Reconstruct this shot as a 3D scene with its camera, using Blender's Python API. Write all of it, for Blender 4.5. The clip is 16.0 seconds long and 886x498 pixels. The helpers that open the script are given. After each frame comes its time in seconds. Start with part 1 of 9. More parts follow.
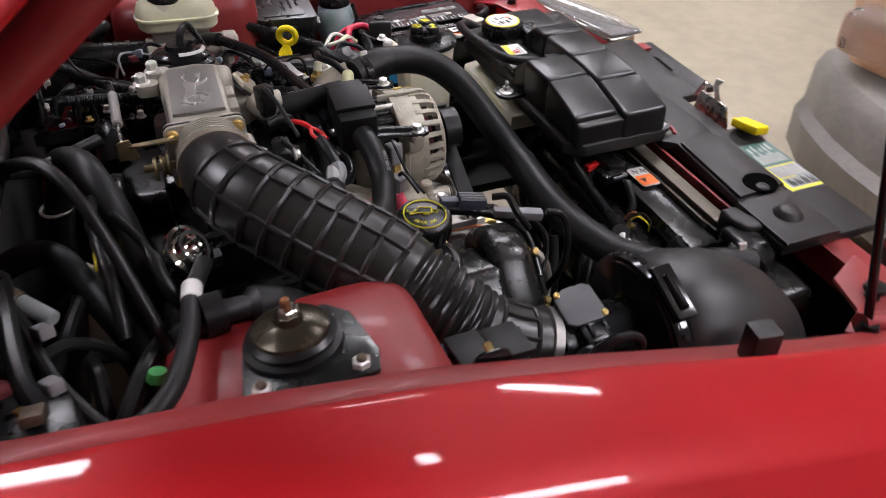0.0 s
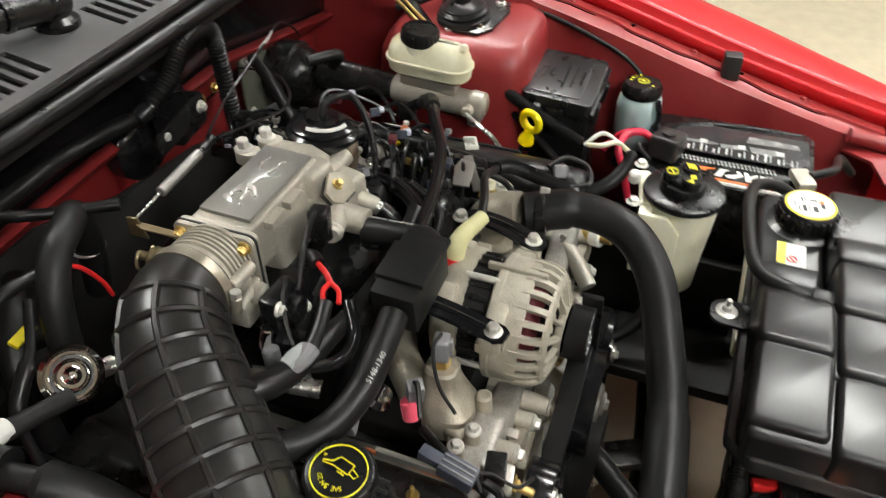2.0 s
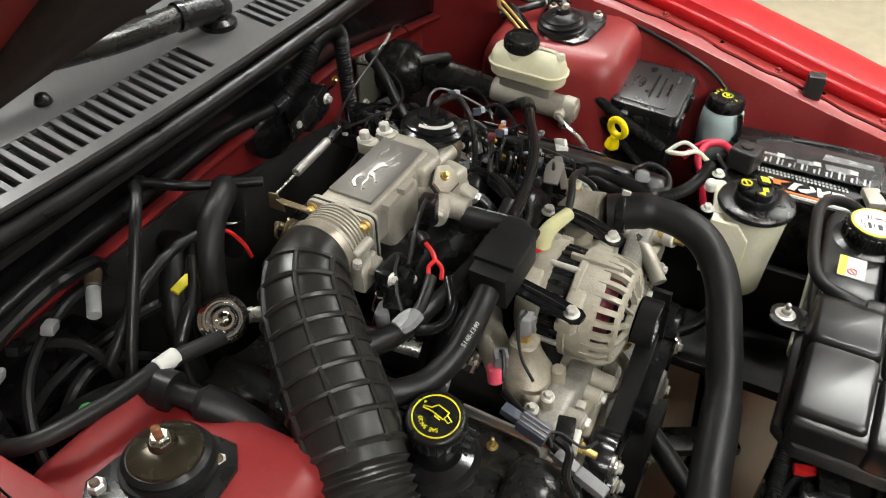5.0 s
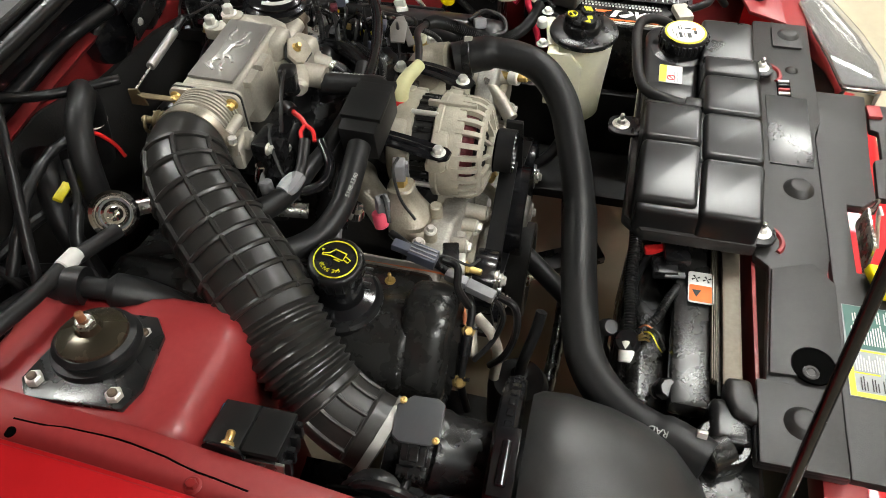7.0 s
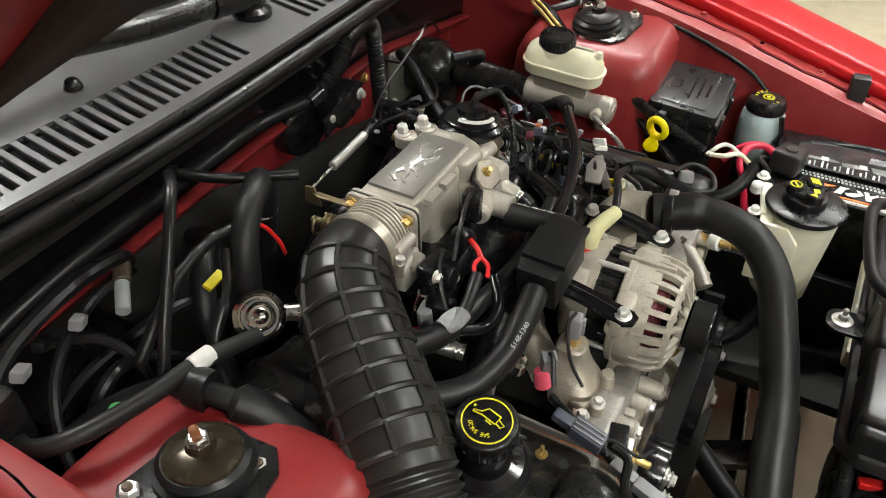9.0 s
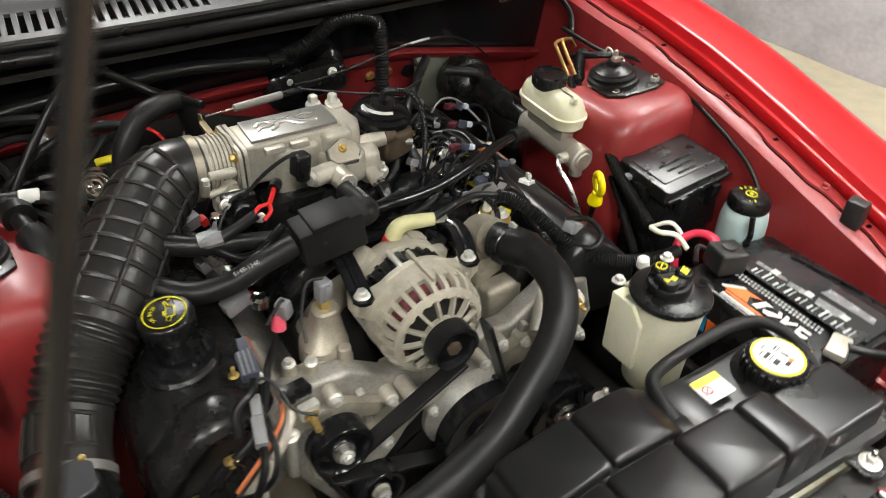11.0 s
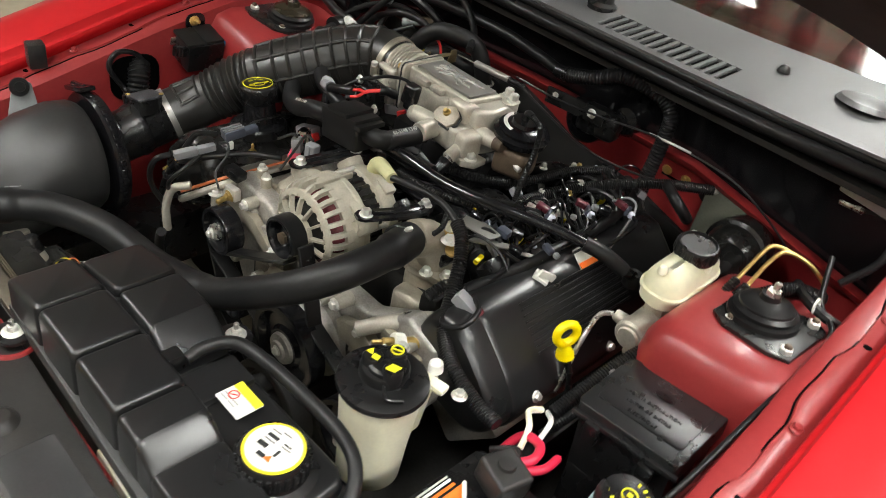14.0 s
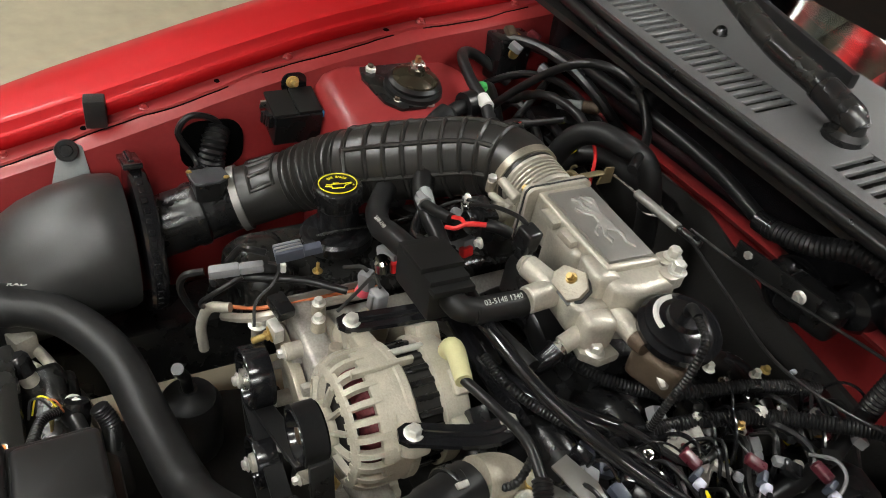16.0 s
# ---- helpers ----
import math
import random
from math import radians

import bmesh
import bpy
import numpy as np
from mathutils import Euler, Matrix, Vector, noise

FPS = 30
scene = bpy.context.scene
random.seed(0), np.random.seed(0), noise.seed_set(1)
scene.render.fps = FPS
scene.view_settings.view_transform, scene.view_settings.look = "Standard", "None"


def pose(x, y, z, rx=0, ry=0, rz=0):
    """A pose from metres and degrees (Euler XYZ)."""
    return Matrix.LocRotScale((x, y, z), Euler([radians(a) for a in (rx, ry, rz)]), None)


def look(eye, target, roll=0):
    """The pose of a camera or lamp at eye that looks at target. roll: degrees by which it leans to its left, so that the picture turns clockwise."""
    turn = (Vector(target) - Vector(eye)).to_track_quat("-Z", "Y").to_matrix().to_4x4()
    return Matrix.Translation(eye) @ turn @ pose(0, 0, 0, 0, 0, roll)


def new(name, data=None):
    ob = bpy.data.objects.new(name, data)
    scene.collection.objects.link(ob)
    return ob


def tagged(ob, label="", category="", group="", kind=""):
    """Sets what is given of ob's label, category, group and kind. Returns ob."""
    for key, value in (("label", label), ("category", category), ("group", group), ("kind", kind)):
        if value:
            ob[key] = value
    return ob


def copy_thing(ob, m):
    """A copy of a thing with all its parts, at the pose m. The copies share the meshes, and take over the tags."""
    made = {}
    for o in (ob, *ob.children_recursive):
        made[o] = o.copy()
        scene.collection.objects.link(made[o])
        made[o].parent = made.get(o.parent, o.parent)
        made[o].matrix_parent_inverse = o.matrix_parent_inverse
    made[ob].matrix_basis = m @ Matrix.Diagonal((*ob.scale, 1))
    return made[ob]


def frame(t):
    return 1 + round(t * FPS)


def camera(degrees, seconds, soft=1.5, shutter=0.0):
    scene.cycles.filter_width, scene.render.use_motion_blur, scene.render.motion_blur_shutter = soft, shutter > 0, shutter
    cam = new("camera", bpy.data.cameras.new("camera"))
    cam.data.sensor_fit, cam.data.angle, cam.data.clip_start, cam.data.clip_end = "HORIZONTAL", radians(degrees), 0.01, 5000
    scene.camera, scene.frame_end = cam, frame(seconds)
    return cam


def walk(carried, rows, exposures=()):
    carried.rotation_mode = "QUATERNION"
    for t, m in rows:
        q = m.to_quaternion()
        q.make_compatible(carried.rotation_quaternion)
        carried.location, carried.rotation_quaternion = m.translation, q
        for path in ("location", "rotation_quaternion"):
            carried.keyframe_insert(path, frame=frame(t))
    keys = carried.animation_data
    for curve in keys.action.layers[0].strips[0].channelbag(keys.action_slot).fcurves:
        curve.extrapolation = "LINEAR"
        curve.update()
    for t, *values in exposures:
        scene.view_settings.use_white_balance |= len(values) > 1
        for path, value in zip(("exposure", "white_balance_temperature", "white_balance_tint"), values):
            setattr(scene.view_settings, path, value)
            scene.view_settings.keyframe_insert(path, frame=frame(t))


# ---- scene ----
cam = camera(59.7, 16.0, soft=0.9, shutter=0.35)
PATH = [
    (0, (-1.043, 0.048, 1.301), (0.421, -0.514, 0.06), -0.1),
    (0.5, (-0.948, -0.14, 1.302), (0.568, -0.408, 0.026), -1.2),
    (1, (-0.801, -0.248, 1.297), (0.721, -0.218, 0.001), -1.6),
    (1.5, (-0.715, -0.334, 1.311), (0.765, 0.012, 0.009), -2.3),
    (2, (-0.67, -0.418, 1.347), (0.752, 0.123, 0.048), -0.3),
    (2.5, (-0.626, -0.418, 1.388), (0.739, 0.306, 0.119), 0.8),
    (3, (-0.627, -0.427, 1.419), (0.686, 0.396, 0.154), 1.6),
    (3.2, (-0.637, -0.435, 1.424), (0.667, 0.411, 0.165), 1.7),
    (5.3, (-0.79, -0.433, 1.436), (0.538, 0.206, 0.084), -1.3),
    (5.5, (-0.8, -0.438, 1.442), (0.529, 0.151, 0.068), -1.6),
    (6, (-0.819, -0.453, 1.465), (0.486, 0.004, 0.021), -1.7),
    (6.5, (-0.851, -0.468, 1.461), (0.432, -0.098, -0.028), -2.0),
    (7, (-0.872, -0.461, 1.449), (0.393, -0.136, -0.066), -1.9),
    (7.5, (-0.88, -0.428, 1.439), (0.398, -0.077, -0.058), -1.3),
    (8, (-0.844, -0.364, 1.428), (0.472, 0.09, -0.008), -0.2),
    (8.2, (-0.82, -0.34, 1.417), (0.509, 0.162, 0.009), 0.4),
    (10.3, (-0.696, -0.727, 1.375), (0.47, 0.375, 0.181), -0.8),
    (10.5, (-0.653, -0.816, 1.377), (0.439, 0.346, 0.171), -0.2),
    (11, (-0.441, -0.936, 1.38), (0.433, 0.401, 0.177), 1.8),
    (11.5, (-0.206, -1.006, 1.402), (0.334, 0.511, 0.215), 2.6),
    (12, (0.004, -1.019, 1.394), (0.182, 0.599, 0.232), 4.0),
    (12.5, (0.264, -0.963, 1.381), (0.026, 0.663, 0.241), 5.1),
    (13, (0.541, -1.065, 1.362), (-0.015, 0.483, 0.224), 7.9),
    (13.5, (0.66, -1.044, 1.371), (-0.172, 0.369, 0.224), 10.2),
    (14, (0.705, -0.91, 1.372), (-0.312, 0.362, 0.212), 12.4),
    (14.5, (0.743, -0.778, 1.39), (-0.414, 0.347, 0.208), 13.0),
    (15, (0.635, -0.674, 1.381), (-0.589, 0.342, 0.168), 12.9),
    (15.5, (0.49, -0.587, 1.375), (-0.771, 0.358, 0.144), 12.5),
    (16, (0.422, -0.542, 1.364), (-0.857, 0.344, 0.107), 11.6),
]
walk(cam, [(t, look(eye, target, roll)) for t, eye, target, roll in PATH], exposures=[(0, -0.5, 6150, 24), (0.5, -0.2, 5900, 12), (1.0, -0.05, 6300, 10), (1.5, 0.0, 6500, 10), (3.0, -0.08, 6500, 10), (5.5, 0.0, 6500, 10), (11.5, 0.0, 6500, 10), (12.5, -0.08, 6500, 10), (13.5, -0.1, 6500, 10), (15.0, 0.0, 6500, 10), (16, 0.0, 6500, 10)])

# ---- light ----
world = bpy.data.worlds.new("garage_air")
scene.world = world
world.use_nodes = True
world.node_tree.nodes["Background"].inputs[0].default_value = (0.55, 0.5, 0.42, 1)
world.node_tree.nodes["Background"].inputs[1].default_value = 0.02


# ---- materials ----
def mat(name, col, rough=0.5, metal=0.0, var=0.18, scale=40.0, bump=0.0, bscale=500.0, coat=0.0, dust=0.0,
        clear=0.0, glow=0.0, sub=0.0, rvar=0.05, spec=0.5, coat_rough=0.04):
    m = bpy.data.materials.new(name)
    m.use_nodes = True
    nt = m.node_tree
    b = nt.nodes["Principled BSDF"]
    link = nt.links.new
    tc = nt.nodes.new("ShaderNodeTexCoord")
    big, fine = nt.nodes.new("ShaderNodeTexNoise"), nt.nodes.new("ShaderNodeTexNoise")
    for n, s in ((big, scale), (fine, scale * 9)):
        n.inputs["Scale"].default_value = s
        n.inputs["Detail"].default_value = 4
        link(tc.outputs["Object"], n.inputs["Vector"])
    mixn = nt.nodes.new("ShaderNodeMix")
    mixn.inputs[0].default_value = 0.4
    link(big.outputs["Fac"], mixn.inputs[2])
    link(fine.outputs["Fac"], mixn.inputs[3])
    ramp = nt.nodes.new("ShaderNodeMapRange")
    ramp.inputs[1].default_value, ramp.inputs[2].default_value = 0.3, 0.7
    ramp.inputs[3].default_value, ramp.inputs[4].default_value = 1 - var, 1 + var
    link(mixn.outputs[0], ramp.inputs[0])
    tint = nt.nodes.new("ShaderNodeVectorMath")
    tint.operation = "SCALE"
    tint.inputs[0].default_value = col
    link(ramp.outputs[0], tint.inputs["Scale"])
    out = tint.outputs[0]
    if dust:
        dr = nt.nodes.new("ShaderNodeMapRange")
        dr.inputs[1].default_value, dr.inputs[2].default_value = 0.42, 0.75
        dr.inputs[3].default_value, dr.inputs[4].default_value = 0.0, dust
        link(mixn.outputs[0], dr.inputs[0])
        dm = nt.nodes.new("ShaderNodeMix")
        dm.data_type = "RGBA"
        dm.inputs[7].default_value = (0.32, 0.29, 0.25, 1)
        link(dr.outputs[0], dm.inputs[0])
        link(out, dm.inputs[6])
        out = dm.outputs[2]
    link(out, b.inputs["Base Color"])
    rr = nt.nodes.new("ShaderNodeMapRange")
    rr.inputs[1].default_value, rr.inputs[2].default_value = 0.3, 0.7
    rr.inputs[3].default_value, rr.inputs[4].default_value = max(0.02, rough - rvar), min(1, rough + rvar)
    link(big.outputs["Fac"], rr.inputs[0])
    link(rr.outputs[0], b.inputs["Roughness"])
    b.inputs["Metallic"].default_value = metal
    b.inputs["Specular IOR Level"].default_value = spec
    b.inputs["Coat Weight"].default_value = coat
    b.inputs["Coat Roughness"].default_value = coat_rough
    b.inputs["Transmission Weight"].default_value = clear
    b.inputs["Subsurface Weight"].default_value = sub
    b.inputs["Subsurface Radius"].default_value = (0.02, 0.02, 0.015)
    if glow:
        b.inputs["Emission Color"].default_value = (*col, 1)
        b.inputs["Emission Strength"].default_value = glow
    if bump:
        gr = nt.nodes.new("ShaderNodeTexNoise")
        gr.inputs["Scale"].default_value = bscale
        gr.inputs["Detail"].default_value = 3
        link(tc.outputs["Object"], gr.inputs["Vector"])
        bp = nt.nodes.new("ShaderNodeBump")
        bp.inputs["Strength"].default_value = bump
        bp.inputs["Distance"].default_value = 0.001
        link(gr.outputs["Fac"], bp.inputs["Height"])
        link(bp.outputs[0], b.inputs["Normal"])
    return m


M = {}
M["red"] = mat("red_car_paint", (0.49, 0.0098, 0.0138), 0.45, 0.12, 0.06, 5, coat=0.43, rvar=0.04, spec=0.2, dust=0.008, coat_rough=0.05)
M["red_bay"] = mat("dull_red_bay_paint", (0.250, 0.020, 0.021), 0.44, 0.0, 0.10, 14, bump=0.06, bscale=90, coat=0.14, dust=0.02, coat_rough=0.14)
M["plug_maroon"] = mat("dark_pinkish_red_plug", (0.085, 0.014, 0.022), 0.3, 0, 0.15, 120)
M["rubber"] = mat("black_rubber", (0.009, 0.009, 0.0095), 0.32, 0, 0.25, 30, bump=0.12, bscale=700, dust=0.01, rvar=0.05, spec=0.32)
M["hose"] = mat("matte_hose_rubber", (0.011, 0.011, 0.0115), 0.42, 0, 0.2, 20, bump=0.10, bscale=900, dust=0.02, spec=0.30)
M["intake"] = mat("moulded_intake_rubber", (0.018, 0.0172, 0.016), 0.33, 0, 0.2, 25, bump=0.08, bscale=500, dust=0.02, rvar=0.02)
M["plastic"] = mat("black_satin_plastic", (0.008, 0.008, 0.0085), 0.28, 0, 0.2, 30, bump=0.08, bscale=900, dust=0.008, rvar=0.04, spec=0.42)
M["moulded"] = mat("smooth_satin_moulded_plastic", (0.011, 0.011, 0.0115), 0.30, 0, 0.12, 14, rvar=0.03, spec=0.55)
M["matte_box"] = mat("matte_black_box_plastic", (0.009, 0.009, 0.009), 0.46, 0, 0.12, 20, bump=0.05, bscale=900, rvar=0.03, spec=0.3)
M["gloss"] = mat("black_gloss_plastic", (0.008, 0.008, 0.009), 0.16, 0, 0.15, 30, rvar=0.06)
M["grain"] = mat("dark_grey_grained_plastic", (0.021, 0.020, 0.0195), 0.38, 0, 0.14, 18, bump=0.3, bscale=1100, dust=0.025, spec=0.4)
M["shell"] = mat("matte_black_shell", (0.026, 0.026, 0.026), 0.38, 0, 0.14, 12, bump=0.25, bscale=1300, dust=0.015)
M["dark"] = mat("grimy_dark_metal", (0.010, 0.0095, 0.009), 0.6, 0.2, 0.4, 22, bump=0.4, bscale=160, dust=0.03)
M["black_paint"] = mat("black_painted_steel", (0.010, 0.010, 0.010), 0.28, 0, 0.2, 30, rvar=0.1)
M["cast"] = mat("cast_aluminium", (0.47, 0.44, 0.375), 0.42, 0.45, 0.2, 35, bump=0.5, bscale=420, rvar=0.08)
M["cream_cast"] = mat("cream_cast_aluminium", (0.44, 0.41, 0.335), 0.46, 0.3, 0.2, 55, bump=0.5, bscale=420)
M["cast_warm"] = mat("warm_grey_cast_aluminium", (0.36, 0.325, 0.26), 0.44, 0.4, 0.25, 40, bump=0.6, bscale=300)
M["cover_black"] = mat("black_satin_cover_plastic", (0.013, 0.0128, 0.0122), 0.26, 0, 0.2, 30, bump=0.06, bscale=700, spec=0.42)
M["strip"] = mat("tarnished_aluminium_strip", (0.13, 0.112, 0.085), 0.5, 0.5, 0.3, 18, bump=0.1, bscale=300)
M["inset"] = mat("smooth_shiny_grey_plastic", (0.030, 0.030, 0.031), 0.24, 0, 0.15, 30, spec=0.75, rvar=0.03)
M["cast_dark"] = mat("weathered_aluminium", (0.40, 0.38, 0.345), 0.5, 0.6, 0.35, 34, bump=0.5, bscale=260)
M["brushed"] = mat("smooth_aluminium_plate", (0.31, 0.30, 0.28), 0.36, 0.6, 0.06, 30, bump=0.1, bscale=1500)
M["steel"] = mat("bare_steel", (0.62, 0.60, 0.56), 0.28, 0.95, 0.2, 80, rvar=0.1)
M["chrome"] = mat("polished_chrome", (0.85, 0.84, 0.82), 0.08, 1.0, 0.06, 60, rvar=0.03)
M["zinc"] = mat("zinc_bolt_steel", (0.74, 0.72, 0.67), 0.36, 0.6, 0.15, 150)
M["gold"] = mat("yellow_zinc_steel", (0.62, 0.44, 0.16), 0.34, 0.85, 0.25, 90)
M["rust"] = mat("rusty_thread", (0.25, 0.10, 0.04), 0.7, 0.3, 0.4, 200, bump=0.5)
M["brown"] = mat("brown_heat_stained_steel", (0.11, 0.08, 0.055), 0.55, 0.5, 0.35, 60, bump=0.4)
M["bronze"] = mat("dull_bronze_dome", (0.06, 0.05, 0.033), 0.26, 0.6, 0.1, 40)
M["yellow"] = mat("yellow_plastic", (0.85, 0.66, 0.0), 0.35, 0, 0.06, 40)
M["ink_yellow"] = mat("yellow_print", (0.75, 0.68, 0.02), 0.5, 0, 0.1, 200)
M["ink_grey"] = mat("grey_print", (0.45, 0.45, 0.43), 0.5, 0, 0.1, 200)
M["white"] = mat("white_plastic", (0.72, 0.71, 0.66), 0.4, 0, 0.08, 60)
M["bottle"] = mat("translucent_cream_plastic", (0.80, 0.77, 0.60), 0.34, 0, 0.08, 22, sub=0.35, bump=0.08, bscale=300)
M["brake_bottle"] = mat("translucent_milky_plastic", (0.72, 0.69, 0.50), 0.34, 0, 0.10, 14, sub=0.35)
M["bottle_blue"] = mat("translucent_bluish_plastic", (0.45, 0.58, 0.58), 0.36, 0, 0.08, 22, sub=0.35)
M["orange"] = mat("orange_label", (0.85, 0.17, 0.02), 0.45, 0, 0.05, 60)
M["paper"] = mat("white_label", (0.66, 0.65, 0.62), 0.45, 0, 0.05, 90)
M["label_yellow"] = mat("yellow_label", (0.85, 0.72, 0.03), 0.4, 0, 0.06, 90)
M["label_green"] = mat("dark_green_label", (0.05, 0.13, 0.11), 0.35, 0, 0.1, 60)
M["label_grey"] = mat("grey_label", (0.33, 0.35, 0.35), 0.4, 0, 0.1, 60)
M["ink"] = mat("black_print", (0.02, 0.02, 0.02), 0.5, 0, 0.1, 200)
M["wire_red"] = mat("red_wire", (0.65, 0.02, 0.02), 0.4, 0, 0.1, 90)
M["wire_pink"] = mat("pinkish_red_cable", (0.62, 0.02, 0.06), 0.38, 0, 0.1, 90)
M["pink"] = mat("pink_plug_seal", (0.78, 0.10, 0.16), 0.4, 0, 0.1, 90)
M["plug_grey"] = mat("grey_connector_plastic", (0.22, 0.22, 0.23), 0.45, 0, 0.1, 120, dust=0.05)
M["plug_blue"] = mat("slate_blue_connector", (0.055, 0.062, 0.085), 0.4, 0, 0.12, 120)
M["plug_lilac"] = mat("pale_lilac_connector", (0.55, 0.56, 0.66), 0.42, 0, 0.1, 120)
M["green"] = mat("green_plastic_cap", (0.08, 0.45, 0.12), 0.4, 0, 0.1, 60)
M["blue"] = mat("blue_label", (0.03, 0.30, 0.62), 0.4, 0, 0.08, 60)
M["beige"] = mat("olive_cream_rubber_boot", (0.52, 0.50, 0.27), 0.5, 0, 0.1, 60)
M["copper"] = mat("enamelled_copper_winding", (0.13, 0.020, 0.026), 0.4, 0.3, 0.5, 300, bump=0.8)
M["gasket"] = mat("orange_gasket", (0.55, 0.16, 0.06), 0.5, 0, 0.2, 100)
M["floor"] = mat("worn_concrete", (0.38, 0.335, 0.24), 0.55, 0, 0.2, 1.6, bump=0.15, bscale=60, dust=0.1)
M["wall"] = mat("painted_block_wall", (0.70, 0.68, 0.62), 0.8, 0, 0.1, 3, bump=0.3, bscale=40)
M["cover"] = mat("greyish_lilac_car_cover", (0.36, 0.345, 0.365), 0.42, 0, 0.25, 5, bump=0.3, bscale=30)
M["purple"] = mat("pale_violet_strap", (0.42, 0.40, 0.72), 0.5, 0, 0.1, 30)
M["bumper"] = mat("dusty_grey_bumper_plastic", (0.19, 0.18, 0.165), 0.5, 0, 0.18, 8, bump=0.2, dust=0.2)
M["amber"] = mat("tan_orange_paint", (0.62, 0.37, 0.21), 0.35, 0, 0.15, 8, coat=0.4)
M["pad"] = mat("black_hood_felt", (0.012, 0.011, 0.010), 0.95, 0, 0.3, 30, bump=0.6, bscale=300)
M["glass"] = mat("tinted_glass", (0.75, 0.85, 0.82), 0.02, 0, 0.0, 10, clear=1.0, rvar=0.0)
M["lens"] = mat("clear_lamp_lens", (0.9, 0.9, 0.9), 0.04, 0, 0.0, 10, clear=0.9, rvar=0.0)
M["tube_light"] = mat("lamp_diffuser", (0.95, 0.96, 0.91), 0.5, glow=74.0)
M["ceiling"] = mat("dull_ceiling", (0.32, 0.31, 0.29), 0.9, 0, 0.1, 4)
M["cowl"] = mat("grey_cowl_plastic", (0.075, 0.075, 0.077), 0.34, 0, 0.1, 25, bump=0.15, bscale=1200, dust=0.03, spec=0.68)
M["slate"] = mat("slate_grey_plastic", (0.045, 0.047, 0.052), 0.42, 0, 0.12, 30, bump=0.2, bscale=1300, spec=0.6)
# Near-black on flat pieces that paint the shade inside holes and gaps.
M["hole"] = mat("hole_shade_black", (0.002, 0.002, 0.002), 1.0, 0, 0.1, 30, spec=0.02)
M["patch_grey"] = mat("pale_grey_sticker", (0.42, 0.42, 0.42), 0.35, 0, 0.08, 60)
M["worn_band"] = mat("worn_brassy_band", (0.46, 0.42, 0.34), 0.36, 0.75, 0.25, 60)
M["lid"] = mat("satin_black_lid", (0.010, 0.010, 0.0105), 0.30, 0, 0.15, 40, spec=0.65, bump=0.05, bscale=600)
M["olive_plate"] = mat("dull_olive_grey_steel", (0.16, 0.165, 0.13), 0.5, 0.3, 0.2, 30)
M["dull_gold"] = mat("dull_yellow_zinc_plate", (0.20, 0.16, 0.09), 0.42, 0.7, 0.3, 70, bump=0.2)
M["polish"] = mat("polished_badge_metal", (0.78, 0.77, 0.74), 0.22, 0.7, 0.1, 60, rvar=0.05)
M["white_film"] = mat("creased_white_film", (0.20, 0.20, 0.20), 0.26, 0, 0.35, 60, bump=0.9, bscale=60, rvar=0.08, spec=0.7)
M["film"] = mat("glossy_crumpled_label_film", (0.026, 0.026, 0.028), 0.22, 0, 0.2, 25, bump=0.9, bscale=34, rvar=0.08, spec=0.85)

# ---- mesh helpers ----
V = Vector


def frame_of(axis):
    a = V(axis).normalized()
    u = a.orthogonal().normalized()
    return u, a.cross(u), a


def box(bm, c, s, r=(0, 0, 0), bev=0.003, seg=2, taper=1.0):
    """A box about c with sizes s, turned by r degrees, its top scaled by taper."""
    m = pose(*c, *r)
    geo = bmesh.ops.create_cube(bm, size=1.0)["verts"]
    for v in geo:
        k = taper if v.co.z > 0 else 1.0
        v.co = V((v.co.x * s[0] * k, v.co.y * s[1] * k, v.co.z * s[2]))
    if bev:
        edges = list({e for v in geo for e in v.link_edges})
        geo = bmesh.ops.bevel(bm, geom=edges + geo, offset=bev, segments=seg, profile=0.6, affect="EDGES")["verts"] + [v for v in geo if v.is_valid]
        geo = list(set(geo))
    for v in geo:
        v.co = m @ v.co
    return bm


def rings(bm, loops, close=True, caps=True):
    """Skins a list of loops of points."""
    rows = [[bm.verts.new(p) for p in loop] for loop in loops]
    for a, b in zip(rows, rows[1:]):
        n = len(a)
        for i in range(n if close else n - 1):
            j = (i + 1) % n
            bm.faces.new((a[i], a[j], b[j], b[i]))
    if caps and close:
        bm.faces.new(list(reversed(rows[0])))
        bm.faces.new(rows[-1])
    return bm


def lathe(bm, prof, at, axis=(0, 0, 1), n=28, caps=True):
    """Turns a profile of (radius, height) about the axis through at."""
    u, w, a = frame_of(axis)
    at = V(at)
    loops = []
    for r, h in prof:
        r = max(r, 0.0002)
        loops.append([at + a * h + (u * math.cos(t) + w * math.sin(t)) * r for t in (2 * math.pi * i / n for i in range(n))])
    return rings(bm, loops, True, caps)


def cyl(bm, a, b, r, r2=None, n=18, bev=0.0015):
    a, b = V(a), V(b)
    r2 = r if r2 is None else r2
    h = (b - a).length
    return lathe(bm, [(r - bev, 0), (r, bev), (r2, h - bev), (r2 - bev, h)], a, b - a, n)


def hexhead(bm, at, axis=(0, 0, 1), r=0.008, h=0.007, washer=True):
    if washer:
        lathe(bm, [(r * 1.45, 0), (r * 1.5, 0.001), (r * 1.2, 0.0028)], at, axis, 16)
    lathe(bm, [(r, 0.002), (r, h), (r * 0.8, h + 0.0015)], at, axis, 6)
    return bm


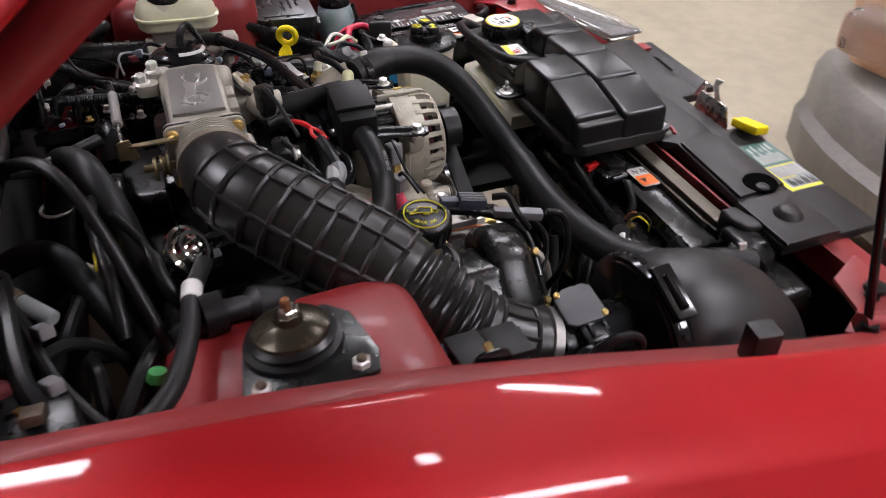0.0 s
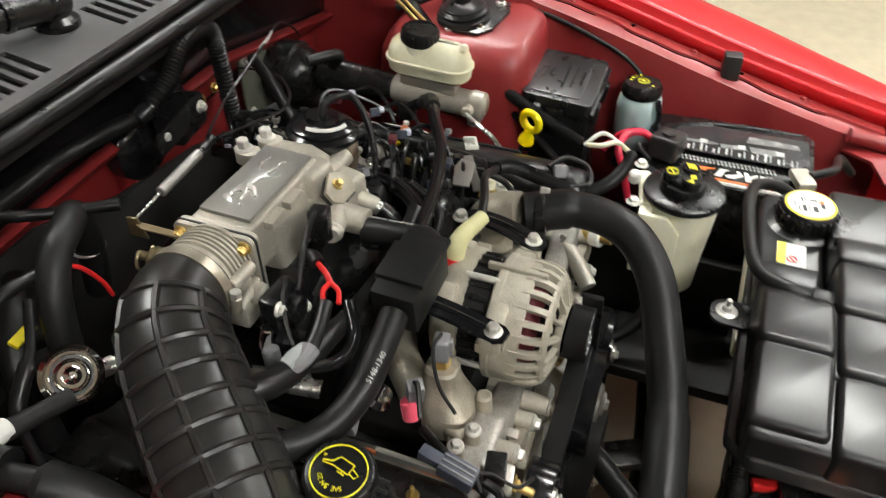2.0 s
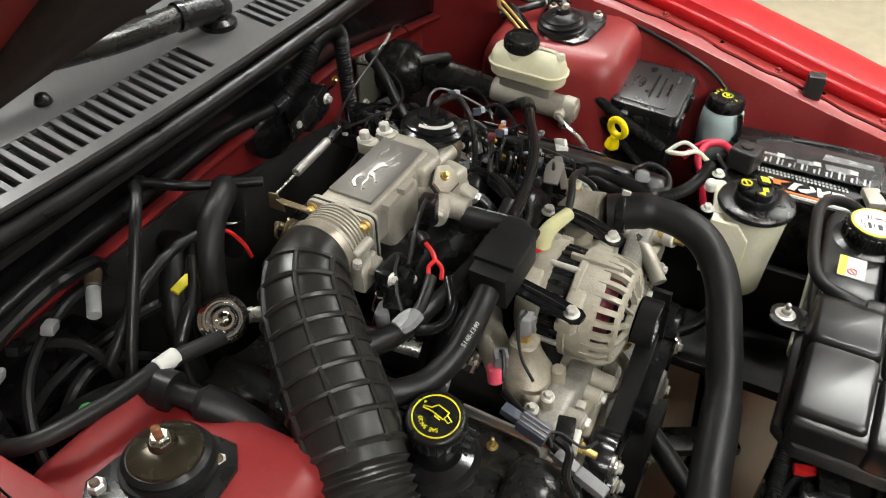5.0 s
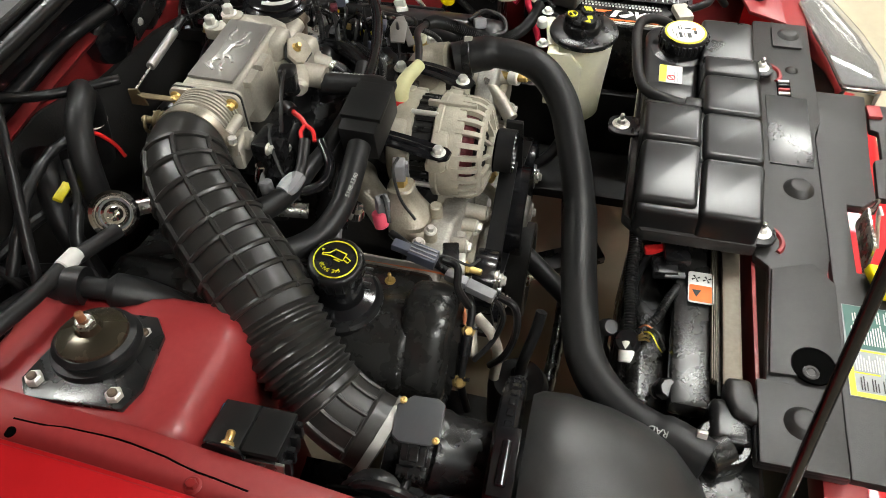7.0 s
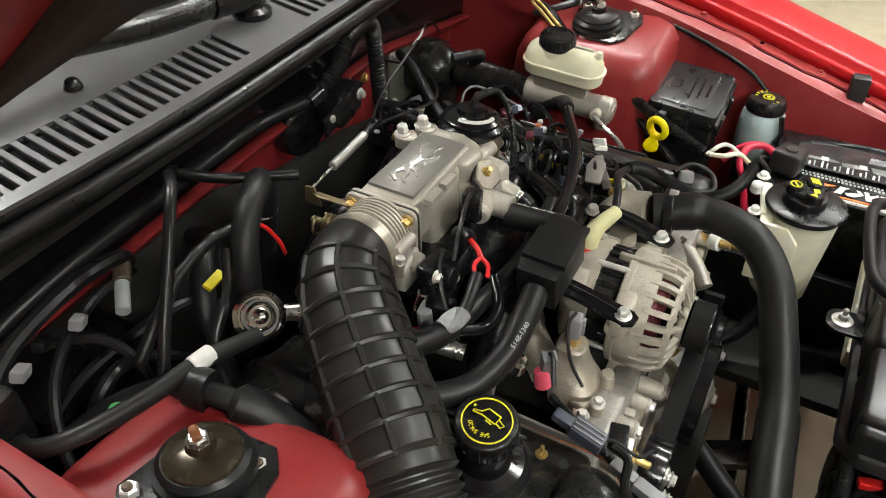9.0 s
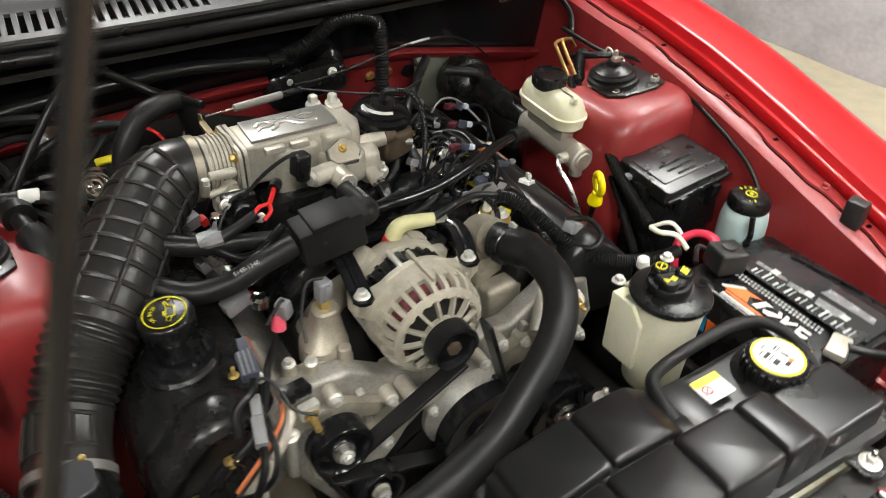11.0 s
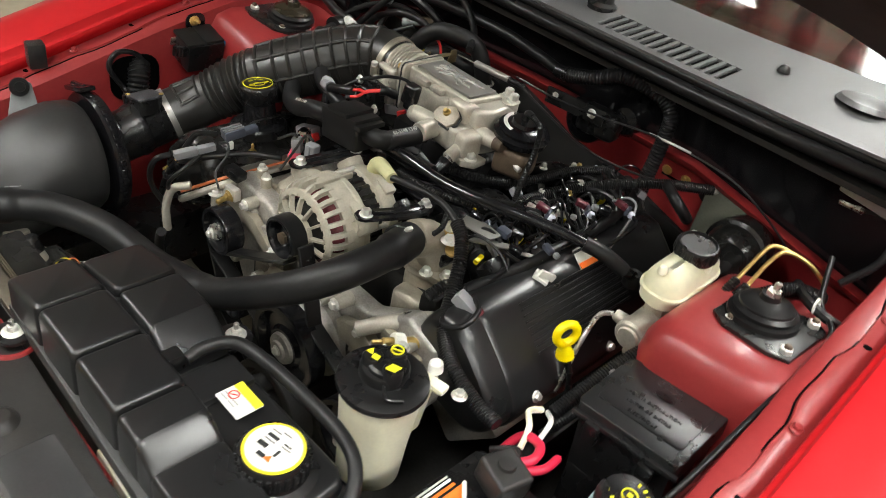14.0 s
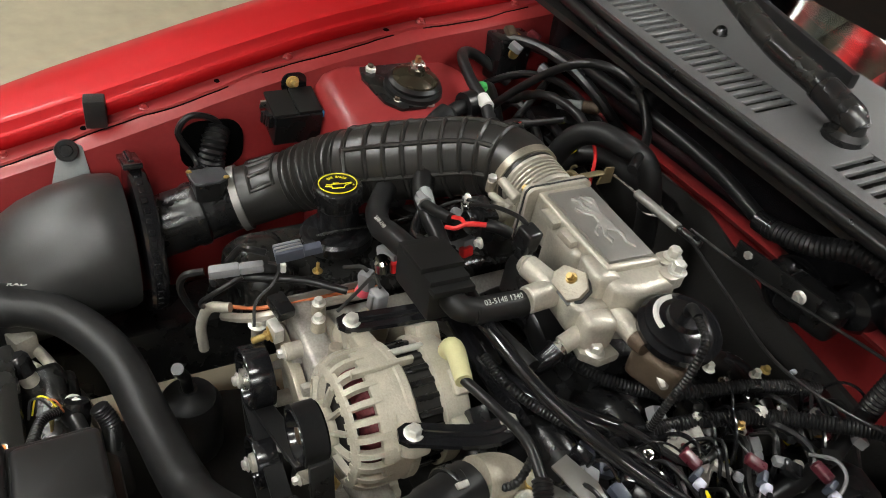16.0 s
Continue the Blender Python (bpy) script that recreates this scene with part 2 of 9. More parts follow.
def smooth_line(pts, per=8):
    """A Catmull-Rom line through pts."""
    p = [V(q) for q in pts]
    p = [p[0] * 2 - p[1]] + p + [p[-1] * 2 - p[-2]]
    out = []
    for i in range(1, len(p) - 2):
        for k in range(per):
            s = k / per
            out.append(0.5 * (2 * p[i] + (p[i + 1] - p[i - 1]) * s + (2 * p[i - 1] - 5 * p[i] + 4 * p[i + 1] - p[i + 2]) * s * s
                              + (3 * p[i] - p[i - 1] - 3 * p[i + 1] + p[i + 2]) * s ** 3))
    return out + [p[-2]]


def sweep(bm, line, r, n=12, caps=True, squash=None):
    """A tube of radius r (number or function of the length run and of the part 0..1) along a line."""
    line = [V(q) for q in line]
    run, total = [0.0], 0.0
    for a, b in zip(line, line[1:]):
        total += (b - a).length
        run.append(total)
    t0 = (line[1] - line[0]).normalized()
    u = t0.orthogonal().normalized() if abs(t0.z) > 0.9 else V((0, 0, 1)).cross(t0).normalized()
    loops = []
    for i, q in enumerate(line):
        t = (line[min(i + 1, len(line) - 1)] - line[max(i - 1, 0)]).normalized()
        u = (u - t * u.dot(t)).normalized()
        w = t.cross(u)
        rad = r(run[i], run[i] / total) if callable(r) else r
        loops.append([q + (u * math.cos(a) + w * math.sin(a)) * rad for a in (2 * math.pi * k / n for k in range(n))])
    return rings(bm, loops, True, caps)


def tube(bm, pts, r, n=12, per=8):
    return sweep(bm, smooth_line(pts, per), r, n)


def fine_line(pts, step):
    """The smooth line through pts in even steps."""
    line = smooth_line(pts, 24)
    out, left = [line[0]], 0.0
    for a, b in zip(line, line[1:]):
        d = (b - a).length
        while left + d >= step:
            k = (step - left) / d
            a = a.lerp(b, k)
            out.append(a)
            d = (b - a).length
            left = 0.0
        left += d
    return out + [line[-1]]


def loom(bm, pts, r, n=10, pitch=0.004):
    """Corrugated wire sleeve along pts."""
    return sweep(bm, fine_line(pts, pitch / 2), lambda s, u: r * (1.0 + 0.1 * (1 if int(s / (pitch / 2) + 0.5) % 2 else -1)), n)


def prism(bm, poly, at, ux, uy, h, bev=0.002, seg=2):
    """Extrudes the outline poly (in ux, uy about at) by h along ux x uy."""
    at, ux, uy = V(at), V(ux).normalized(), V(uy).normalized()
    k = ux.cross(uy).normalized()
    lo = [bm.verts.new(at + ux * x + uy * y) for x, y in poly]
    hi = [bm.verts.new(at + ux * x + uy * y + k * h) for x, y in poly]
    n = len(poly)
    fs = [bm.faces.new(list(reversed(lo))), bm.faces.new(hi)]
    for i in range(n):
        j = (i + 1) % n
        fs.append(bm.faces.new((lo[i], lo[j], hi[j], hi[i])))
    bmesh.ops.recalc_face_normals(bm, faces=fs)
    if bev:
        bmesh.ops.bevel(bm, geom=list({e for f in fs for e in f.edges}) + lo + hi, offset=bev, segments=seg, profile=0.6, affect="EDGES", clamp_overlap=True)
    return bm


def rounded(w, h, r, n=5):
    out = []
    for cx, cy, a0 in ((w / 2 - r, h / 2 - r, 0), (-w / 2 + r, h / 2 - r, 90), (-w / 2 + r, -h / 2 + r, 180), (w / 2 - r, -h / 2 + r, 270)):
        for k in range(n + 1):
            a = radians(a0 + 90 * k / n)
            out.append((cx + r * math.cos(a), cy + r * math.sin(a)))
    return out


def oval(a, b, n=24):
    return [(a * math.cos(2 * math.pi * k / n), b * math.sin(2 * math.pi * k / n)) for k in range(n)]


def torus(bm, at, axis, R, r, n=32, m=8, part_of=1.0, start=0.0):
    u, w, a = frame_of(axis)
    line = [V(at) + (u * math.cos(t) + w * math.sin(t)) * R for t in (start + 2 * math.pi * part_of * k / n for k in range(n + 1))]
    return sweep(bm, line, r, m)


def thing(name, at, label, category, group="", kind=""):
    ob = new(name)
    ob.empty_display_size = 0.02
    ob.location = at
    return tagged(ob, label, category, group, kind)


def mesh_of(name, bm, m, flat=False):
    bmesh.ops.recalc_face_normals(bm, faces=bm.faces)
    me = bpy.data.meshes.new(name)
    bm.to_mesh(me)
    bm.free()
    me.materials.append(M[m])
    if not flat:
        me.polygons.foreach_set("use_smooth", [True] * len(me.polygons))
        me.set_sharp_from_angle(angle=radians(38))
    return me


def world_at(ob):
    at = V((0, 0, 0))
    while ob:
        at += ob.location
        ob = ob.parent
    return at


def part(name, bm, m, parent, label=""):
    """One mesh under a thing or a part; the bmesh is given in world places."""
    off = world_at(parent)
    bmesh.ops.translate(bm, verts=bm.verts, vec=-off)
    ob = new(name, mesh_of(name, bm, m))
    ob.parent = parent
    if label:
        ob["label"] = label
    return ob


def solo(name, bm, m, label, category, group="", kind=""):
    """A thing that is one mesh."""
    return tagged(new(name, mesh_of(name, bm, m)), label, category, group, kind)


def B():
    return bmesh.new()


def bolt(parent, at, axis=(0, 0, 1), r=0.008, m="zinc", h=0.007, name="bolt"):
    return part(name, hexhead(B(), at, axis, r, h), m, parent)


def words(text, at, ux, uy, size, m, parent, name="lettering", depth=0.0003):
    """Letters with their middle at at, running along ux, upright along uy."""
    cu = bpy.data.curves.new(name, "FONT")
    cu.body, cu.size, cu.align_x, cu.align_y, cu.extrude, cu.resolution_u = text, size, "CENTER", "CENTER", depth, 3
    tmp = bpy.data.objects.new(name, cu)
    scene.collection.objects.link(tmp)
    me = bpy.data.meshes.new_from_object(tmp.evaluated_get(bpy.context.evaluated_depsgraph_get()))
    bpy.data.objects.remove(tmp)
    ux, uy = V(ux).normalized(), V(uy).normalized()
    uy = (uy - ux * uy.dot(ux)).normalized()
    k = ux.cross(uy)
    m4 = Matrix((ux, uy, k)).transposed().to_4x4()
    m4.translation = V(at) - world_at(parent)
    me.transform(m4)
    me.materials.clear()
    me.materials.append(M[m])
    ob = new(name, me)
    ob.parent = parent
    return ob


def on_arc(text, at, ux, uy, R, a0, a1, size, m, parent):
    """Letters set round a circle."""
    ux, uy = V(ux).normalized(), V(uy).normalized()
    for i, ch in enumerate(text):
        if ch == " ":
            continue
        a = radians(a0 + (a1 - a0) * i / (len(text) - 1))
        d = ux * math.cos(a) + uy * math.sin(a)
        words(ch, V(at) + d * R, d.cross(ux.cross(uy)), d, size, m, parent, "letter")


def lerp_table(table, y):
    for (a, va), (b, vb) in zip(table, table[1:]):
        if y <= b:
            k = max(0.0, (y - a) / (b - a))
            return va + (vb - va) * k
    return table[-1][1]

# ---- garage ----
def slab(name, lo, hi, m, label, cat):
    bm = B()
    c = [(a + b) / 2 for a, b in zip(lo, hi)]
    box(bm, c, [b - a for a, b in zip(lo, hi)], bev=0)
    return solo(name, bm, m, label, cat, kind="structure")


slab("floor", (-7, -8, -0.1), (8, 7, 0.0), "floor", "worn yellowish concrete garage floor with faint stains", "floor")
slab("ceiling", (-7, -8, 3.0), (8, 7, 3.1), "ceiling", "pale grey garage ceiling", "ceiling")
slab("wall_north", (-7, 7, 0), (8, 7.15, 3.0), "wall", "plain painted garage wall", "wall")
slab("wall_south", (-7, -8.15, 0), (8, -8, 3.0), "wall", "plain painted garage wall", "wall")
slab("wall_west", (-7.15, -8, 0), (-7, 7, 3.0), "wall", "plain painted garage wall", "wall")
slab("wall_east", (8, -8, 0), (8.15, 7, 3.0), "wall", "plain painted garage wall", "wall")


def ceiling_lamp():
    t = thing("ceiling_lamp", (0, 0, 3.0), "white linear ceiling lamp with a glowing diffuser", "lamp", "ceiling lamps")
    part("frame", prism(B(), rounded(0.30, 1.36, 0.02), (0, 0, 2.94), (1, 0, 0), (0, 1, 0), 0.06), "white", t)
    part("diffuser", prism(B(), rounded(0.24, 1.28, 0.03), (0, 0, 2.925), (1, 0, 0), (0, 1, 0), 0.014), "tube_light", t)
    return t


lamp = ceiling_lamp()
# Lamps five and seven are unseen, added to brighten the passenger side.
LAMPS = [(0.72, -0.9, 0), (2.95, -1.6, 0), (1.7, 0.4, 0), (0.1, 1.9, 0), (-0.75, -2.25, 0), (2.9, -3.8, 0), (-2.6, -2.0, 0)]
lamp.location = (LAMPS[0][0], LAMPS[0][1], 3.0)
for lx, ly, la in LAMPS[1:]:
    copy_thing(lamp, pose(lx, ly, 3.0, 0, 0, la))

# ---- car body ----
CREST = [(-0.90, 0.640), (-0.8, 0.668), (-0.6, 0.712), (-0.45, 0.752), (-0.25, 0.812), (-0.1, 0.852), (0.06, 0.880), (0.17, 0.893), (0.4, 0.925), (1.1, 0.97)]
CX = 0.665
car = thing("car", (0, 0, 0), "bright red car body with an open engine bay, parked", "car")


def crest(y):
    return lerp_table(CREST, y)


def ease(y):
    return (crest(y - 0.03) + crest(y) + crest(y + 0.03)) / 3


def outboard(s):
    """The flange stands a little further out than the ledge."""
    return 0.004


def scallop(y, s):
    return 0.0038 * math.tanh(3 * math.sin(y * 27 + 0.8)) + 0.001 * math.sin(y * 77 + s)


def fender(s):
    prof = [(-0.013, -0.038), (-0.011, -0.021), (-0.010, -0.019), (-0.0055, -0.0175), (-0.004, -0.016), (-0.002, -0.004), (-0.001, -0.002), (0.004, 0.0), (0.009, 0.0005),
            (0.05, 0.004), (0.085, 0.003), (0.118, -0.003), (0.123, -0.006), (0.128, -0.010), (0.168, -0.030), (0.176, -0.040), (0.192, -0.07), (0.207, -0.15), (0.208, -0.32), (0.19, -0.52)]
    bm = B()
    ys = [-0.86 + 0.06 * i for i in range(33)]
    rows = []
    for y in ys:
        k = 1.0 if y > -0.45 else 1 - 0.75 * ((-0.45 - y) / 0.41) ** 1.5
        rows.append([bm.verts.new((s * (CX + outboard(s) + dx * (k if dx > 0 else 1)), y, ease(y) + dz)) for dx, dz in prof])
    for a, b in zip(rows, rows[1:]):
        for i in range(len(prof) - 1):
            bm.faces.new((a[i], a[i + 1], b[i + 1], b[i]))
    ob = part("fender", bm, "red", car, "glossy bright red front fender")
    sol = ob.modifiers.new("skin", "SOLIDIFY")
    sol.thickness = 0.002
    sol.offset = -1
    return ob


def apron(s):
    """Fender flange on the ledge of the inner wall, which goes down to the frame rail."""
    bm = B()
    d = outboard(s)
    ys = [-0.72 + 0.0155 * i for i in range(71)]
    rows = []
    for y in ys:
        z = ease(y) - 0.038
        w = scallop(y, s)
        dent = 0.010 * sum(math.exp(-((y - c) / 0.022) ** 2) for c in (-0.50, -0.175, 0.13)) - 0.006 * math.exp(-((y + 0.08) / 0.05) ** 2)
        prof = [(0.652 + d, z), (0.626 + d + w, z), (0.6245 + d + w, z - 0.0045), (0.612 + 0.3 * d, z - 0.006), (0.604 + 0.2 * d, z - 0.011), (0.600 + dent * 0.5, z - 0.035), (0.596 + dent, z - 0.08), (0.588 + dent * 0.3, z - 0.15), (0.580, 0.52), (0.578, 0.36)]
        rows.append([bm.verts.new((s * px, y, pz)) for px, pz in prof])
    for a, b in zip(rows, rows[1:]):
        for i in range(9):
            bm.faces.new((a[i], a[i + 1], b[i + 1], b[i]))
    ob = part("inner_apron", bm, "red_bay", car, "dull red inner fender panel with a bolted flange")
    sol = ob.modifiers.new("skin", "SOLIDIFY")
    sol.thickness = 0.002
    for y in (-0.58, -0.385, -0.165, 0.06, 0.24):
        b2 = B()
        hexhead(b2, (s * (0.640 + d), y, crest(y) - 0.0385), (0, 0, 1), 0.006, 0.005)
        # Irregular white patches laid over the black label film.
        part("flange_bolt", b2, "red_bay", ob)
    for y in (-0.47, -0.275, 0.0):
        z = ease(y) - 0.0385
        part("flange_hole", cyl(B(), (s * (0.641 + d), y, z), (s * (0.641 + d), y, z + 0.0012), 0.0055, n=14, bev=0.0003), "hole", ob)
    for ya, n in ((-0.62, 24), (-0.21, 15), (0.06, 14)):
        seam = []
        for i in range(n):
            y = ya + 0.0155 * i
            seam.append((s * (0.6238 + d + scallop(y, s)), y, ease(y) - 0.0425))
        part("seam", sweep(B(), seam, 0.0013, 6), "hole", ob, "dark gap along the bolted flange")
    return ob


def strut_tower(s):
    bm = B()
    prof_z = [0.40, 0.55, 0.70, 0.755, 0.775, 0.786]
    grow = [0.012, 0.008, 0.004, 0.0, -0.008, -0.022]
    loops = []
    for z, g in zip(prof_z, grow):
        out = rounded(0.20 + 2 * g, 0.265 + 2 * g, 0.045)
        loops.append([V((s * (0.527 + x), -0.008 + y, z + (0.10 * x - 0.03 * y if z > 0.74 else 0))) for x, y in out])
    rings(bm, loops)
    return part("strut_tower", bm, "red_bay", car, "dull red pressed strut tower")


for side in (1, -1):
    fender(side)
    apron(side)
    strut_tower(side)

# firewall: a red ledge and panel under a black cowl overhang
def sheet(bm, prof_at, n=20):
    rows = []
    for i in range(n + 1):
        x = -0.625 + 1.25 * i / n
        rows.append([bm.verts.new((x, y, z)) for y, z in prof_at(x)])
    for a, b in zip(rows, rows[1:]):
        for i in range(len(a) - 1):
            bm.faces.new((a[i], a[i + 1], b[i + 1], b[i]))
    return bm


def drop(x):
    return -0.07 * max(0.0, (x - 0.25) / 0.37) - 0.02 * max(0.0, (-0.1 - x) / 0.5)


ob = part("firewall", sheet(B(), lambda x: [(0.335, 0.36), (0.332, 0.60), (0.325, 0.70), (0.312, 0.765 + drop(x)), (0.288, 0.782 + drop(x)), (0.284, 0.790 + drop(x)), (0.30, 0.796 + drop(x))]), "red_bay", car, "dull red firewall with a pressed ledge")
ob.modifiers.new("skin", "SOLIDIFY").thickness = 0.003
ob = part("cowl_panel", sheet(B(), lambda x: [(0.312, 0.775 + drop(x)), (0.306, 0.80 + drop(x)), (0.300, 0.83), (0.272 + 0.05 * (abs(x) / 0.65) ** 3, 0.90), (0.248 + 0.05 * (abs(x) / 0.65) ** 3, 0.927), (0.234 + 0.05 * (abs(x) / 0.65) ** 3, 0.938)]), "gloss", car, "black cowl overhang")
ob.modifiers.new("skin", "SOLIDIFY").thickness = 0.003
part("cowl_patch", box(B(), (0.520, 0.2900, 0.882), (0.118, 0.003, 0.040), (8, 4, -4), 0.001, 1), "patch_grey", car, "smooth grey patch under the cowl edge")
for k, (dy, dz, r) in enumerate(((0.236, 0.943, 0.009), (0.222, 0.928, 0.011))):
    pts = [(x, dy + 0.05 * (abs(x) / 0.65) ** 3, dz) for x in [-0.63 + 0.063 * i for i in range(21)]]
    part("hood_seal", sweep(B(), pts, r, 10), "rubber", car, "black rubber weather seal")

# Black sheet on the lower firewall stands in for the shade there.
part("dark_sheet", prism(B(), [(-0.62, 0.42), (0.62, 0.42), (0.62, 0.58), (0.30, 0.64), (0.16, 0.68), (-0.02, 0.705), (-0.10, 0.735), (-0.16, 0.755), (-0.62, 0.745)], (0, 0.321, 0), (1, 0, 0), (0, 0, 1), 0.012, 0.004), "pad", car, "black sheet standing in for shade on the lower firewall")
# front crossmember, rails and lower beams that close the bay
for s in (1, -1):
    part("frame_rail", box(B(), (s * 0.50, -0.2, 0.40), (0.10, 1.25, 0.12), bev=0.008), "black_paint", car)
part("radiator_support", box(B(), (0, -0.80, 0.59), (1.24, 0.05, 0.05), bev=0.006), "red_bay", car, "dull red radiator support beam")
part("support_lip", box(B(), (-0.10, -0.7085, 0.590), (0.52, 0.006, 0.056), bev=0.002), "red_bay", car, "dull red upright lip of the radiator support")
part("support_face", box(B(), (0, -0.80, 0.45), (1.2, 0.012, 0.24), bev=0.003), "dark", car)
part("crossmember", box(B(), (0, 0.10, 0.25), (1.0, 0.22, 0.10), bev=0.012), "dark", car)
# Made-up dark plate that hides the floor between engine and radiator.
part("floor_blocker", prism(B(), [(-0.46, -0.54), (-0.20, -0.54), (-0.19, -0.25), (-0.45, -0.23), (-0.475, -0.34)], (0, 0, 0.23), (1, 0, 0), (0, 1, 0), 0.03, 0.008), "dark", car, "dark plate added to hide the floor under the bay")
part("tunnel", box(B(), (0, 0.36, 0.38), (1.26, 0.06, 0.5), bev=0.01), "dark", car)
part("front_nose", box(B(), (0, -0.95, 0.38), (1.24, 0.14, 0.10), bev=0.04, seg=4), "red", car, "bright red front bumper nose")
for s in (1, -1):
    bm = B()
    prism(bm, [(s * 0.470, -0.780), (s * 0.600, -0.772), (s * 0.612, -0.690), (s * 0.585, -0.655), (s * 0.560, -0.700), (s * 0.500, -0.716)][::s], (0, 0, 0.626), (1, 0, 0), (0, 1, 0), 0.008, 0.003)
    tube(bm, [(s * 0.596, -0.66, 0.655), (s * 0.602, -0.72, 0.645), (s * 0.600, -0.78, 0.634)], 0.013, 10)
    knob = part("support_corner", bm, "red_bay", car, "dull red radiator support corner")
    part("rubber_stop", lathe(B(), [(0.010, 0), (0.010, 0.008), (0.015, 0.012), (0.014, 0.018), (0.001, 0.020)], (s * 0.548, -0.735, 0.634), (0, 0, 1), 20), "rubber", knob, "black rubber stop")
    if s > 0:
        rim = [(0.318, -0.944), (0.40, -0.939), (0.485, -0.914), (0.585, -0.873), (0.640, -0.832), (0.565, -0.812), (0.488, -0.828), (0.403, -0.850), (0.316, -0.866)]
    else:
        rim = [(-0.395, -1.008), (-0.425, -0.873), (-0.710, -0.836), (-0.675, -0.923)]
    mid = V((sum(p[0] for p in rim) / len(rim), sum(p[1] for p in rim) / len(rim)))
    bowl = [tuple(mid + (V(p) - mid) * 0.94) for p in rim]
    cup = part("headlamp", prism(B(), bowl, (0, 0, 0.50), (1, 0, 0), (0, 1, 0), 0.115, 0.014, 3), "chrome", car, "silver headlamp under a clear lens")
    part("lens", prism(B(), rim, (0, 0, 0.618), (1, 0, 0), (0, 1, 0), 0.008, 0.003), "lens", cup, "clear plastic lens")
    part("fender_stop", box(B(), (s * (0.628 if s > 0 else 0.640), -0.452, 0.728 if s > 0 else 0.738), (0.026, 0.03, 0.045), (0, 0, s * 8), 0.004), "grain", car, "grey rubber hood stop")

# windscreen, dashboard and cabin
bm = B()
rows = []
for i in range(13):
    x = -0.66 + 0.11 * i
    bow = 0.10 * (x / 0.66) ** 2
    rows.append([bm.verts.new((x * k, 0.44 + bow + d, 0.985 + d * 0.52)) for d, k in ((0, 1), (0.3, 0.97), (0.6, 0.93), (0.85, 0.88))])
for a, b in zip(rows, rows[1:]):
    for i in range(3):
        bm.faces.new((a[i], a[i + 1], b[i + 1], b[i]))
ws = part("windscreen", bm, "glass", car, "dark tinted windscreen glass")
ws.modifiers.new("skin", "SOLIDIFY").thickness = 0.004
ws.visible_shadow = False
part("dashboard", box(B(), (0, 1.0, 0.82), (1.3, 0.9, 0.22), bev=0.06, seg=3), "pad", car)
part("dash_top", box(B(), (0, 0.98, 0.955), (1.34, 0.95, 0.03), (0, 0, 0), 0.01), "pad", car)
part("seat_back", box(B(), (0, 1.75, 0.85), (1.36, 0.5, 0.75), (-12, 0, 0), 0.06, 3), "pad", car, "dark cabin seats")
part("pillar", prism(B(), [(0.40, 0.90), (0.55, 0.92), (1.45, 1.30), (1.45, 1.36), (1.30, 1.34)], (-0.68, 0, 0), (0, 1, 0), (0, 0, 1), 0.05, 0.01), "gloss", car)
part("pillar", prism(B(), [(0.40, 0.90), (0.55, 0.92), (1.45, 1.30), (1.45, 1.36), (1.30, 1.34)], (0.63, 0, 0), (0, 1, 0), (0, 0, 1), 0.05, 0.01), "gloss", car)
# Added panels close the side and rear windows so the cabin looks dark.
part("rear_blocker", box(B(), (0, 2.35, 0.95), (1.30, 0.04, 0.74), bev=0.01), "pad", car, "black panel added to keep the cabin dark")
for s in (1, -1):
    part("side_blocker", box(B(), (s * 0.665, 1.65, 1.05), (0.03, 1.38, 0.46), bev=0.01), "pad", car, "black panel added to keep the cabin dark")
part("headliner", box(B(), (0, 1.84, 1.300), (1.10, 1.00, 0.02), bev=0.005), "pad", car, "black panel added to keep the cabin dark")
part("roof", box(B(), (0, 2.0, 1.33), (1.1, 1.3, 0.04), bev=0.02), "red", car)
part("door", box(B(), (0.83, 1.6, 0.62), (0.07, 1.2, 0.6), bev=0.03), "red", car)
part("door", box(B(), (-0.83, 1.6, 0.62), (0.07, 1.2, 0.6), bev=0.03), "red", car)


def wheel(s):
    w = part("wheel", lathe(B(), [(0.20, 0), (0.31, 0.01), (0.325, 0.05), (0.325, 0.18), (0.31, 0.22), (0.20, 0.23)], (s * 0.60, 0.10, 0.325), (s, 0, 0), 40), "rubber", car, "black tyre")
    part("rim", lathe(B(), [(0.205, 0.0), (0.205, 0.2), (0.05, 0.19), (0.04, 0.21)], (s * 0.60, 0.10, 0.325), (s, 0, 0), 32), "cast_dark", w)


wheel(1)
wheel(-1)

# cowl grille
grille = thing("cowl_grille", (0, 0.3, 0.96), "grey textured plastic cowl grille with rows of vent slots", "car trim")


def cowl_y(x):
    return 0.05 * (abs(x) / 0.65) ** 3


def cowl_strip(xa, xb, ya, yb, za, zb, name, n=12):
    bm = B()
    loops = []
    for i in range(n + 1):
        x = xa + (xb - xa) * i / n
        d = cowl_y(x)
        loops.append([V((x, ya + d, za)), V((x, yb + d, zb)), V((x, yb + d, zb - 0.005)), V((x, ya + d, za - 0.005))])
    rings(bm, loops)
    return part(name, bm, "cowl", grille)


def zc(y):
    return 0.955 + (y - 0.225) * 0.12


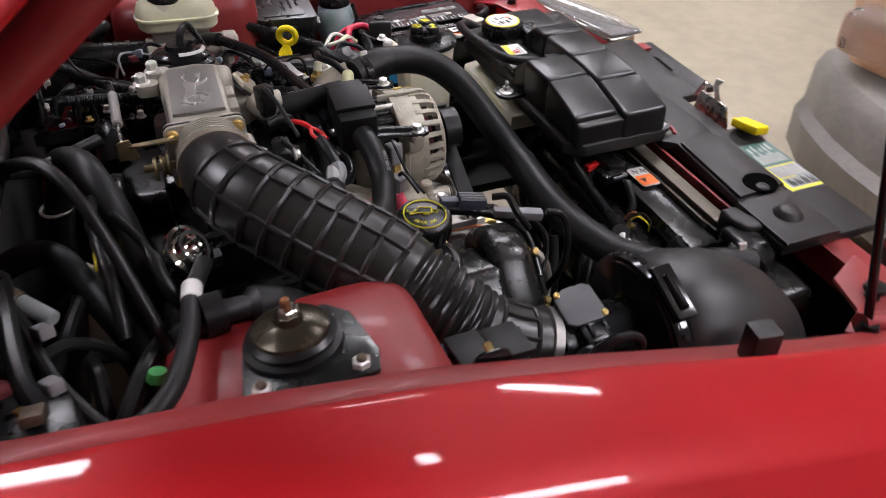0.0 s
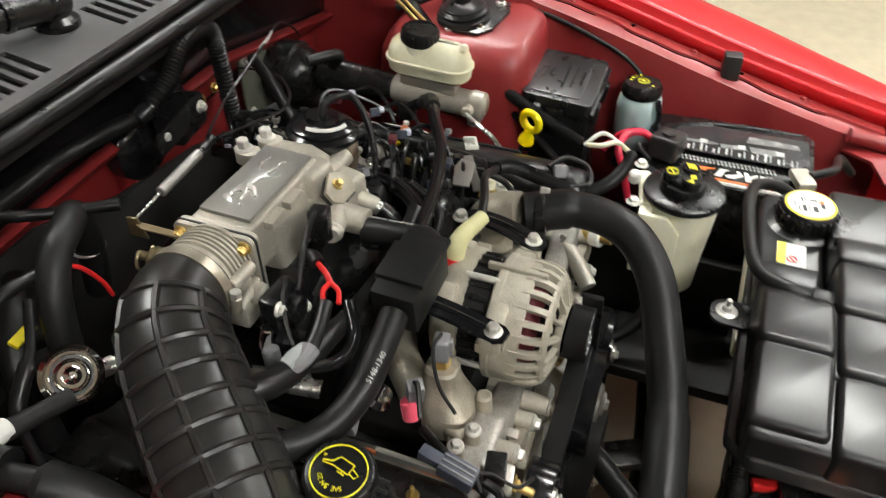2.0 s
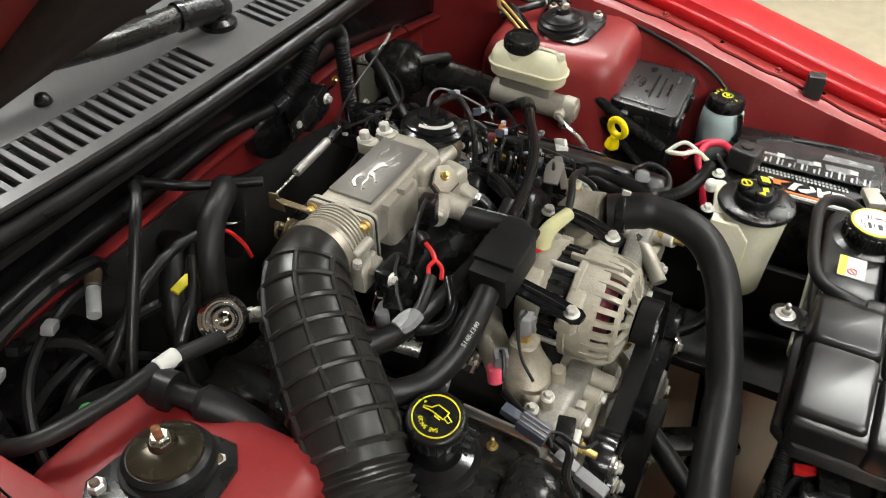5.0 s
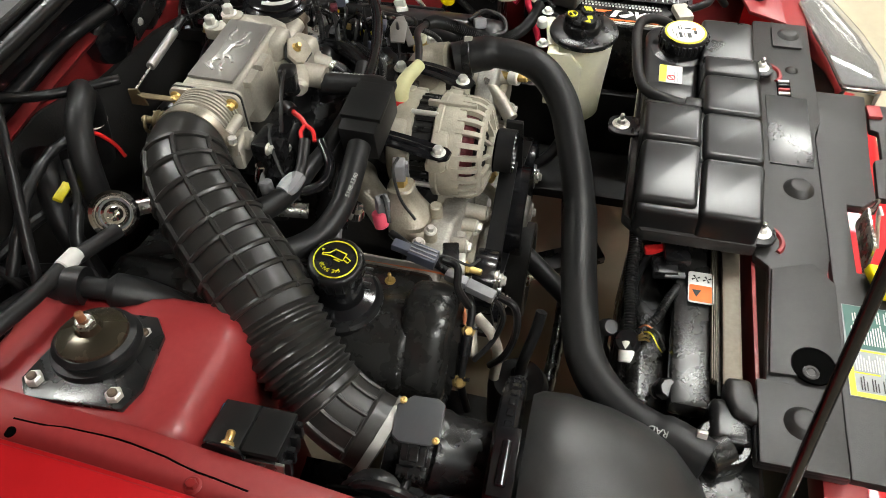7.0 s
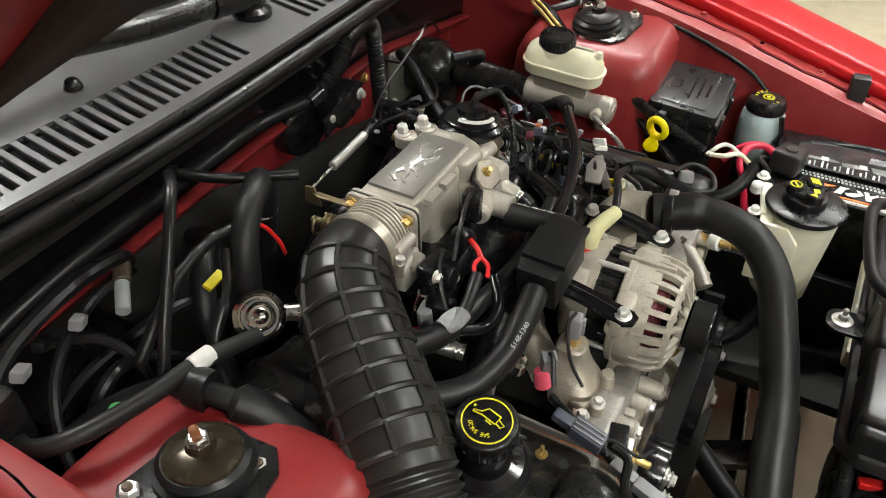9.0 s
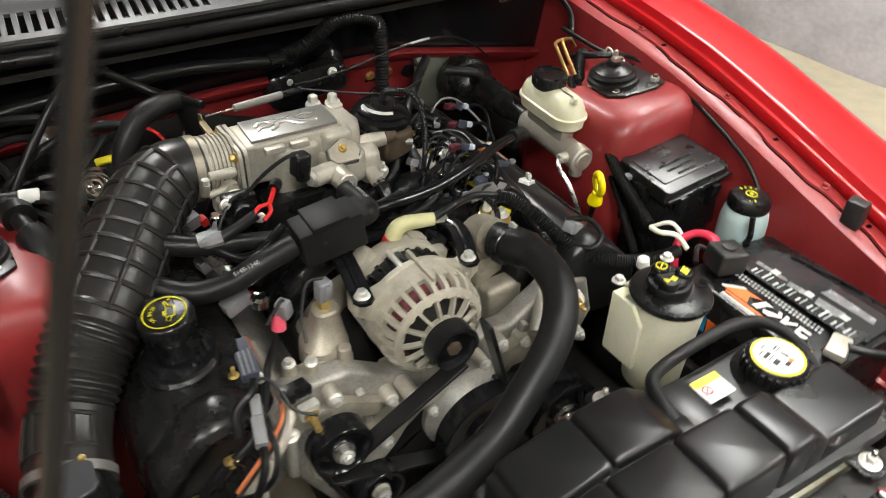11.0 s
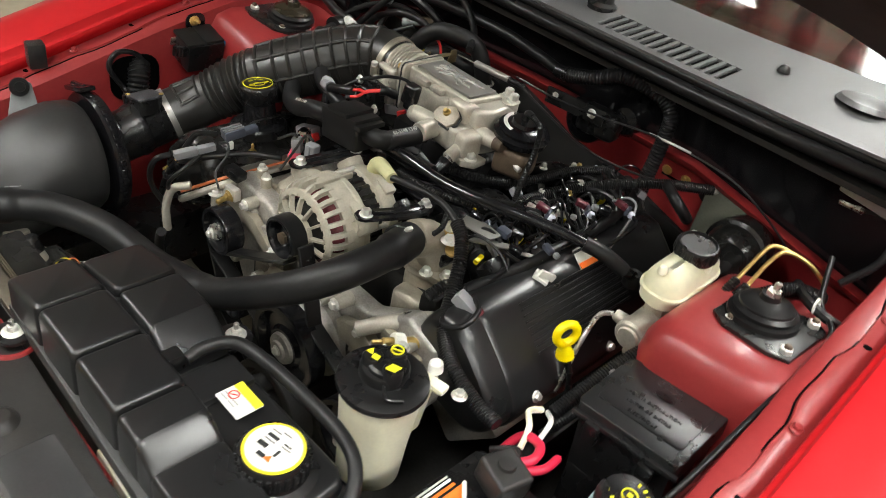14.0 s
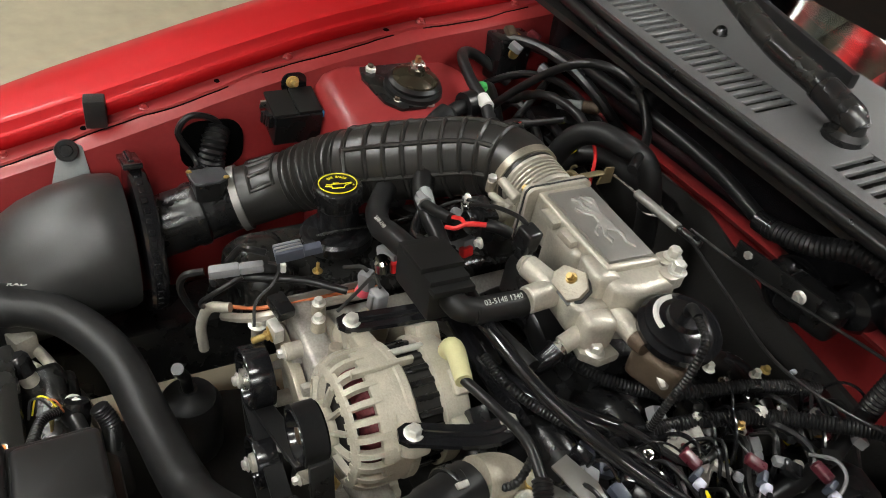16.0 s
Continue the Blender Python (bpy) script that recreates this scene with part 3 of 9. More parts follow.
YA, YB = 0.243, 0.308
cowl_strip(-0.65, 0.65, 0.226, YA, zc(0.226), zc(YA), "front_strip", 30)
cowl_strip(-0.65, 0.65, YB, 0.46, zc(YB), zc(0.46), "rear_panel", 30)
GROUPS = [(-0.465, -0.105), (0.006, 0.254)]
edges_x = [-0.65] + [e for g in GROUPS for e in g] + [0.65]
for xa, xb in zip(edges_x[::2], edges_x[1::2]):
    cowl_strip(xa, xb, YA, YB, zc(YA), zc(YB), "blank_panel", 6)
slat_me = mesh_of("slat", box(B(), (0, 0, 0), (0.0085, YB - YA + 0.002, 0.006), (6.8, 0, -4), 0.001, 1), "cowl")
for xa, xb in GROUPS:
    n = int((xb - xa) / 0.0168)
    for i in range(n + 1):
        x = xa + (xb - xa) * i / n
        o = new("slat", slat_me)
        o.parent = grille
        o.location = V((x, (YA + YB) / 2 + cowl_y(x), zc((YA + YB) / 2) - 0.003)) - V(grille.location)
for x, y in ((-0.29, 0.345), (0.297, 0.363)):
    part("clip", lathe(B(), [(0.011, 0), (0.010, 0.004), (0.007, 0.010), (0.003, 0.012)], (x, y, zc(y)), (0, 0, 1), 18), "plastic", grille, "black push clip")
part("bulge", lathe(B(), [(0.045, -0.002), (0.040, 0.006), (0.028, 0.010), (0.004, 0.011)], (0.43, 0.375, zc(0.375)), (0, 0.1, 1), 28), "cowl", grille)
part("plenum_tray", box(B(), (0, 0.32, 0.90), (1.2, 0.16, 0.01), bev=0), "dark", grille)

# wiper
wp = thing("windscreen_wiper", (-0.03, 0.33, 0.965), "black windscreen wiper resting above the cowl", "wiper")
part("pivot", lathe(B(), [(0.027, 0), (0.027, 0.008), (0.020, 0.014), (0.017, 0.03)], (-0.030, 0.305, 0.962), (0, 0, 1), 22), "plastic", wp)
part("arm_head", tube(B(), [(-0.014, 0.300, 0.984), (-0.030, 0.301, 0.990), (-0.060, 0.307, 0.994), (-0.088, 0.313, 0.997)], lambda s, u: 0.013 + 0.006 * min(1.0, u * 4), 14), "plastic", wp)
part("band", tube(B(), [(-0.084, 0.312, 0.9965), (-0.092, 0.314, 0.9975)], 0.0195, 16), "gloss", wp)
part("arm", tube(B(), [(-0.09, 0.314, 0.997), (-0.21, 0.335, 1.006), (-0.45, 0.41, 1.035)], 0.0165, 12), "cover_black", wp)
part("rubber_blade", box(B(), (-0.33, 0.44, 0.998), (0.5, 0.012, 0.02), (0, 0, -16), 0.003), "rubber", wp)

# hood, propped open
TH = radians(38)
hood = thing("car_hood", (0, 0.33, 0.96), "open red car hood with a dark felt-lined underside", "car hood")
HX = 0.645


def hood_grid(grow, lift, s_end, inset=0.0):
    bm = B()
    rows = []
    for i in range(25):
        x = -HX + inset + (2 * HX - 2 * inset) * i / 24
        s0 = 0.262 * (1 - (abs(x) / (HX + 0.001)) ** 5) ** 0.8 + grow
        row = []
        for k in range(9):
            s = s0 + (s_end - s0) * k / 8
            crown = lift + 0.03 * (1 - (x / HX) ** 2)
            row.append(bm.verts.new((x, 0.33 - s * math.cos(TH) + crown * math.sin(TH) * 0.6, 0.96 + s * math.sin(TH) + crown * math.cos(TH))))
        rows.append(row)
    for a, b in zip(rows, rows[1:]):
        for k in range(8):
            bm.faces.new((a[k], a[k + 1], b[k + 1], b[k]))
    return bm


def thick(ob, t):
    m = ob.modifiers.new("skin", "SOLIDIFY")
    m.thickness = t
    m.offset = 0
    return ob


thick(part("outer_skin", hood_grid(0.0, 0.03, 1.22), "red", hood), 0.003)
thick(part("inner_frame", hood_grid(0.012, 0.0, 1.20, 0.012), "red_bay", hood, "dull red inner frame"), 0.018)
thick(part("felt_pad", hood_grid(0.03, -0.014, 1.12, 0.13), "pad", hood, "black felt insulation pad"), 0.010)
for s in (1, -1):
    part("hinge", prism(B(), [(0, 0), (0.05, 0.0), (0.075, 0.10), (0.05, 0.12), (0, 0.04)], (s * 0.622, 0.37, 0.90), (0, -1, 0), (0, 0, 1), 0.008, 0.002), "red_bay", hood)

# prop rod
rod = thing("hood_prop_rod", (-0.602, -0.667, 0.655), "thin black steel rod propping the hood open", "prop rod")
part("rod", sweep(B(), [(-0.602, -0.667, 0.65), (-0.50, -0.670, 0.99), (-0.345, -0.674, 1.50), (-0.218, -0.676, 1.90)], 0.0055, 10), "gloss", rod)
part("pivot", lathe(B(), [(0.012, 0), (0.014, 0.006), (0.010, 0.02)], (-0.604, -0.667, 0.64), (0, 0, 1), 16), "rubber", rod)

# ---- engine ----
engine = thing("engine", (0, -0.1, 0.25), "black and grey eight-cylinder engine in the red bay", "engine")
part("block", box(B(), (0.0, -0.06, 0.40), (0.36, 0.50, 0.32), bev=0.02), "dark", engine)
bm = B()
box(bm, (0.0, -0.02, 0.60), (0.34, 0.40, 0.10), bev=0.02)
part("valley", bm, "dark", engine)


def smooth_outline(poly, per=5):
    """A closed outline with its corners rounded off."""
    out = []
    n = len(poly)
    for i in range(n):
        a, b, c = poly[i - 1], poly[i], poly[(i + 1) % n]
        for k in range(per):
            t = k / (per - 1)
            p = (b[0] + (a[0] - b[0]) * 0.45, b[1] + (a[1] - b[1]) * 0.45)
            q = (b[0] + (c[0] - b[0]) * 0.45, b[1] + (c[1] - b[1]) * 0.45)
            out.append(((1 - t) ** 2 * p[0] + 2 * t * (1 - t) * b[0] + t * t * q[0], (1 - t) ** 2 * p[1] + 2 * t * (1 - t) * b[1] + t * t * q[1]))
    return out


def valve_cover(s, dx, dz, ya, yb):
    poly = [(0.185, 0.66), (0.205, 0.70), (0.235, 0.720), (0.268, 0.714), (0.335, 0.652), (0.362, 0.610), (0.345, 0.565), (0.30, 0.545), (0.19, 0.58)]
    if s < 0:
        poly = [(0.215, 0.60), (0.215, 0.650), (0.268, 0.660), (0.296, 0.680), (0.342, 0.680), (0.390, 0.632), (0.396, 0.59), (0.375, 0.548), (0.235, 0.53)]
    poly = [(s * (x + dx), z + dz) for x, z in poly]
    bm = B()
    prism(bm, poly if s > 0 else poly[::-1], (0, yb, 0), (1, 0, 0), (0, 0, 1), yb - ya, 0.014, 3)
    vc = part("valve_cover", bm, "cover_black" if s < 0 else "moulded", engine, "black moulded valve cover")
    # fine cooling ribs along the sloping face
    a, b = V((s * (0.272 + dx), 0, 0.714 + dz)), V((s * (0.332 + dx), 0, 0.658 + dz))
    bm = B()
    for i in range(9):
        p = a.lerp(b, (i + 0.5) / 9)
        box(bm, (p.x, (ya + yb) / 2 - 0.04, p.z), (0.0035, (yb - ya) * 0.5, 0.0035), (0, s * 43, 0), 0.0008, 1)
    part("cover_ribs", bm, "cover_black" if s < 0 else "moulded", vc)
    if s > 0:
        mx, mz = sum(p[0] for p in poly) / len(poly), sum(p[1] for p in poly) / len(poly)
        loops = []
        for fy, k in ((0.004, 0.97), (-0.012, 0.965), (-0.024, 0.94), (-0.032, 0.90), (-0.036, 0.82)):
            loops.append([V((mx + (x - mx) * k, ya + fy, mz + (z - mz) * k)) for x, z in smooth_outline(poly)])
        part("front_cap", rings(B(), loops), "moulded", vc, "satin black rounded end")
        part("end_patch", box(B(), (0.322, ya - 0.030, 0.606), (0.026, 0.006, 0.020), (0, 30, 0), 0.002), "bottle", vc, "cream smear on the cover end")
    part("head", box(B(), (s * (0.24 + dx), (ya + yb) / 2, 0.54 + dz), (0.16, yb - ya - 0.03, 0.12), (0, s * 43, 0), 0.01), "cast_dark", engine)
    for y in (ya + 0.05, (ya + yb) / 2, yb - 0.06):
        bolt(vc, (s * (0.357 + dx), y, 0.615 + dz), (s, 0, 0.6), 0.006)
    return vc


valve_cover(1, 0.0, 0.0, -0.255, 0.20)
vc_right = valve_cover(-1, 0.035, 0.006, -0.290, 0.12)

# rounded end of the passenger cover, dished on its front face
loops = []
for y, inset in ((-0.270, 0.016), (-0.275, 0.006), (-0.282, 0.001), (-0.290, 0.0), (-0.312, 0.0), (-0.322, 0.002), (-0.330, 0.006), (-0.335, 0.012), (-0.337, 0.018), (-0.335, 0.023), (-0.328, 0.029), (-0.325, 0.040)):
    loop = []
    for k in range(48):
        t = 2 * math.pi * k / 48
        up = math.cos(t - math.radians(45)) > 0
        cx, cz, r = (-0.332, 0.643, 0.060) if up else (-0.366, 0.609, 0.060)
        loop.append(V((cx + (r - inset) * math.cos(t), y, cz + (r - inset) * math.sin(t))))
    loops.append(loop)
bm = rings(B(), loops)
part("cover_dome", bm, "cover_black", vc_right, "glossy black rounded end")
part("filler_seat", lathe(B(), [(0.050, -0.012), (0.050, 0.002), (0.046, 0.006), (0.040, 0.006)], (-0.341, -0.195, 0.690), (-0.1, -0.05, 1), 36), "plastic", vc_right)

# oil filler
oil = thing("oil_filler_cap", (-0.345, -0.197, 0.70), "black oil filler cap with yellow print, on its neck", "oil cap")
tilt = V((-0.10, -0.05, 1)).normalized()
c0 = V((-0.345, -0.197, 0.768))
part("neck", lathe(B(), [(0.045, -0.082), (0.046, -0.078), (0.043, -0.076), (0.042, -0.072), (0.029, -0.068), (0.027, -0.03)], c0, tilt, 36), "gloss", oil)
part("cap", lathe(B(), [(0.027, -0.034), (0.030, -0.030), (0.0325, -0.014), (0.0330, -0.004), (0.031, -0.0008), (0.029, 0.0), (0.002, 0.0003)], c0, tilt, 40), "plastic", oil, "black cap")
for i in range(22):
    a = 2 * math.pi * i / 22
    u, w, _ = frame_of(tilt)
    d = u * math.cos(a) + w * math.sin(a)
    part("grip_rib", cyl(B(), c0 + d * 0.0316 - tilt * 0.027, c0 + d * 0.0326 - tilt * 0.007, 0.0014, n=6, bev=0.0004), "plastic", oil)
tx = V((0.26, 1.0, 0))
tx = (tx - tilt * tx.dot(tilt)).normalized()
ty = tilt.cross(tx)
top = c0 + tilt * 0.0012
part("print_ring", torus(B(), top, tilt, 0.0252, 0.0009, 40, 5), "ink_yellow", oil)
on_arc("SAE 5W-20", top, tx, ty, 0.0162, 134, 46, 0.0066, "ink_yellow", oil)
bm = B()


def print_line(pts, r=0.0008):
    sweep(bm, [top + tx * x * 0.84 + ty * (y * 0.84 - 0.006) for x, y in pts], r, 5)


print_line([(-0.010, -0.007), (0.008, -0.007), (0.012, 0.001), (0.022, 0.006), (0.021, 0.008), (0.009, 0.005), (-0.010, 0.005), (-0.010, -0.007)])
print_line([(-0.010, 0.003), (-0.018, 0.005), (-0.020, 0.0), (-0.010, -0.003)])
print_line([(-0.003, 0.005), (-0.003, 0.008), (-0.007, 0.008), (0.002, 0.008)])
print_line([(0.024, 0.002), (0.025, -0.001), (0.023, -0.001), (0.024, 0.002)])
part("oil_can_print", bm, "ink_yellow", oil)

# timing cover and front accessories
bm = B()
prism(bm, [(-0.30, 0.60), (-0.25, 0.665), (-0.16, 0.66), (-0.10, 0.62), (0.10, 0.62), (0.18, 0.67), (0.24, 0.65), (0.26, 0.58), (0.18, 0.42), (0.14, 0.28), (-0.14, 0.28), (-0.20, 0.42)], (0, -0.262, 0), (1, 0, 0), (0, 0, 1), 0.035, 0.008, 3)
timing = part("timing_cover", bm, "cast_dark", engine, "grey cast aluminium timing cover")
bm = B()
for x, z, a in ((-0.22, 0.59, 40), (-0.14, 0.57, -10), (0.1, 0.57, 20), (0.18, 0.6, -40), (-0.06, 0.50, 60), (0.06, 0.48, -60)):
    box(bm, (x, -0.303, z), (0.012, 0.014, 0.11), (0, a, 0), 0.003)
part("rib", bm, "cast_dark", timing)
for x, z in ((-0.255, 0.635), (-0.19, 0.645), (-0.11, 0.60), (0.11, 0.60), (0.2, 0.64), (0.22, 0.56), (-0.22, 0.52)):
    part("boss", cyl(B(), (x, -0.295, z), (x, -0.318, z), 0.011, n=16), "cast", timing)
    bolt(timing, (x, -0.318, z), (0, -1, 0), 0.0065)
part("gasket", tube(B(), [(-0.250, -0.170, 0.660), (-0.253, -0.250, 0.661), (-0.256, -0.308, 0.660), (-0.275, -0.330, 0.645), (-0.305, -0.342, 0.622), (-0.336, -0.350, 0.598)], 0.0028, 8), "gasket", timing, "orange gasket edge")
part("flange_edge", tube(B(), [(-0.246, -0.180, 0.655), (-0.248, -0.250, 0.655), (-0.249, -0.312, 0.653), (-0.268, -0.337, 0.636), (-0.298, -0.349, 0.612), (-0.326, -0.356, 0.590)], 0.0065, 8), "cast", timing)
part("cover_edge", box(B(), (-0.2545, -0.245, 0.668), (0.003, 0.120, 0.010), (0, 0, 0), 0.001), "brushed", timing, "pale steel cover edge")

# webs, stepped pads and studs on the timing cover
for pts, y, h in (([(-0.245, 0.640), (-0.170, 0.628), (-0.120, 0.600), (-0.130, 0.580), (-0.180, 0.600), (-0.250, 0.615)], -0.300, 0.016), ([(-0.150, 0.560), (-0.080, 0.585), (-0.060, 0.560), (-0.110, 0.520), (-0.150, 0.530)], -0.300, 0.022), ([(0.060, 0.590), (0.120, 0.610), (0.150, 0.590), (0.110, 0.560), (0.070, 0.560)], -0.300, 0.020), ([(0.150, 0.640), (0.225, 0.630), (0.235, 0.590), (0.190, 0.570), (0.150, 0.600)], -0.299, 0.014)):
    part("pad", prism(B(), pts, (0, y, 0), (1, 0, 0), (0, 0, 1), h, 0.004, 2), "cast_warm", timing)
for x, z, r, d in ((-0.085, 0.604, 0.013, 0.034), (-0.060, 0.572, 0.009, 0.045), (0.030, 0.606, 0.010, 0.036), (0.062, 0.622, 0.012, 0.030), (-0.128, 0.545, 0.011, 0.040), (0.135, 0.545, 0.012, 0.032)):
    stud = part("boss", cyl(B(), (x, -0.296, z), (x, -0.296 - d, z), r, r * 0.85, 16, 0.002), "cast", timing)
    part("boss_bolt", hexhead(B(), (x, -0.296 - d, z), (0, -1, 0), r * 0.6, 0.007), "zinc", stud)
part("elbow", tube(B(), [(-0.02, -0.305, 0.600), (-0.045, -0.335, 0.602), (-0.075, -0.338, 0.594), (-0.090, -0.318, 0.580)], 0.009, 12), "cast", timing)
part("gold_fitting", lathe(B(), [(0.009, 0), (0.009, 0.008), (0.006, 0.010), (0.006, 0.016)], (-0.018, -0.318, 0.612), (0.1, -0.6, 0.8), 6), "gold", timing, "brass fitting")


def pulley(at, r, w, name, label, m="gloss", hub="steel", grooves=False):
    """A pulley whose dished face looks forward; w is its width."""
    front = V(at) + V((0, -w, 0))
    prof = [(r * 0.30, -0.004), (r * 0.42, -0.004), (r * 0.50, -0.010), (r * 0.74, -0.011), (r * 0.80, -0.003), (r * 0.84, 0.0), (r * 0.97, 0.0), (r, -0.002), (r, -w), (r * 0.8, -w)]
    if grooves:
        prof = [(r * 0.35, 0.002), (r * 0.8, -0.008), (r * 0.86, 0)] + [(r - (0.003 if i % 2 else 0), -w * i / 9) for i in range(10)]
    p = part(name, lathe(B(), prof, front, (0, -1, 0), 40), m, engine, label)
    part("hub", lathe(B(), [(r * 0.36, 0.0), (r * 0.34, 0.006), (r * 0.22, 0.008), (r * 0.2, 0.012), (0.001, 0.012)], front + V((0, 0.004, 0)), (0, -1, 0), 24), hub, p)
    part("pulley_bolt", hexhead(B(), front + V((0, -0.006, 0)), (0, -1, 0), 0.007, 0.006), "zinc", p)
    return p


pulley((-0.203, -0.335, 0.600), 0.041, 0.03, "idler_pulley", "black idler pulley")
pulley((0.012, -0.352, 0.520), 0.075, 0.028, "water_pump_pulley", "black water pump pulley", hub="cast_dark")
pulley((0.0, -0.360, 0.385), 0.085, 0.035, "crank_pulley", "black crank pulley", "dark")
pulley((0.165, -0.345, 0.455), 0.065, 0.028, "steering_pump_pulley", "black steering pump pulley")
pulley((-0.155, -0.340, 0.49), 0.036, 0.028, "tensioner_pulley", "black tensioner pulley", hub="cast")
part("tensioner_arm", tube(B(), [(-0.155, -0.31, 0.49), (-0.12, -0.315, 0.53), (-0.09, -0.31, 0.57)], 0.018, 12), "cast", engine)
part("water_pump", lathe(B(), [(0.07, 0), (0.072, 0.02), (0.05, 0.035), (0.045, 0.05)], (0.012, -0.30, 0.52), (0, -1, 0), 28), "cast_dark", engine)


def belt(a, b, ra, rb, side, y=-0.350):
    """A ribbed belt run between two pulleys in the plane of the pulleys."""
    a, b = V((a[0], 0, a[1])), V((b[0], 0, b[1]))
    d = (b - a).normalized()
    nrm = V((d.z, 0, -d.x)) * side
    pa, pb = a + nrm * ra, b + nrm * rb
    bm = B()
    mid = (pa + pb) / 2
    ang = math.degrees(math.atan2(-d.z, d.x))
    box(bm, (mid.x, y, mid.z), ((pb - pa).length, 0.025, 0.0060), (0, ang, 0), 0.0008, 1)
    return part("belt", bm, "rubber", engine, "black ribbed drive belt")


belt((-0.203, 0.600), (-0.038, 0.689), 0.041, 0.033, 1)
belt((-0.038, 0.689), (0.012, 0.520), 0.031, 0.075, -1)
belt((-0.203, 0.600), (0.012, 0.520), 0.041, 0.075, 1)
belt((-0.203, 0.600), (-0.155, 0.49), 0.041, 0.036, 1)
belt((0.012, 0.520), (0.165, 0.455), 0.075, 0.065, -1)
belt((-0.155, 0.49), (0.0, 0.385), 0.036, 0.085, 1)

# alternator
alt = thing("alternator", (-0.037, -0.25, 0.63), "cream cast alternator with dark red windings behind its ribs", "alternator")
AX, AZ = -0.038, 0.689
part("rear_housing", lathe(B(), [(0.03, 0.0), (0.058, 0.001), (0.068, 0.006), (0.0735, 0.014), (0.0735, 0.036), (0.070, 0.038)], (AX, -0.180, AZ), (0, -1, 0), 48), "cream_cast", alt)
part("stator", lathe(B(), [(0.064, 0), (0.066, 0.002), (0.066, 0.032), (0.064, 0.034)], (AX, -0.216, AZ), (0, -1, 0), 40), "dark", alt, "dark laminated stator ring")
front = part("front_housing", lathe(B(), [(0.066, 0.0), (0.0735, 0.001), (0.0758, 0.003), (0.0758, 0.010), (0.0742, 0.012), (0.0742, 0.040), (0.073, 0.043), (0.066, 0.043)], (AX, -0.247, AZ), (0, -1, 0), 56, False), "cream_cast", alt)
part("winding", lathe(B(), [(0.050, 0), (0.0655, 0.001), (0.0650, 0.016), (0.056, 0.030), (0.040, 0.036)], (AX, -0.272, AZ), (0, -1, 0), 48), "copper", alt, "dark red copper winding")
part("rotor", lathe(B(), [(0.050, 0), (0.048, 0.016), (0.03, 0.024)], (AX, -0.295, AZ), (0, -1, 0), 30), "dark", alt)
part("bearing_boss", lathe(B(), [(0.022, 0.0), (0.030, 0.001), (0.032, 0.004), (0.032, 0.010), (0.024, 0.014)], (AX, -0.320, AZ), (0, -1, 0), 30), "cream_cast", alt)


def alt_rib(points, half, lift, d):
    """A cast bar along points; d is the outward direction of its plane."""
    w2 = V((-d.z, 0, d.x))
    line = smooth_line(points, 4)
    loops = []
    for i, q in enumerate(line):
        t = (line[min(i + 1, len(line) - 1)] - line[max(i - 1, 0)]).normalized()
        out = w2.cross(t)
        if out.dot(d - V((0, 1, 0))) < 0:
            out = -out
        loops.append([q - w2 * half - out * 0.006, q - w2 * half * 0.8 + out * lift, q + w2 * half * 0.8 + out * lift, q + w2 * half - out * 0.006])
    return rings(B(), loops)


base = V((AX, 0, AZ))
for k in range(25):
    a = 2 * math.pi * (k + 0.5) / 25
    d = V((math.cos(a), 0, math.sin(a)))
    part("rib", alt_rib([base + d * 0.0732 + V((0, -0.280, 0)), base + d * 0.0730 + V((0, -0.292, 0)), base + d * 0.0712 + V((0, -0.304, 0)), base + d * 0.0655 + V((0, -0.314, 0)), base + d * 0.056 + V((0, -0.320, 0))], 0.0040, 0.0020, d), "cream_cast", front)
for k in range(13):
    a = 2 * math.pi * (k + 0.5) / 13
    d = V((math.cos(a), 0, math.sin(a)))
    part("spoke", alt_rib([base + d * 0.056 + V((0, -0.320, 0)), base + d * 0.044 + V((0, -0.3245, 0)), base + d * 0.030 + V((0, -0.328, 0))], 0.0022, 0.0018, d), "cream_cast", front)
part("shoulder_ring", lathe(B(), [(0.0590, 0.0), (0.0668, 0.001), (0.0660, 0.0045), (0.0625, 0.0072), (0.0575, 0.0080), (0.0560, 0.0045), (0.0590, 0.0)], (AX, -0.3120, AZ), (0, -1, 0), 56, False), "cream_cast", front)
part("seam_ridge", box(B(), (AX, -0.268, AZ + 0.0745), (0.006, 0.070, 0.010), (0, 0, 0), 0.002), "cream_cast", front)
part("shoulder_web", prism(B(), [(-0.137, 0.724), (-0.136, 0.738), (-0.108, 0.742), (-0.074, 0.752), (-0.038, 0.762), (-0.002, 0.752), (0.026, 0.742), (0.051, 0.740), (0.052, 0.724), (0.030, 0.700), (-0.020, 0.690), (-0.060, 0.690), (-0.106, 0.700)], (0, -0.249, 0), (1, 0, 0), (0, 0, 1), 0.024, 0.005, 2), "cream_cast", front)
part("inner_ring", lathe(B(), [(0.024, 0.0), (0.032, 0.0), (0.032, 0.004), (0.026, 0.006)], (AX, -0.325, AZ), (0, -1, 0), 36), "cream_cast", front)
for k in range(26):
    a = 2 * math.pi * k / 26
    part("stator_fin", box(B(), (AX + 0.0665 * math.cos(a), -0.232, AZ + 0.0665 * math.sin(a)), (0.007, 0.028, 0.007), (0, -math.degrees(a), 0), 0.001, 1), "black_paint", alt)
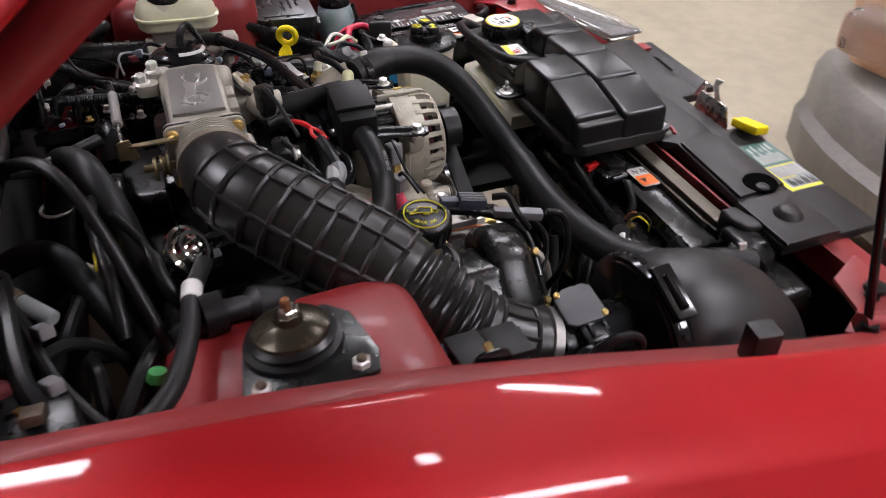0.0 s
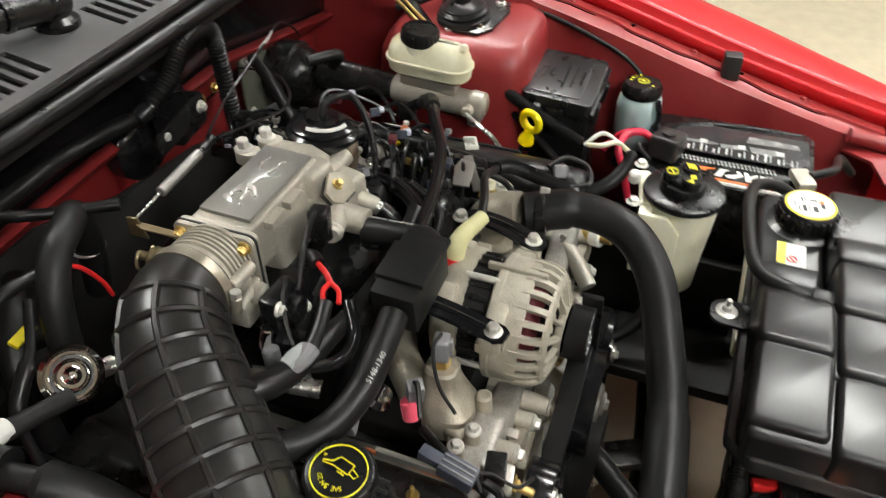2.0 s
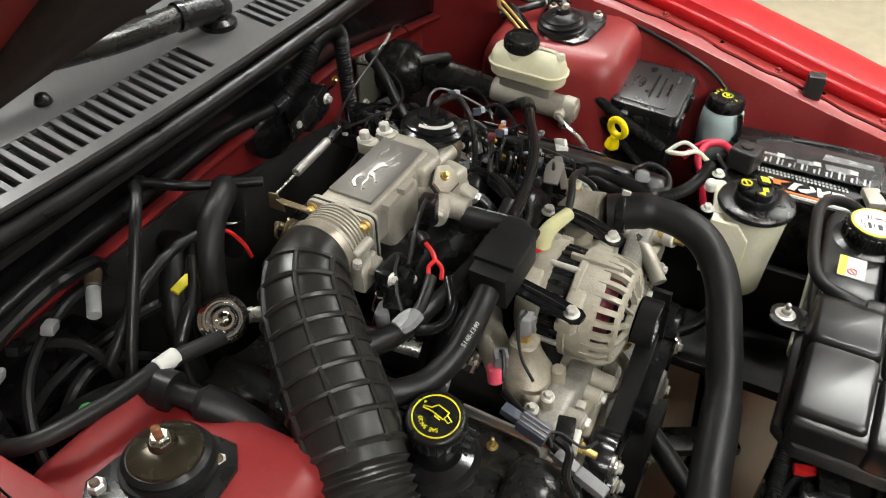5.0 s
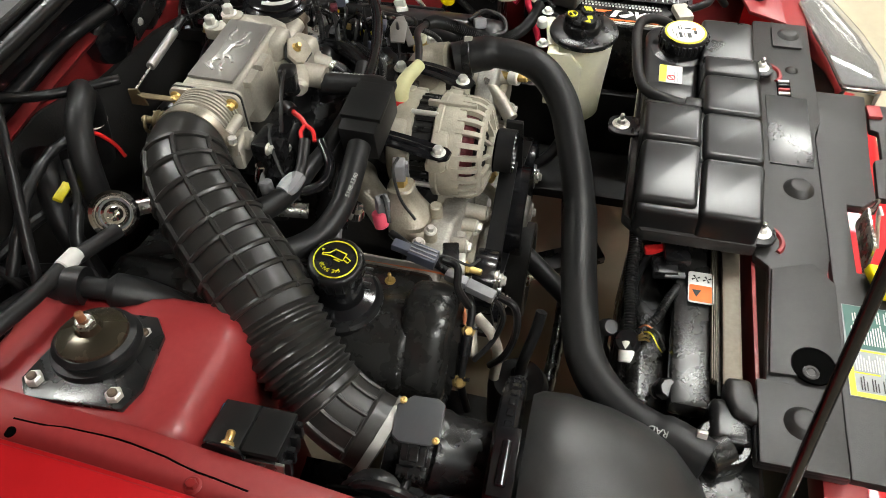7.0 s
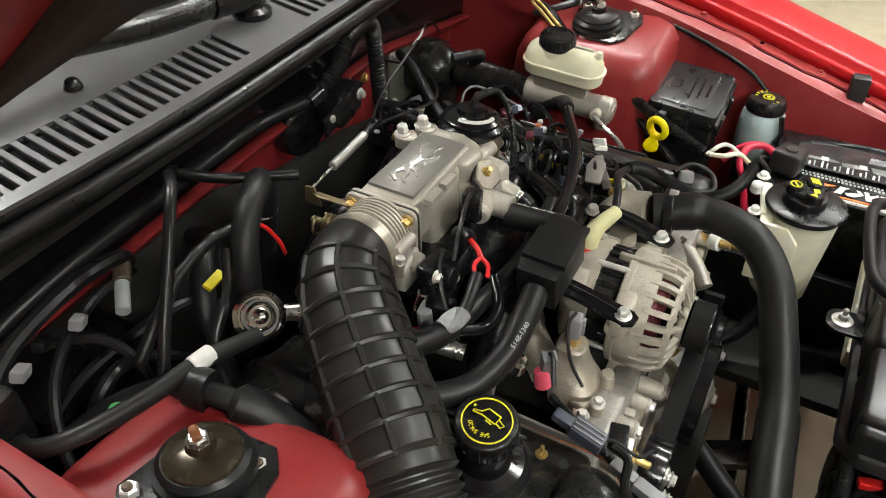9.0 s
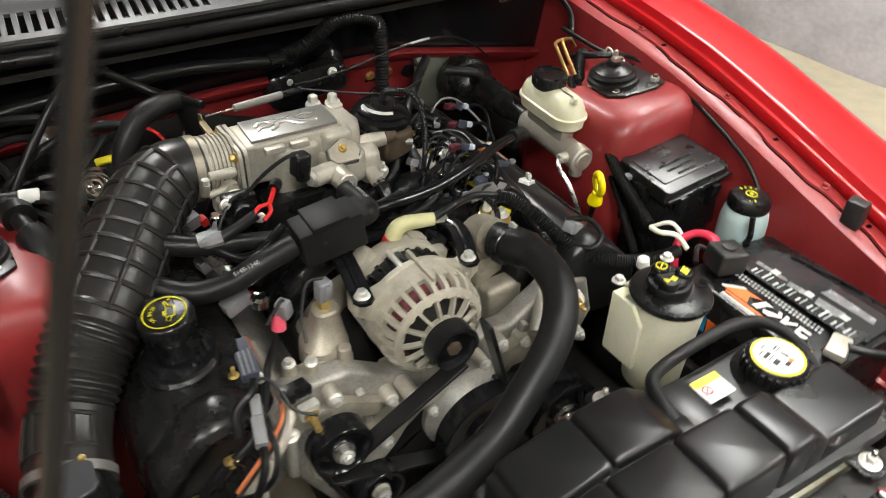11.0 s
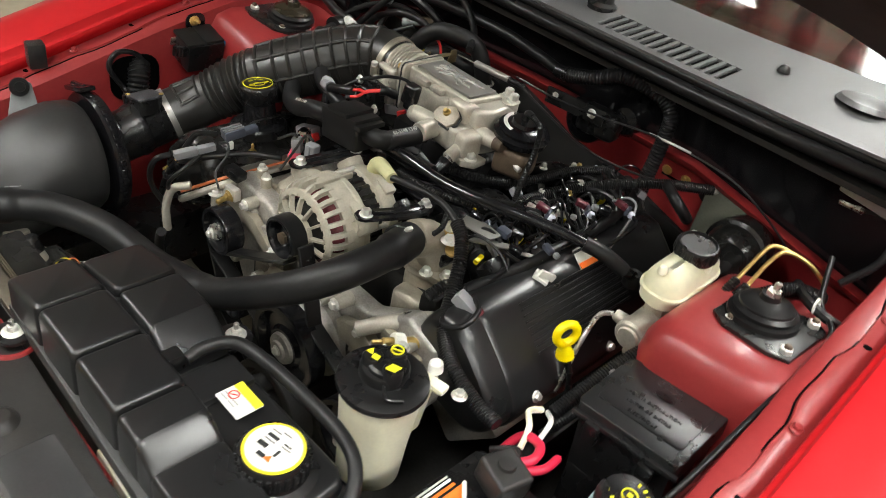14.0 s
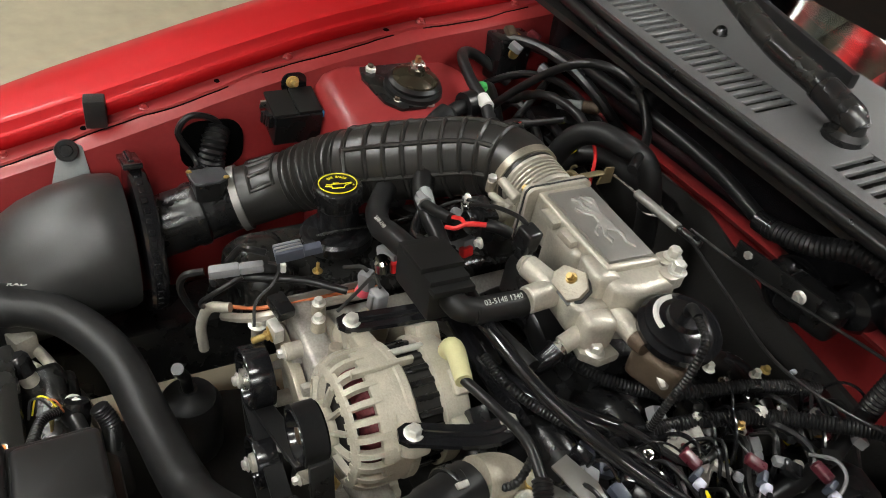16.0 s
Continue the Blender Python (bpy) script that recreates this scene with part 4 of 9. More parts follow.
for k in range(4):
    a = radians(15 + 90 * k)
    x, z = AX + 0.072 * math.cos(a), AZ + 0.072 * math.sin(a)
    part("tie_bolt", cyl(B(), (x, -0.212, z), (x, -0.254, z), 0.004, n=10), "zinc", alt)
for p, sz, an in (((AX - 0.044, -0.196, AZ + 0.052), (0.034, 0.03, 0.03), -45), ((AX + 0.034, -0.194, AZ + 0.060), (0.03, 0.022, 0.016), 25), ((AX + 0.066, -0.200, AZ + 0.020), (0.018, 0.03, 0.04), 10)):
    part("rear_lug", box(B(), p, sz, (0, an, 0), 0.005), "cream_cast", alt)
part("regulator_plug", box(B(), (AX + 0.070, -0.186, AZ + 0.036), (0.026, 0.022, 0.026), (0, 30, 0), 0.003), "plastic", alt, "black regulator plug")
for bx_, bz_, foot in ((-0.122, 0.736, (-0.098, 0.712)), (0.037, 0.735, (0.026, 0.722)), (0.010, 0.602, (0.0, 0.635)), (-0.085, 0.602, (-0.070, 0.635))):
    bm = B()
    prism(bm, rounded(0.030, 0.024, 0.008), (bx_, -0.264, bz_ - 0.010), (1, 0, 0), (0, 1, 0), 0.020, 0.003)
    loops = []
    for q, w in (((bx_, bz_ - 0.002), 0.013), (((bx_ + foot[0]) / 2, (bz_ + foot[1]) / 2 - 0.006), 0.011), (foot, 0.016)):
        loops.append([V((q[0], -0.264 + sy * w, q[1] + sz * 0.010)) for sy, sz in ((-1, -1), (1, -1), (1, 1), (-1, 1))])
    rings(bm, loops)
    part("ear", bm, "cream_cast", alt)
bolt(alt, (0.012, -0.276, 0.598), (0, -1, 0), 0.007)
pl = part("pulley", lathe(B(), [(0.010, 0.020), (0.014, 0.018), (0.024, 0.018), (0.027, 0.028), (0.030, 0.029), (0.031, 0.026), (0.0285, 0.024), (0.0285, 0.003), (0.032, 0.0), (0.02, -0.002)], (AX, -0.331, AZ), (0, -1, 0), 40), "gloss", alt, "black grooved pulley")
part("pulley_nut", lathe(B(), [(0.010, 0.0), (0.010, 0.008), (0.006, 0.009)], (AX, -0.348, AZ), (0, -1, 0), 6), "brown", pl)
# the belt lies round the upper half of the pulley
loops = []
for k in range(25):
    a = radians(-18 + 212 * k / 24)
    d = V((math.cos(a), 0, math.sin(a)))
    c1 = V((AX, -0.346, AZ))
    loops.append([c1 + d * 0.0300 + V((0, 0.0125, 0)), c1 + d * 0.0345 + V((0, 0.0125, 0)), c1 + d * 0.0345 - V((0, 0.0125, 0)), c1 + d * 0.0300 - V((0, 0.0125, 0))])
part("belt", rings(B(), loops), "rubber", engine, "black ribbed drive belt")
# upper bracket: two flat steel arms to the intake
br = thing("alternator_bracket", (-0.04, -0.19, 0.74), "black steel alternator bracket with two arms", "bracket")


def bracket_arm(pts, w):
    """A flat pressed arm, rounded at its ends, with a raised spine."""
    line = smooth_line(pts, 6)
    loops = []
    for i, q in enumerate(line):
        t = (line[min(i + 1, len(line) - 1)] - line[max(i - 1, 0)]).normalized()
        sd = t.cross(V((0, 0, 1))).normalized()
        e = min(i, len(line) - 1 - i) / 3
        k = w * min(1.0, 0.55 + 0.45 * e)
        loops.append([q - sd * k, q - sd * k * 0.9 + V((0, 0, 0.004)), q + sd * k * 0.9 + V((0, 0, 0.004)), q + sd * k, q - V((0, 0, 0.002))])
    bm = rings(B(), loops)
    sweep(bm, [q + V((0, 0, 0.003)) for q in line[5:-3]], 0.0042, 8)
    return part("arm", bm, "gloss", br)


bracket_arm([(-0.125, -0.282, 0.745), (-0.121, -0.262, 0.745), (-0.113, -0.220, 0.748), (-0.106, -0.175, 0.750), (-0.095, -0.150, 0.748)], 0.0145)
bracket_arm([(0.034, -0.281, 0.744), (0.040, -0.262, 0.744), (0.056, -0.225, 0.744), (0.064, -0.190, 0.742), (0.058, -0.158, 0.738)], 0.0145)
part("bridge", box(B(), (-0.02, -0.152, 0.742), (0.17, 0.022, 0.006), (0, 3, 0), 0.002), "gloss", br)
for p in ((-0.122, -0.266, 0.7475), (0.038, -0.266, 0.7465), (-0.105, -0.172, 0.754), (0.058, -0.166, 0.742)):
    bolt(br, p, (0, 0, 1), 0.0075, h=0.009)

# charging cable boot
cb = thing("charging_cable", (0.0, -0.18, 0.775), "black cable in corrugated sleeve with an olive-cream rubber boot", "cable")
part("boot", tube(B(), [(-0.036, -0.191, 0.758), (-0.032, -0.192, 0.772), (-0.018, -0.195, 0.780), (0.020, -0.206, 0.781)], lambda s, u: 0.0122 - 0.003 * u, 14), "beige", cb, "olive-cream rubber boot")
part("red_collar", cyl(B(), (-0.044, -0.189, 0.742), (-0.036, -0.191, 0.760), 0.0125, 0.0125, 16), "wire_red", cb, "red insulator")
part("cable", tube(B(), [(0.018, -0.205, 0.781), (0.060, -0.195, 0.784), (0.103, -0.182, 0.778), (0.140, -0.186, 0.769)], 0.0055, 10), "rubber", cb)
part("sleeve", loom(B(), [(0.140, -0.186, 0.769), (0.163, -0.197, 0.760), (0.188, -0.220, 0.738), (0.208, -0.248, 0.715), (0.236, -0.285, 0.688), (0.285, -0.315, 0.678), (0.345, -0.33, 0.67), (0.385, -0.335, 0.672)], 0.0095), "rubber", cb)
part("side_loop", loom(B(), [(0.118, -0.182, 0.774), (0.128, -0.205, 0.755), (0.110, -0.225, 0.735), (0.088, -0.222, 0.728), (0.075, -0.205, 0.738)], 0.0042), "rubber", cb)

# coolant crossover
cross = thing("coolant_crossover", (0, -0.22, 0.64), "cast aluminium coolant crossover with sensors", "coolant pipe")
bm = B()
loops = []
for z, ax, ay, dx_, dy_ in ((0.640, 0.032, 0.030, -0.166, -0.234), (0.668, 0.031, 0.029, -0.165, -0.233), (0.678, 0.026, 0.025, -0.161, -0.228), (0.690, 0.021, 0.021, -0.157, -0.223), (0.702, 0.0180, 0.0185, -0.155, -0.221), (0.710, 0.0180, 0.0185, -0.155, -0.221), (0.713, 0.0150, 0.016, -0.155, -0.221)):
    loops.append([V((dx_ + ax * math.copysign(abs(math.cos(u)) ** 0.7, math.cos(u)), dy_ + ay * math.copysign(abs(math.sin(u)) ** 0.7, math.sin(u)), z)) for u in [2 * math.pi * k / 28 for k in range(28)]])
rings(bm, loops)
prism(bm, [(-0.238, -0.260), (-0.228, -0.248), (-0.200, -0.244), (-0.186, -0.214), (-0.156, -0.206), (-0.138, -0.232), (-0.136, -0.262), (-0.150, -0.280), (-0.178, -0.272), (-0.200, -0.284), (-0.232, -0.276)], (0, 0, 0.660), (1, 0, 0), (0, 1, 0.08), 0.016, 0.005, 3)
prism(bm, [(-0.206, -0.258), (-0.190, -0.222), (-0.158, -0.210), (-0.142, -0.240), (-0.150, -0.262), (-0.180, -0.264)], (0, 0, 0.672), (1, 0, 0), (0, 1, 0.10), 0.014, 0.006, 3)
for x, y in ((-0.226, -0.262), (-0.152, -0.268), (-0.200, -0.272)):
    cyl(bm, (x, y, 0.640), (x, y, 0.680 + 0.08 * (y + 0.25)), 0.0105, 0.0090, 18, 0.002)
tube(bm, [(-0.17, -0.20, 0.66), (-0.09, -0.14, 0.655), (0.02, -0.13, 0.655), (0.10, -0.17, 0.665)], 0.022, 14)
part("casting", bm, "cast_warm", cross)
bolt(cross, (-0.226, -0.262, 0.679), (-0.05, -0.1, 1), 0.0060)
bolt(cross, (-0.200, -0.272, 0.678), (-0.05, -0.1, 1), 0.0060)
sn = part("sensor", lathe(B(), [(0.010, 0), (0.010, 0.012), (0.008, 0.014)], (-0.155, -0.220, 0.712), (0.05, 0, 1), 6), "gold", cross, "brass sensor")
part("sensor_plug", box(B(), (-0.1540, -0.2195, 0.738), (0.020, 0.018, 0.030), (0, 3, 12), 0.004, 3), "plug_grey", sn, "grey plug")
part("plug_rib", box(B(), (-0.1525, -0.2300, 0.740), (0.008, 0.004, 0.022), (0, 3, 12), 0.001), "plug_grey", sn)
part("sensor_wire", tube(B(), [(-0.153, -0.219, 0.758), (-0.175, -0.218, 0.756), (-0.19, -0.23, 0.72), (-0.195, -0.25, 0.69)], 0.0022, 6), "ink", sn)
bm = B()
tube(bm, [(0.115, -0.175, 0.64), (0.112, -0.182, 0.69), (0.106, -0.20, 0.722), (0.104, -0.232, 0.734)], lambda s, u: 0.031 - 0.003 * u, 20)
prism(bm, rounded(0.082, 0.066, 0.018), (0.115, -0.187, 0.668), (1, 0.25, 0), (-0.25, 1, 0), 0.012, 0.003)
box(bm, (0.115, -0.185, 0.645), (0.070, 0.060, 0.05), (0, 0, 15), 0.010, 3)
box(bm, (0.125, -0.215, 0.60), (0.07, 0.06, 0.09), (0, 0, 5), 0.014, 3)
part("thermostat_housing", bm, "cast_warm", cross, "pale cast thermostat housing")
for p in ((0.151, -0.196, 0.680), (0.080, -0.178, 0.680), (0.128, -0.216, 0.680)):
    bolt(cross, p, (0, 0, 1), 0.007, h=0.009)
part("dark_side", box(B(), (0.158, -0.215, 0.63), (0.03, 0.05, 0.075), (0, 0, 10), 0.006), "dark", cross)

# plenum and throttle body
pl = thing("intake_plenum", (-0.09, 0.02, 0.72), "cast aluminium intake plenum and throttle body with a horse badge plate", "intake plenum")
bm = B()
prism(bm, [(-0.168, -0.014), (-0.020, -0.016), (-0.014, 0.058), (-0.168, 0.060)], (0, 0, 0.785), (1, 0, 0), (0, 1, 0), 0.062, 0.006, 3)
prism(bm, [(-0.130, -0.022), (-0.060, -0.024), (-0.058, 0.050), (-0.130, 0.050)], (0, 0, 0.748), (1, 0, 0), (0, 1, 0), 0.086, 0.012, 3)
prism(bm, [(-0.070, -0.018), (0.004, -0.022), (0.018, 0.010), (0.014, 0.066), (-0.070, 0.062)], (0, 0, 0.752), (1, 0, 0), (0, 1, 0), 0.088, 0.012, 3)
part("body", bm, "cast", pl)
part("top_plate", prism(B(), [(-0.155, -0.008), (-0.026, -0.011), (-0.023, 0.050), (-0.153, 0.055)], (0, 0, 0.8475), (1, 0, 0), (0, 1, 0), 0.0045, 0.0012), "brushed", pl, "smooth grey aluminium badge plate")
bm = B()
for xa, xb in ((-0.142, -0.112), (-0.104, -0.076)):
    prism(bm, [(xa, -0.026), (xb, -0.026), (xb, -0.008), (xa, -0.008)], (0, 0, 0.832), (1, 0, 0), (0, 1, 0), 0.010, 0.003)
part("edge_boss", bm, "cast", pl)
# flange with its gasket between throttle body and plenum
part("flange", prism(B(), rounded(0.096, 0.086, 0.010), (-0.1815, 0.022, 0.807), (0, 1, 0), (0, 0, 1), 0.006, 0.0018), "cast", pl)
part("flange_gasket", prism(B(), rounded(0.098, 0.087, 0.010), (-0.1755, 0.022, 0.807), (0, 1, 0), (0, 0, 1), 0.0022, 0), "ink", pl, "dark gasket line")
part("flange", prism(B(), rounded(0.096, 0.086, 0.010), (-0.1733, 0.022, 0.807), (0, 1, 0), (0, 0, 1), 0.006, 0.0018), "cast", pl)
for y, z in ((-0.016, 0.838), (0.060, 0.838), (-0.016, 0.775), (0.060, 0.775)):
    part("flange_screw", hexhead(B(), (-0.1815, y, z), (-1, 0, 0), 0.0055, 0.008), "gold", pl)
bm = B()
prof = [(0.0415, 0.0)]
for i in range(6):
    prof += [(0.0425, 0.003 + i * 0.0058), (0.0425, 0.0056 + i * 0.0058), (0.0385, 0.0061 + i * 0.0058), (0.0385, 0.0084 + i * 0.0058)]
prof += [(0.0425, 0.0395), (0.0425, 0.044), (0.0400, 0.046), (0.0400, 0.068)]
lathe(bm, prof, (-0.1815, 0.020, 0.814), (-1, -0.04, 0.10), 44)
part("throttle_body", bm, "cast", pl, "ribbed aluminium throttle body")
bm = B()
cyl(bm, (-0.200, -0.018, 0.800), (-0.200, -0.044, 0.796), 0.013, 0.012, 20, 0.003)
box(bm, (-0.206, -0.022, 0.782), (0.036, 0.026, 0.034), (0, 0, 0), 0.006)
cyl(bm, (-0.188, -0.024, 0.822), (-0.226, -0.026, 0.826), 0.0075, 0.0065, 14)
cyl(bm, (-0.190, -0.030, 0.806), (-0.232, -0.034, 0.802), 0.006, 0.005, 12)
part("side_boss", bm, "cast", pl)
# throttle linkage on the rear side
part("stay_plate", prism(B(), [(-0.010, -0.003), (0.040, -0.003), (0.044, 0.003), (0.034, 0.007), (-0.010, 0.006)], (-0.188, 0.066, 0.838), (0, 1, 0), (-1, 0, 0.05), 0.0025, 0.0008), "dull_gold", pl, "dull yellow zinc stay plate")
bm = B()
lathe(bm, [(0.013, 0), (0.014, 0.002), (0.010, 0.005), (0.014, 0.008), (0.013, 0.010)], (-0.210, 0.070, 0.818), (0, 1, 0), 26)
torus(bm, (-0.214, 0.086, 0.820), (0, 1, 0), 0.014, 0.0020, 22, 6, 0.75, 0.4)
cyl(bm, (-0.210, 0.060, 0.818), (-0.210, 0.100, 0.818), 0.005, n=10)
part("linkage", bm, "dull_gold", pl, "dull yellow zinc throttle linkage")
part("cable_rod", cyl(B(), (-0.136, 0.119, 0.842), (-0.057, 0.121, 0.845), 0.0062, n=14), "brushed", pl, "grey cable end rod")
part("rod_wire", cyl(B(), (-0.180, 0.117, 0.840), (-0.134, 0.119, 0.842), 0.0016, n=8, bev=0.0004), "steel", pl)
part("rod_end", cyl(B(), (-0.058, 0.121, 0.845), (-0.022, 0.125, 0.845), 0.0052, n=12), "plastic", pl)
part("rod_stay", prism(B(), [(-0.012, -0.016), (0.012, -0.016), (0.010, 0.008), (-0.004, 0.010)], (-0.190, 0.112, 0.838), (0, 1, 0), (0, 0, 1), 0.003, 0.001), "dull_gold", pl)
# front column with the tilted port plate
bm = B()
prism(bm, [(-0.064, 0.0), (-0.066, -0.042), (-0.050, -0.056), (-0.012, -0.060), (0.004, -0.046), (0.004, 0.0)], (0, 0, 0.770), (1, 0, 0), (0, 1, 0), 0.044, 0.010, 3)
prism(bm, [(-0.058, 0.0), (-0.056, -0.030), (-0.012, -0.034), (-0.004, 0.0)], (0, 0, 0.800), (1, 0, 0), (0, 1, 0), 0.044, 0.012, 3)
cyl(bm, (-0.052, -0.050, 0.796), (-0.051, -0.090, 0.794), 0.0170, 0.0160, 22)
cyl(bm, (-0.052, -0.052, 0.800), (-0.094, -0.066, 0.805), 0.0150, 0.0140, 22, 0.002)
cyl(bm, (-0.094, -0.066, 0.805), (-0.100, -0.068, 0.8055), 0.0125, 0.0110, 20)
prism(bm, [(-0.010, -0.020), (-0.004, -0.054), (0.022, -0.060), (0.040, -0.044), (0.038, -0.014)], (0, 0, 0.760), (1, 0, 0), (0, 1, 0), 0.012, 0.004)
box(bm, (0.008, -0.036, 0.790), (0.034, 0.040, 0.044), (0, 0, -14), 0.012, 3)
cyl(bm, (0.004, -0.050, 0.782), (0.006, -0.074, 0.772), 0.011, n=18)
cyl(bm, (0.0, -0.006, 0.800), (0.050, -0.014, 0.807), 0.0140, 0.0120, 20)
part("port_casting", bm, "cast", pl)
part("tee_end", cyl(B(), (0.048, -0.0137, 0.8068), (0.066, -0.016, 0.8085), 0.0125, 0.0105, 16), "brown", pl, "brown heat-stained pipe end")
pu, pv = V((1, 0, 0)), V((0, 0.75, 0.66)).normalized()
hexa = [(-0.024, -0.010), (-0.015, -0.020), (0.016, -0.021), (0.024, -0.008), (0.022, 0.006), (0.005, 0.016), (-0.022, 0.004)]
part("port_gasket", prism(B(), [(x * 1.10, z * 1.12) for x, z in hexa], (-0.036, -0.041, 0.8205), pu, pv, 0.003, 0), "ink", pl, "dark gasket line")
part("port_plate", prism(B(), hexa, V((-0.036, -0.041, 0.8205)) + pu.cross(pv) * 0.003, pu, pv, 0.006, 0.0018), "cast_warm", pl)
bolt(pl, V((-0.037, -0.042, 0.8215)) + pu.cross(pv) * 0.008, pu.cross(pv), 0.0046, "gold")
bolt(pl, (0.026, -0.042, 0.772), (0, 0, 1), 0.0075, h=0.010)
part("idle_plug", box(B(), (-0.108, -0.062, 0.830), (0.024, 0.022, 0.034), (0, 8, 10), 0.005, 3), "plastic", pl, "black plug")
part("idle_barrel", cyl(B(), (-0.106, -0.064, 0.806), (-0.107, -0.063, 0.822), 0.0105, n=16), "plastic", pl)
part("idle_lead", tube(B(), [(-0.112, -0.062, 0.846), (-0.130, -0.066, 0.848), (-0.165, -0.075, 0.838), (-0.200, -0.085, 0.818)], 0.0028, 8), "rubber", pl)
for x, y, z in ((0.003, 0.067, 0.842), (-0.022, 0.084, 0.838)):
    part("lug", prism(B(), rounded(0.024, 0.030, 0.010), (x - 0.001, y - 0.006, z - 0.016), (1, 0, 0), (0, 1, 0), 0.016, 0.003), "cast", pl)
    bolt(pl, (x, y, z), (0, 0, 1), 0.0078, h=0.012)

# badge in relief: a running horse kept to plain strokes
bm = B()
o = V((-0.093, 0.023, 0.8528))
bx, by = V((1, 0, 0)), V((0, 1, 0))
horse = [(-0.048, 0.004), (-0.041, 0.012), (-0.037, 0.017), (-0.034, 0.014), (-0.026, 0.014), (-0.014, 0.010), (0.0, 0.008), (0.012, 0.010), (0.020, 0.009), (0.034, 0.012), (0.046, 0.008), (0.058, 0.011),
         (0.047, 0.005), (0.034, 0.008), (0.022, 0.004), (0.019, -0.002), (0.030, -0.007), (0.041, -0.006), (0.047, -0.013), (0.040, -0.010), (0.028, -0.011), (0.014, -0.006), (0.017, -0.012), (0.027, -0.018), (0.020, -0.018),
         (0.011, -0.012), (0.006, -0.004), (-0.008, -0.002), (-0.014, -0.010), (-0.026, -0.016), (-0.028, -0.013), (-0.019, -0.007), (-0.017, -0.001), (-0.026, -0.005), (-0.038, -0.004), (-0.045, -0.010), (-0.047, -0.007), (-0.039, 0.0),
         (-0.027, -0.001), (-0.023, 0.004), (-0.030, 0.009), (-0.037, 0.007), (-0.045, 0.001)]
prism(bm, [(x * 0.95, y * 1.12) for x, y in horse], o - V((0, 0, 0.0018)), bx, by, 0.0036, 0.0012, 2)
part("badge", bm, "polish", pl, "bright chrome raised horse badge")

# recirculation valve behind the plenum
egr = thing("vacuum_valve", (0.066, 0.024, 0.76), "round black vacuum valve on a brown steel stem", "valve")
part("diaphragm", lathe(B(), [(0.028, -0.03), (0.045, -0.022), (0.0465, -0.012), (0.040, -0.008), (0.041, -0.003), (0.034, 0.002), (0.022, 0.004), (0.020, 0.010), (0.002, 0.011)], (0.066, 0.024, 0.838), (0.1, -0.05, 1), 36), "gloss", egr)
part("label_band", torus(B(), (0.066, 0.024, 0.8405), (0.1, -0.05, 1), 0.0310, 0.0034, 20, 4, 0.28, 2.2), "paper", egr, "white arc label")
part("base", box(B(), (0.072, 0.014, 0.782), (0.062, 0.056, 0.046), (0, 0, 20), 0.012, 3), "brown", egr, "brown heat-stained base")
part("nipple", tube(B(), [(0.066, 0.024, 0.846), (0.070, 0.020, 0.862), (0.085, 0.014, 0.864)], 0.0055, 10), "rubber", egr)
part("sleeve", loom(B(), [(0.085, 0.014, 0.864), (0.11, 0.005, 0.855), (0.12, -0.01, 0.82), (0.118, -0.02, 0.77), (0.115, -0.02, 0.73)], 0.0045), "rubber", egr)
part("fitting", cyl(B(), (0.085, -0.003, 0.785), (0.102, -0.008, 0.782), 0.0065, 0.005, 6), "cast_dark", egr)

# intake manifold runners
man = thing("intake_manifold", (0, -0.02, 0.62), "black plastic intake manifold with curved runners", "intake manifold")
bm = B()
box(bm, (0.0, -0.02, 0.665), (0.16, 0.36, 0.06), bev=0.02, seg=3)
part("spine", bm, "plastic", man)
for s in (1, -1):
    for y in (-0.12, -0.03, 0.06, 0.15):
        part("runner", tube(B(), [(s * 0.03, y, 0.69), (s * 0.085, y, 0.715), (s * 0.14, y, 0.69), (s * 0.185, y, 0.635)], 0.024, 12), "plastic", man)
part("plenum_base", box(B(), (-0.06, 0.02, 0.725), (0.20, 0.13, 0.08), bev=0.015), "plastic", man)

# ---- air intake ----
ih = thing("air_intake_hose", (-0.37, -0.12, 0.70), "black ribbed rubber air intake hose with a corrugated middle", "intake hose")
ipts = [(-0.226, 0.018, 0.818), (-0.262, 0.014, 0.820), (-0.297, -0.006, 0.811), (-0.326, -0.035, 0.797), (-0.360, -0.075, 0.776), (-0.403, -0.128, 0.749), (-0.445, -0.176, 0.716), (-0.480, -0.232, 0.676), (-0.496, -0.290, 0.652)]
line = fine_line(ipts, 0.002)
run = len(line) * 0.002


def hose_r(s, u):
    base = 0.043 + 0.0105 * math.sin(min(1, u * 1.25) * math.pi) ** 0.8 * (1 if u < 0.8 else 0.6) + 0.003 * u
    if 0.60 < u < 0.80:
        return base - 0.003 + 0.0055 * (0.5 + 0.5 * math.cos((u - 0.60) / 0.20 * 2 * math.pi * 8))
    return base


part("duct", sweep(B(), line, hose_r, 36), "intake", ih)


def hose_frame(u):
    i = min(int(u * (len(line) - 1)), len(line) - 2)
    i = max(i, 1)
    t = (line[i + 1] - line[i - 1]).normalized()
    up = V((-0.35, -0.1, 1))
    up = (up - t * up.dot(t)).normalized()
    return line[i], t, up, t.cross(up)


def hose_rib(u, a0=-150, a1=150, r=0.0038):
    p, t, up, sd = hose_frame(u)
    rad = hose_r(0, u) + 0.0004
    pts = [p + (up * math.cos(radians(a)) + sd * math.sin(radians(a))) * rad for a in range(a0, a1 + 1, 10)]
    part("rib", sweep(B(), pts, r, 6), "intake", ih)


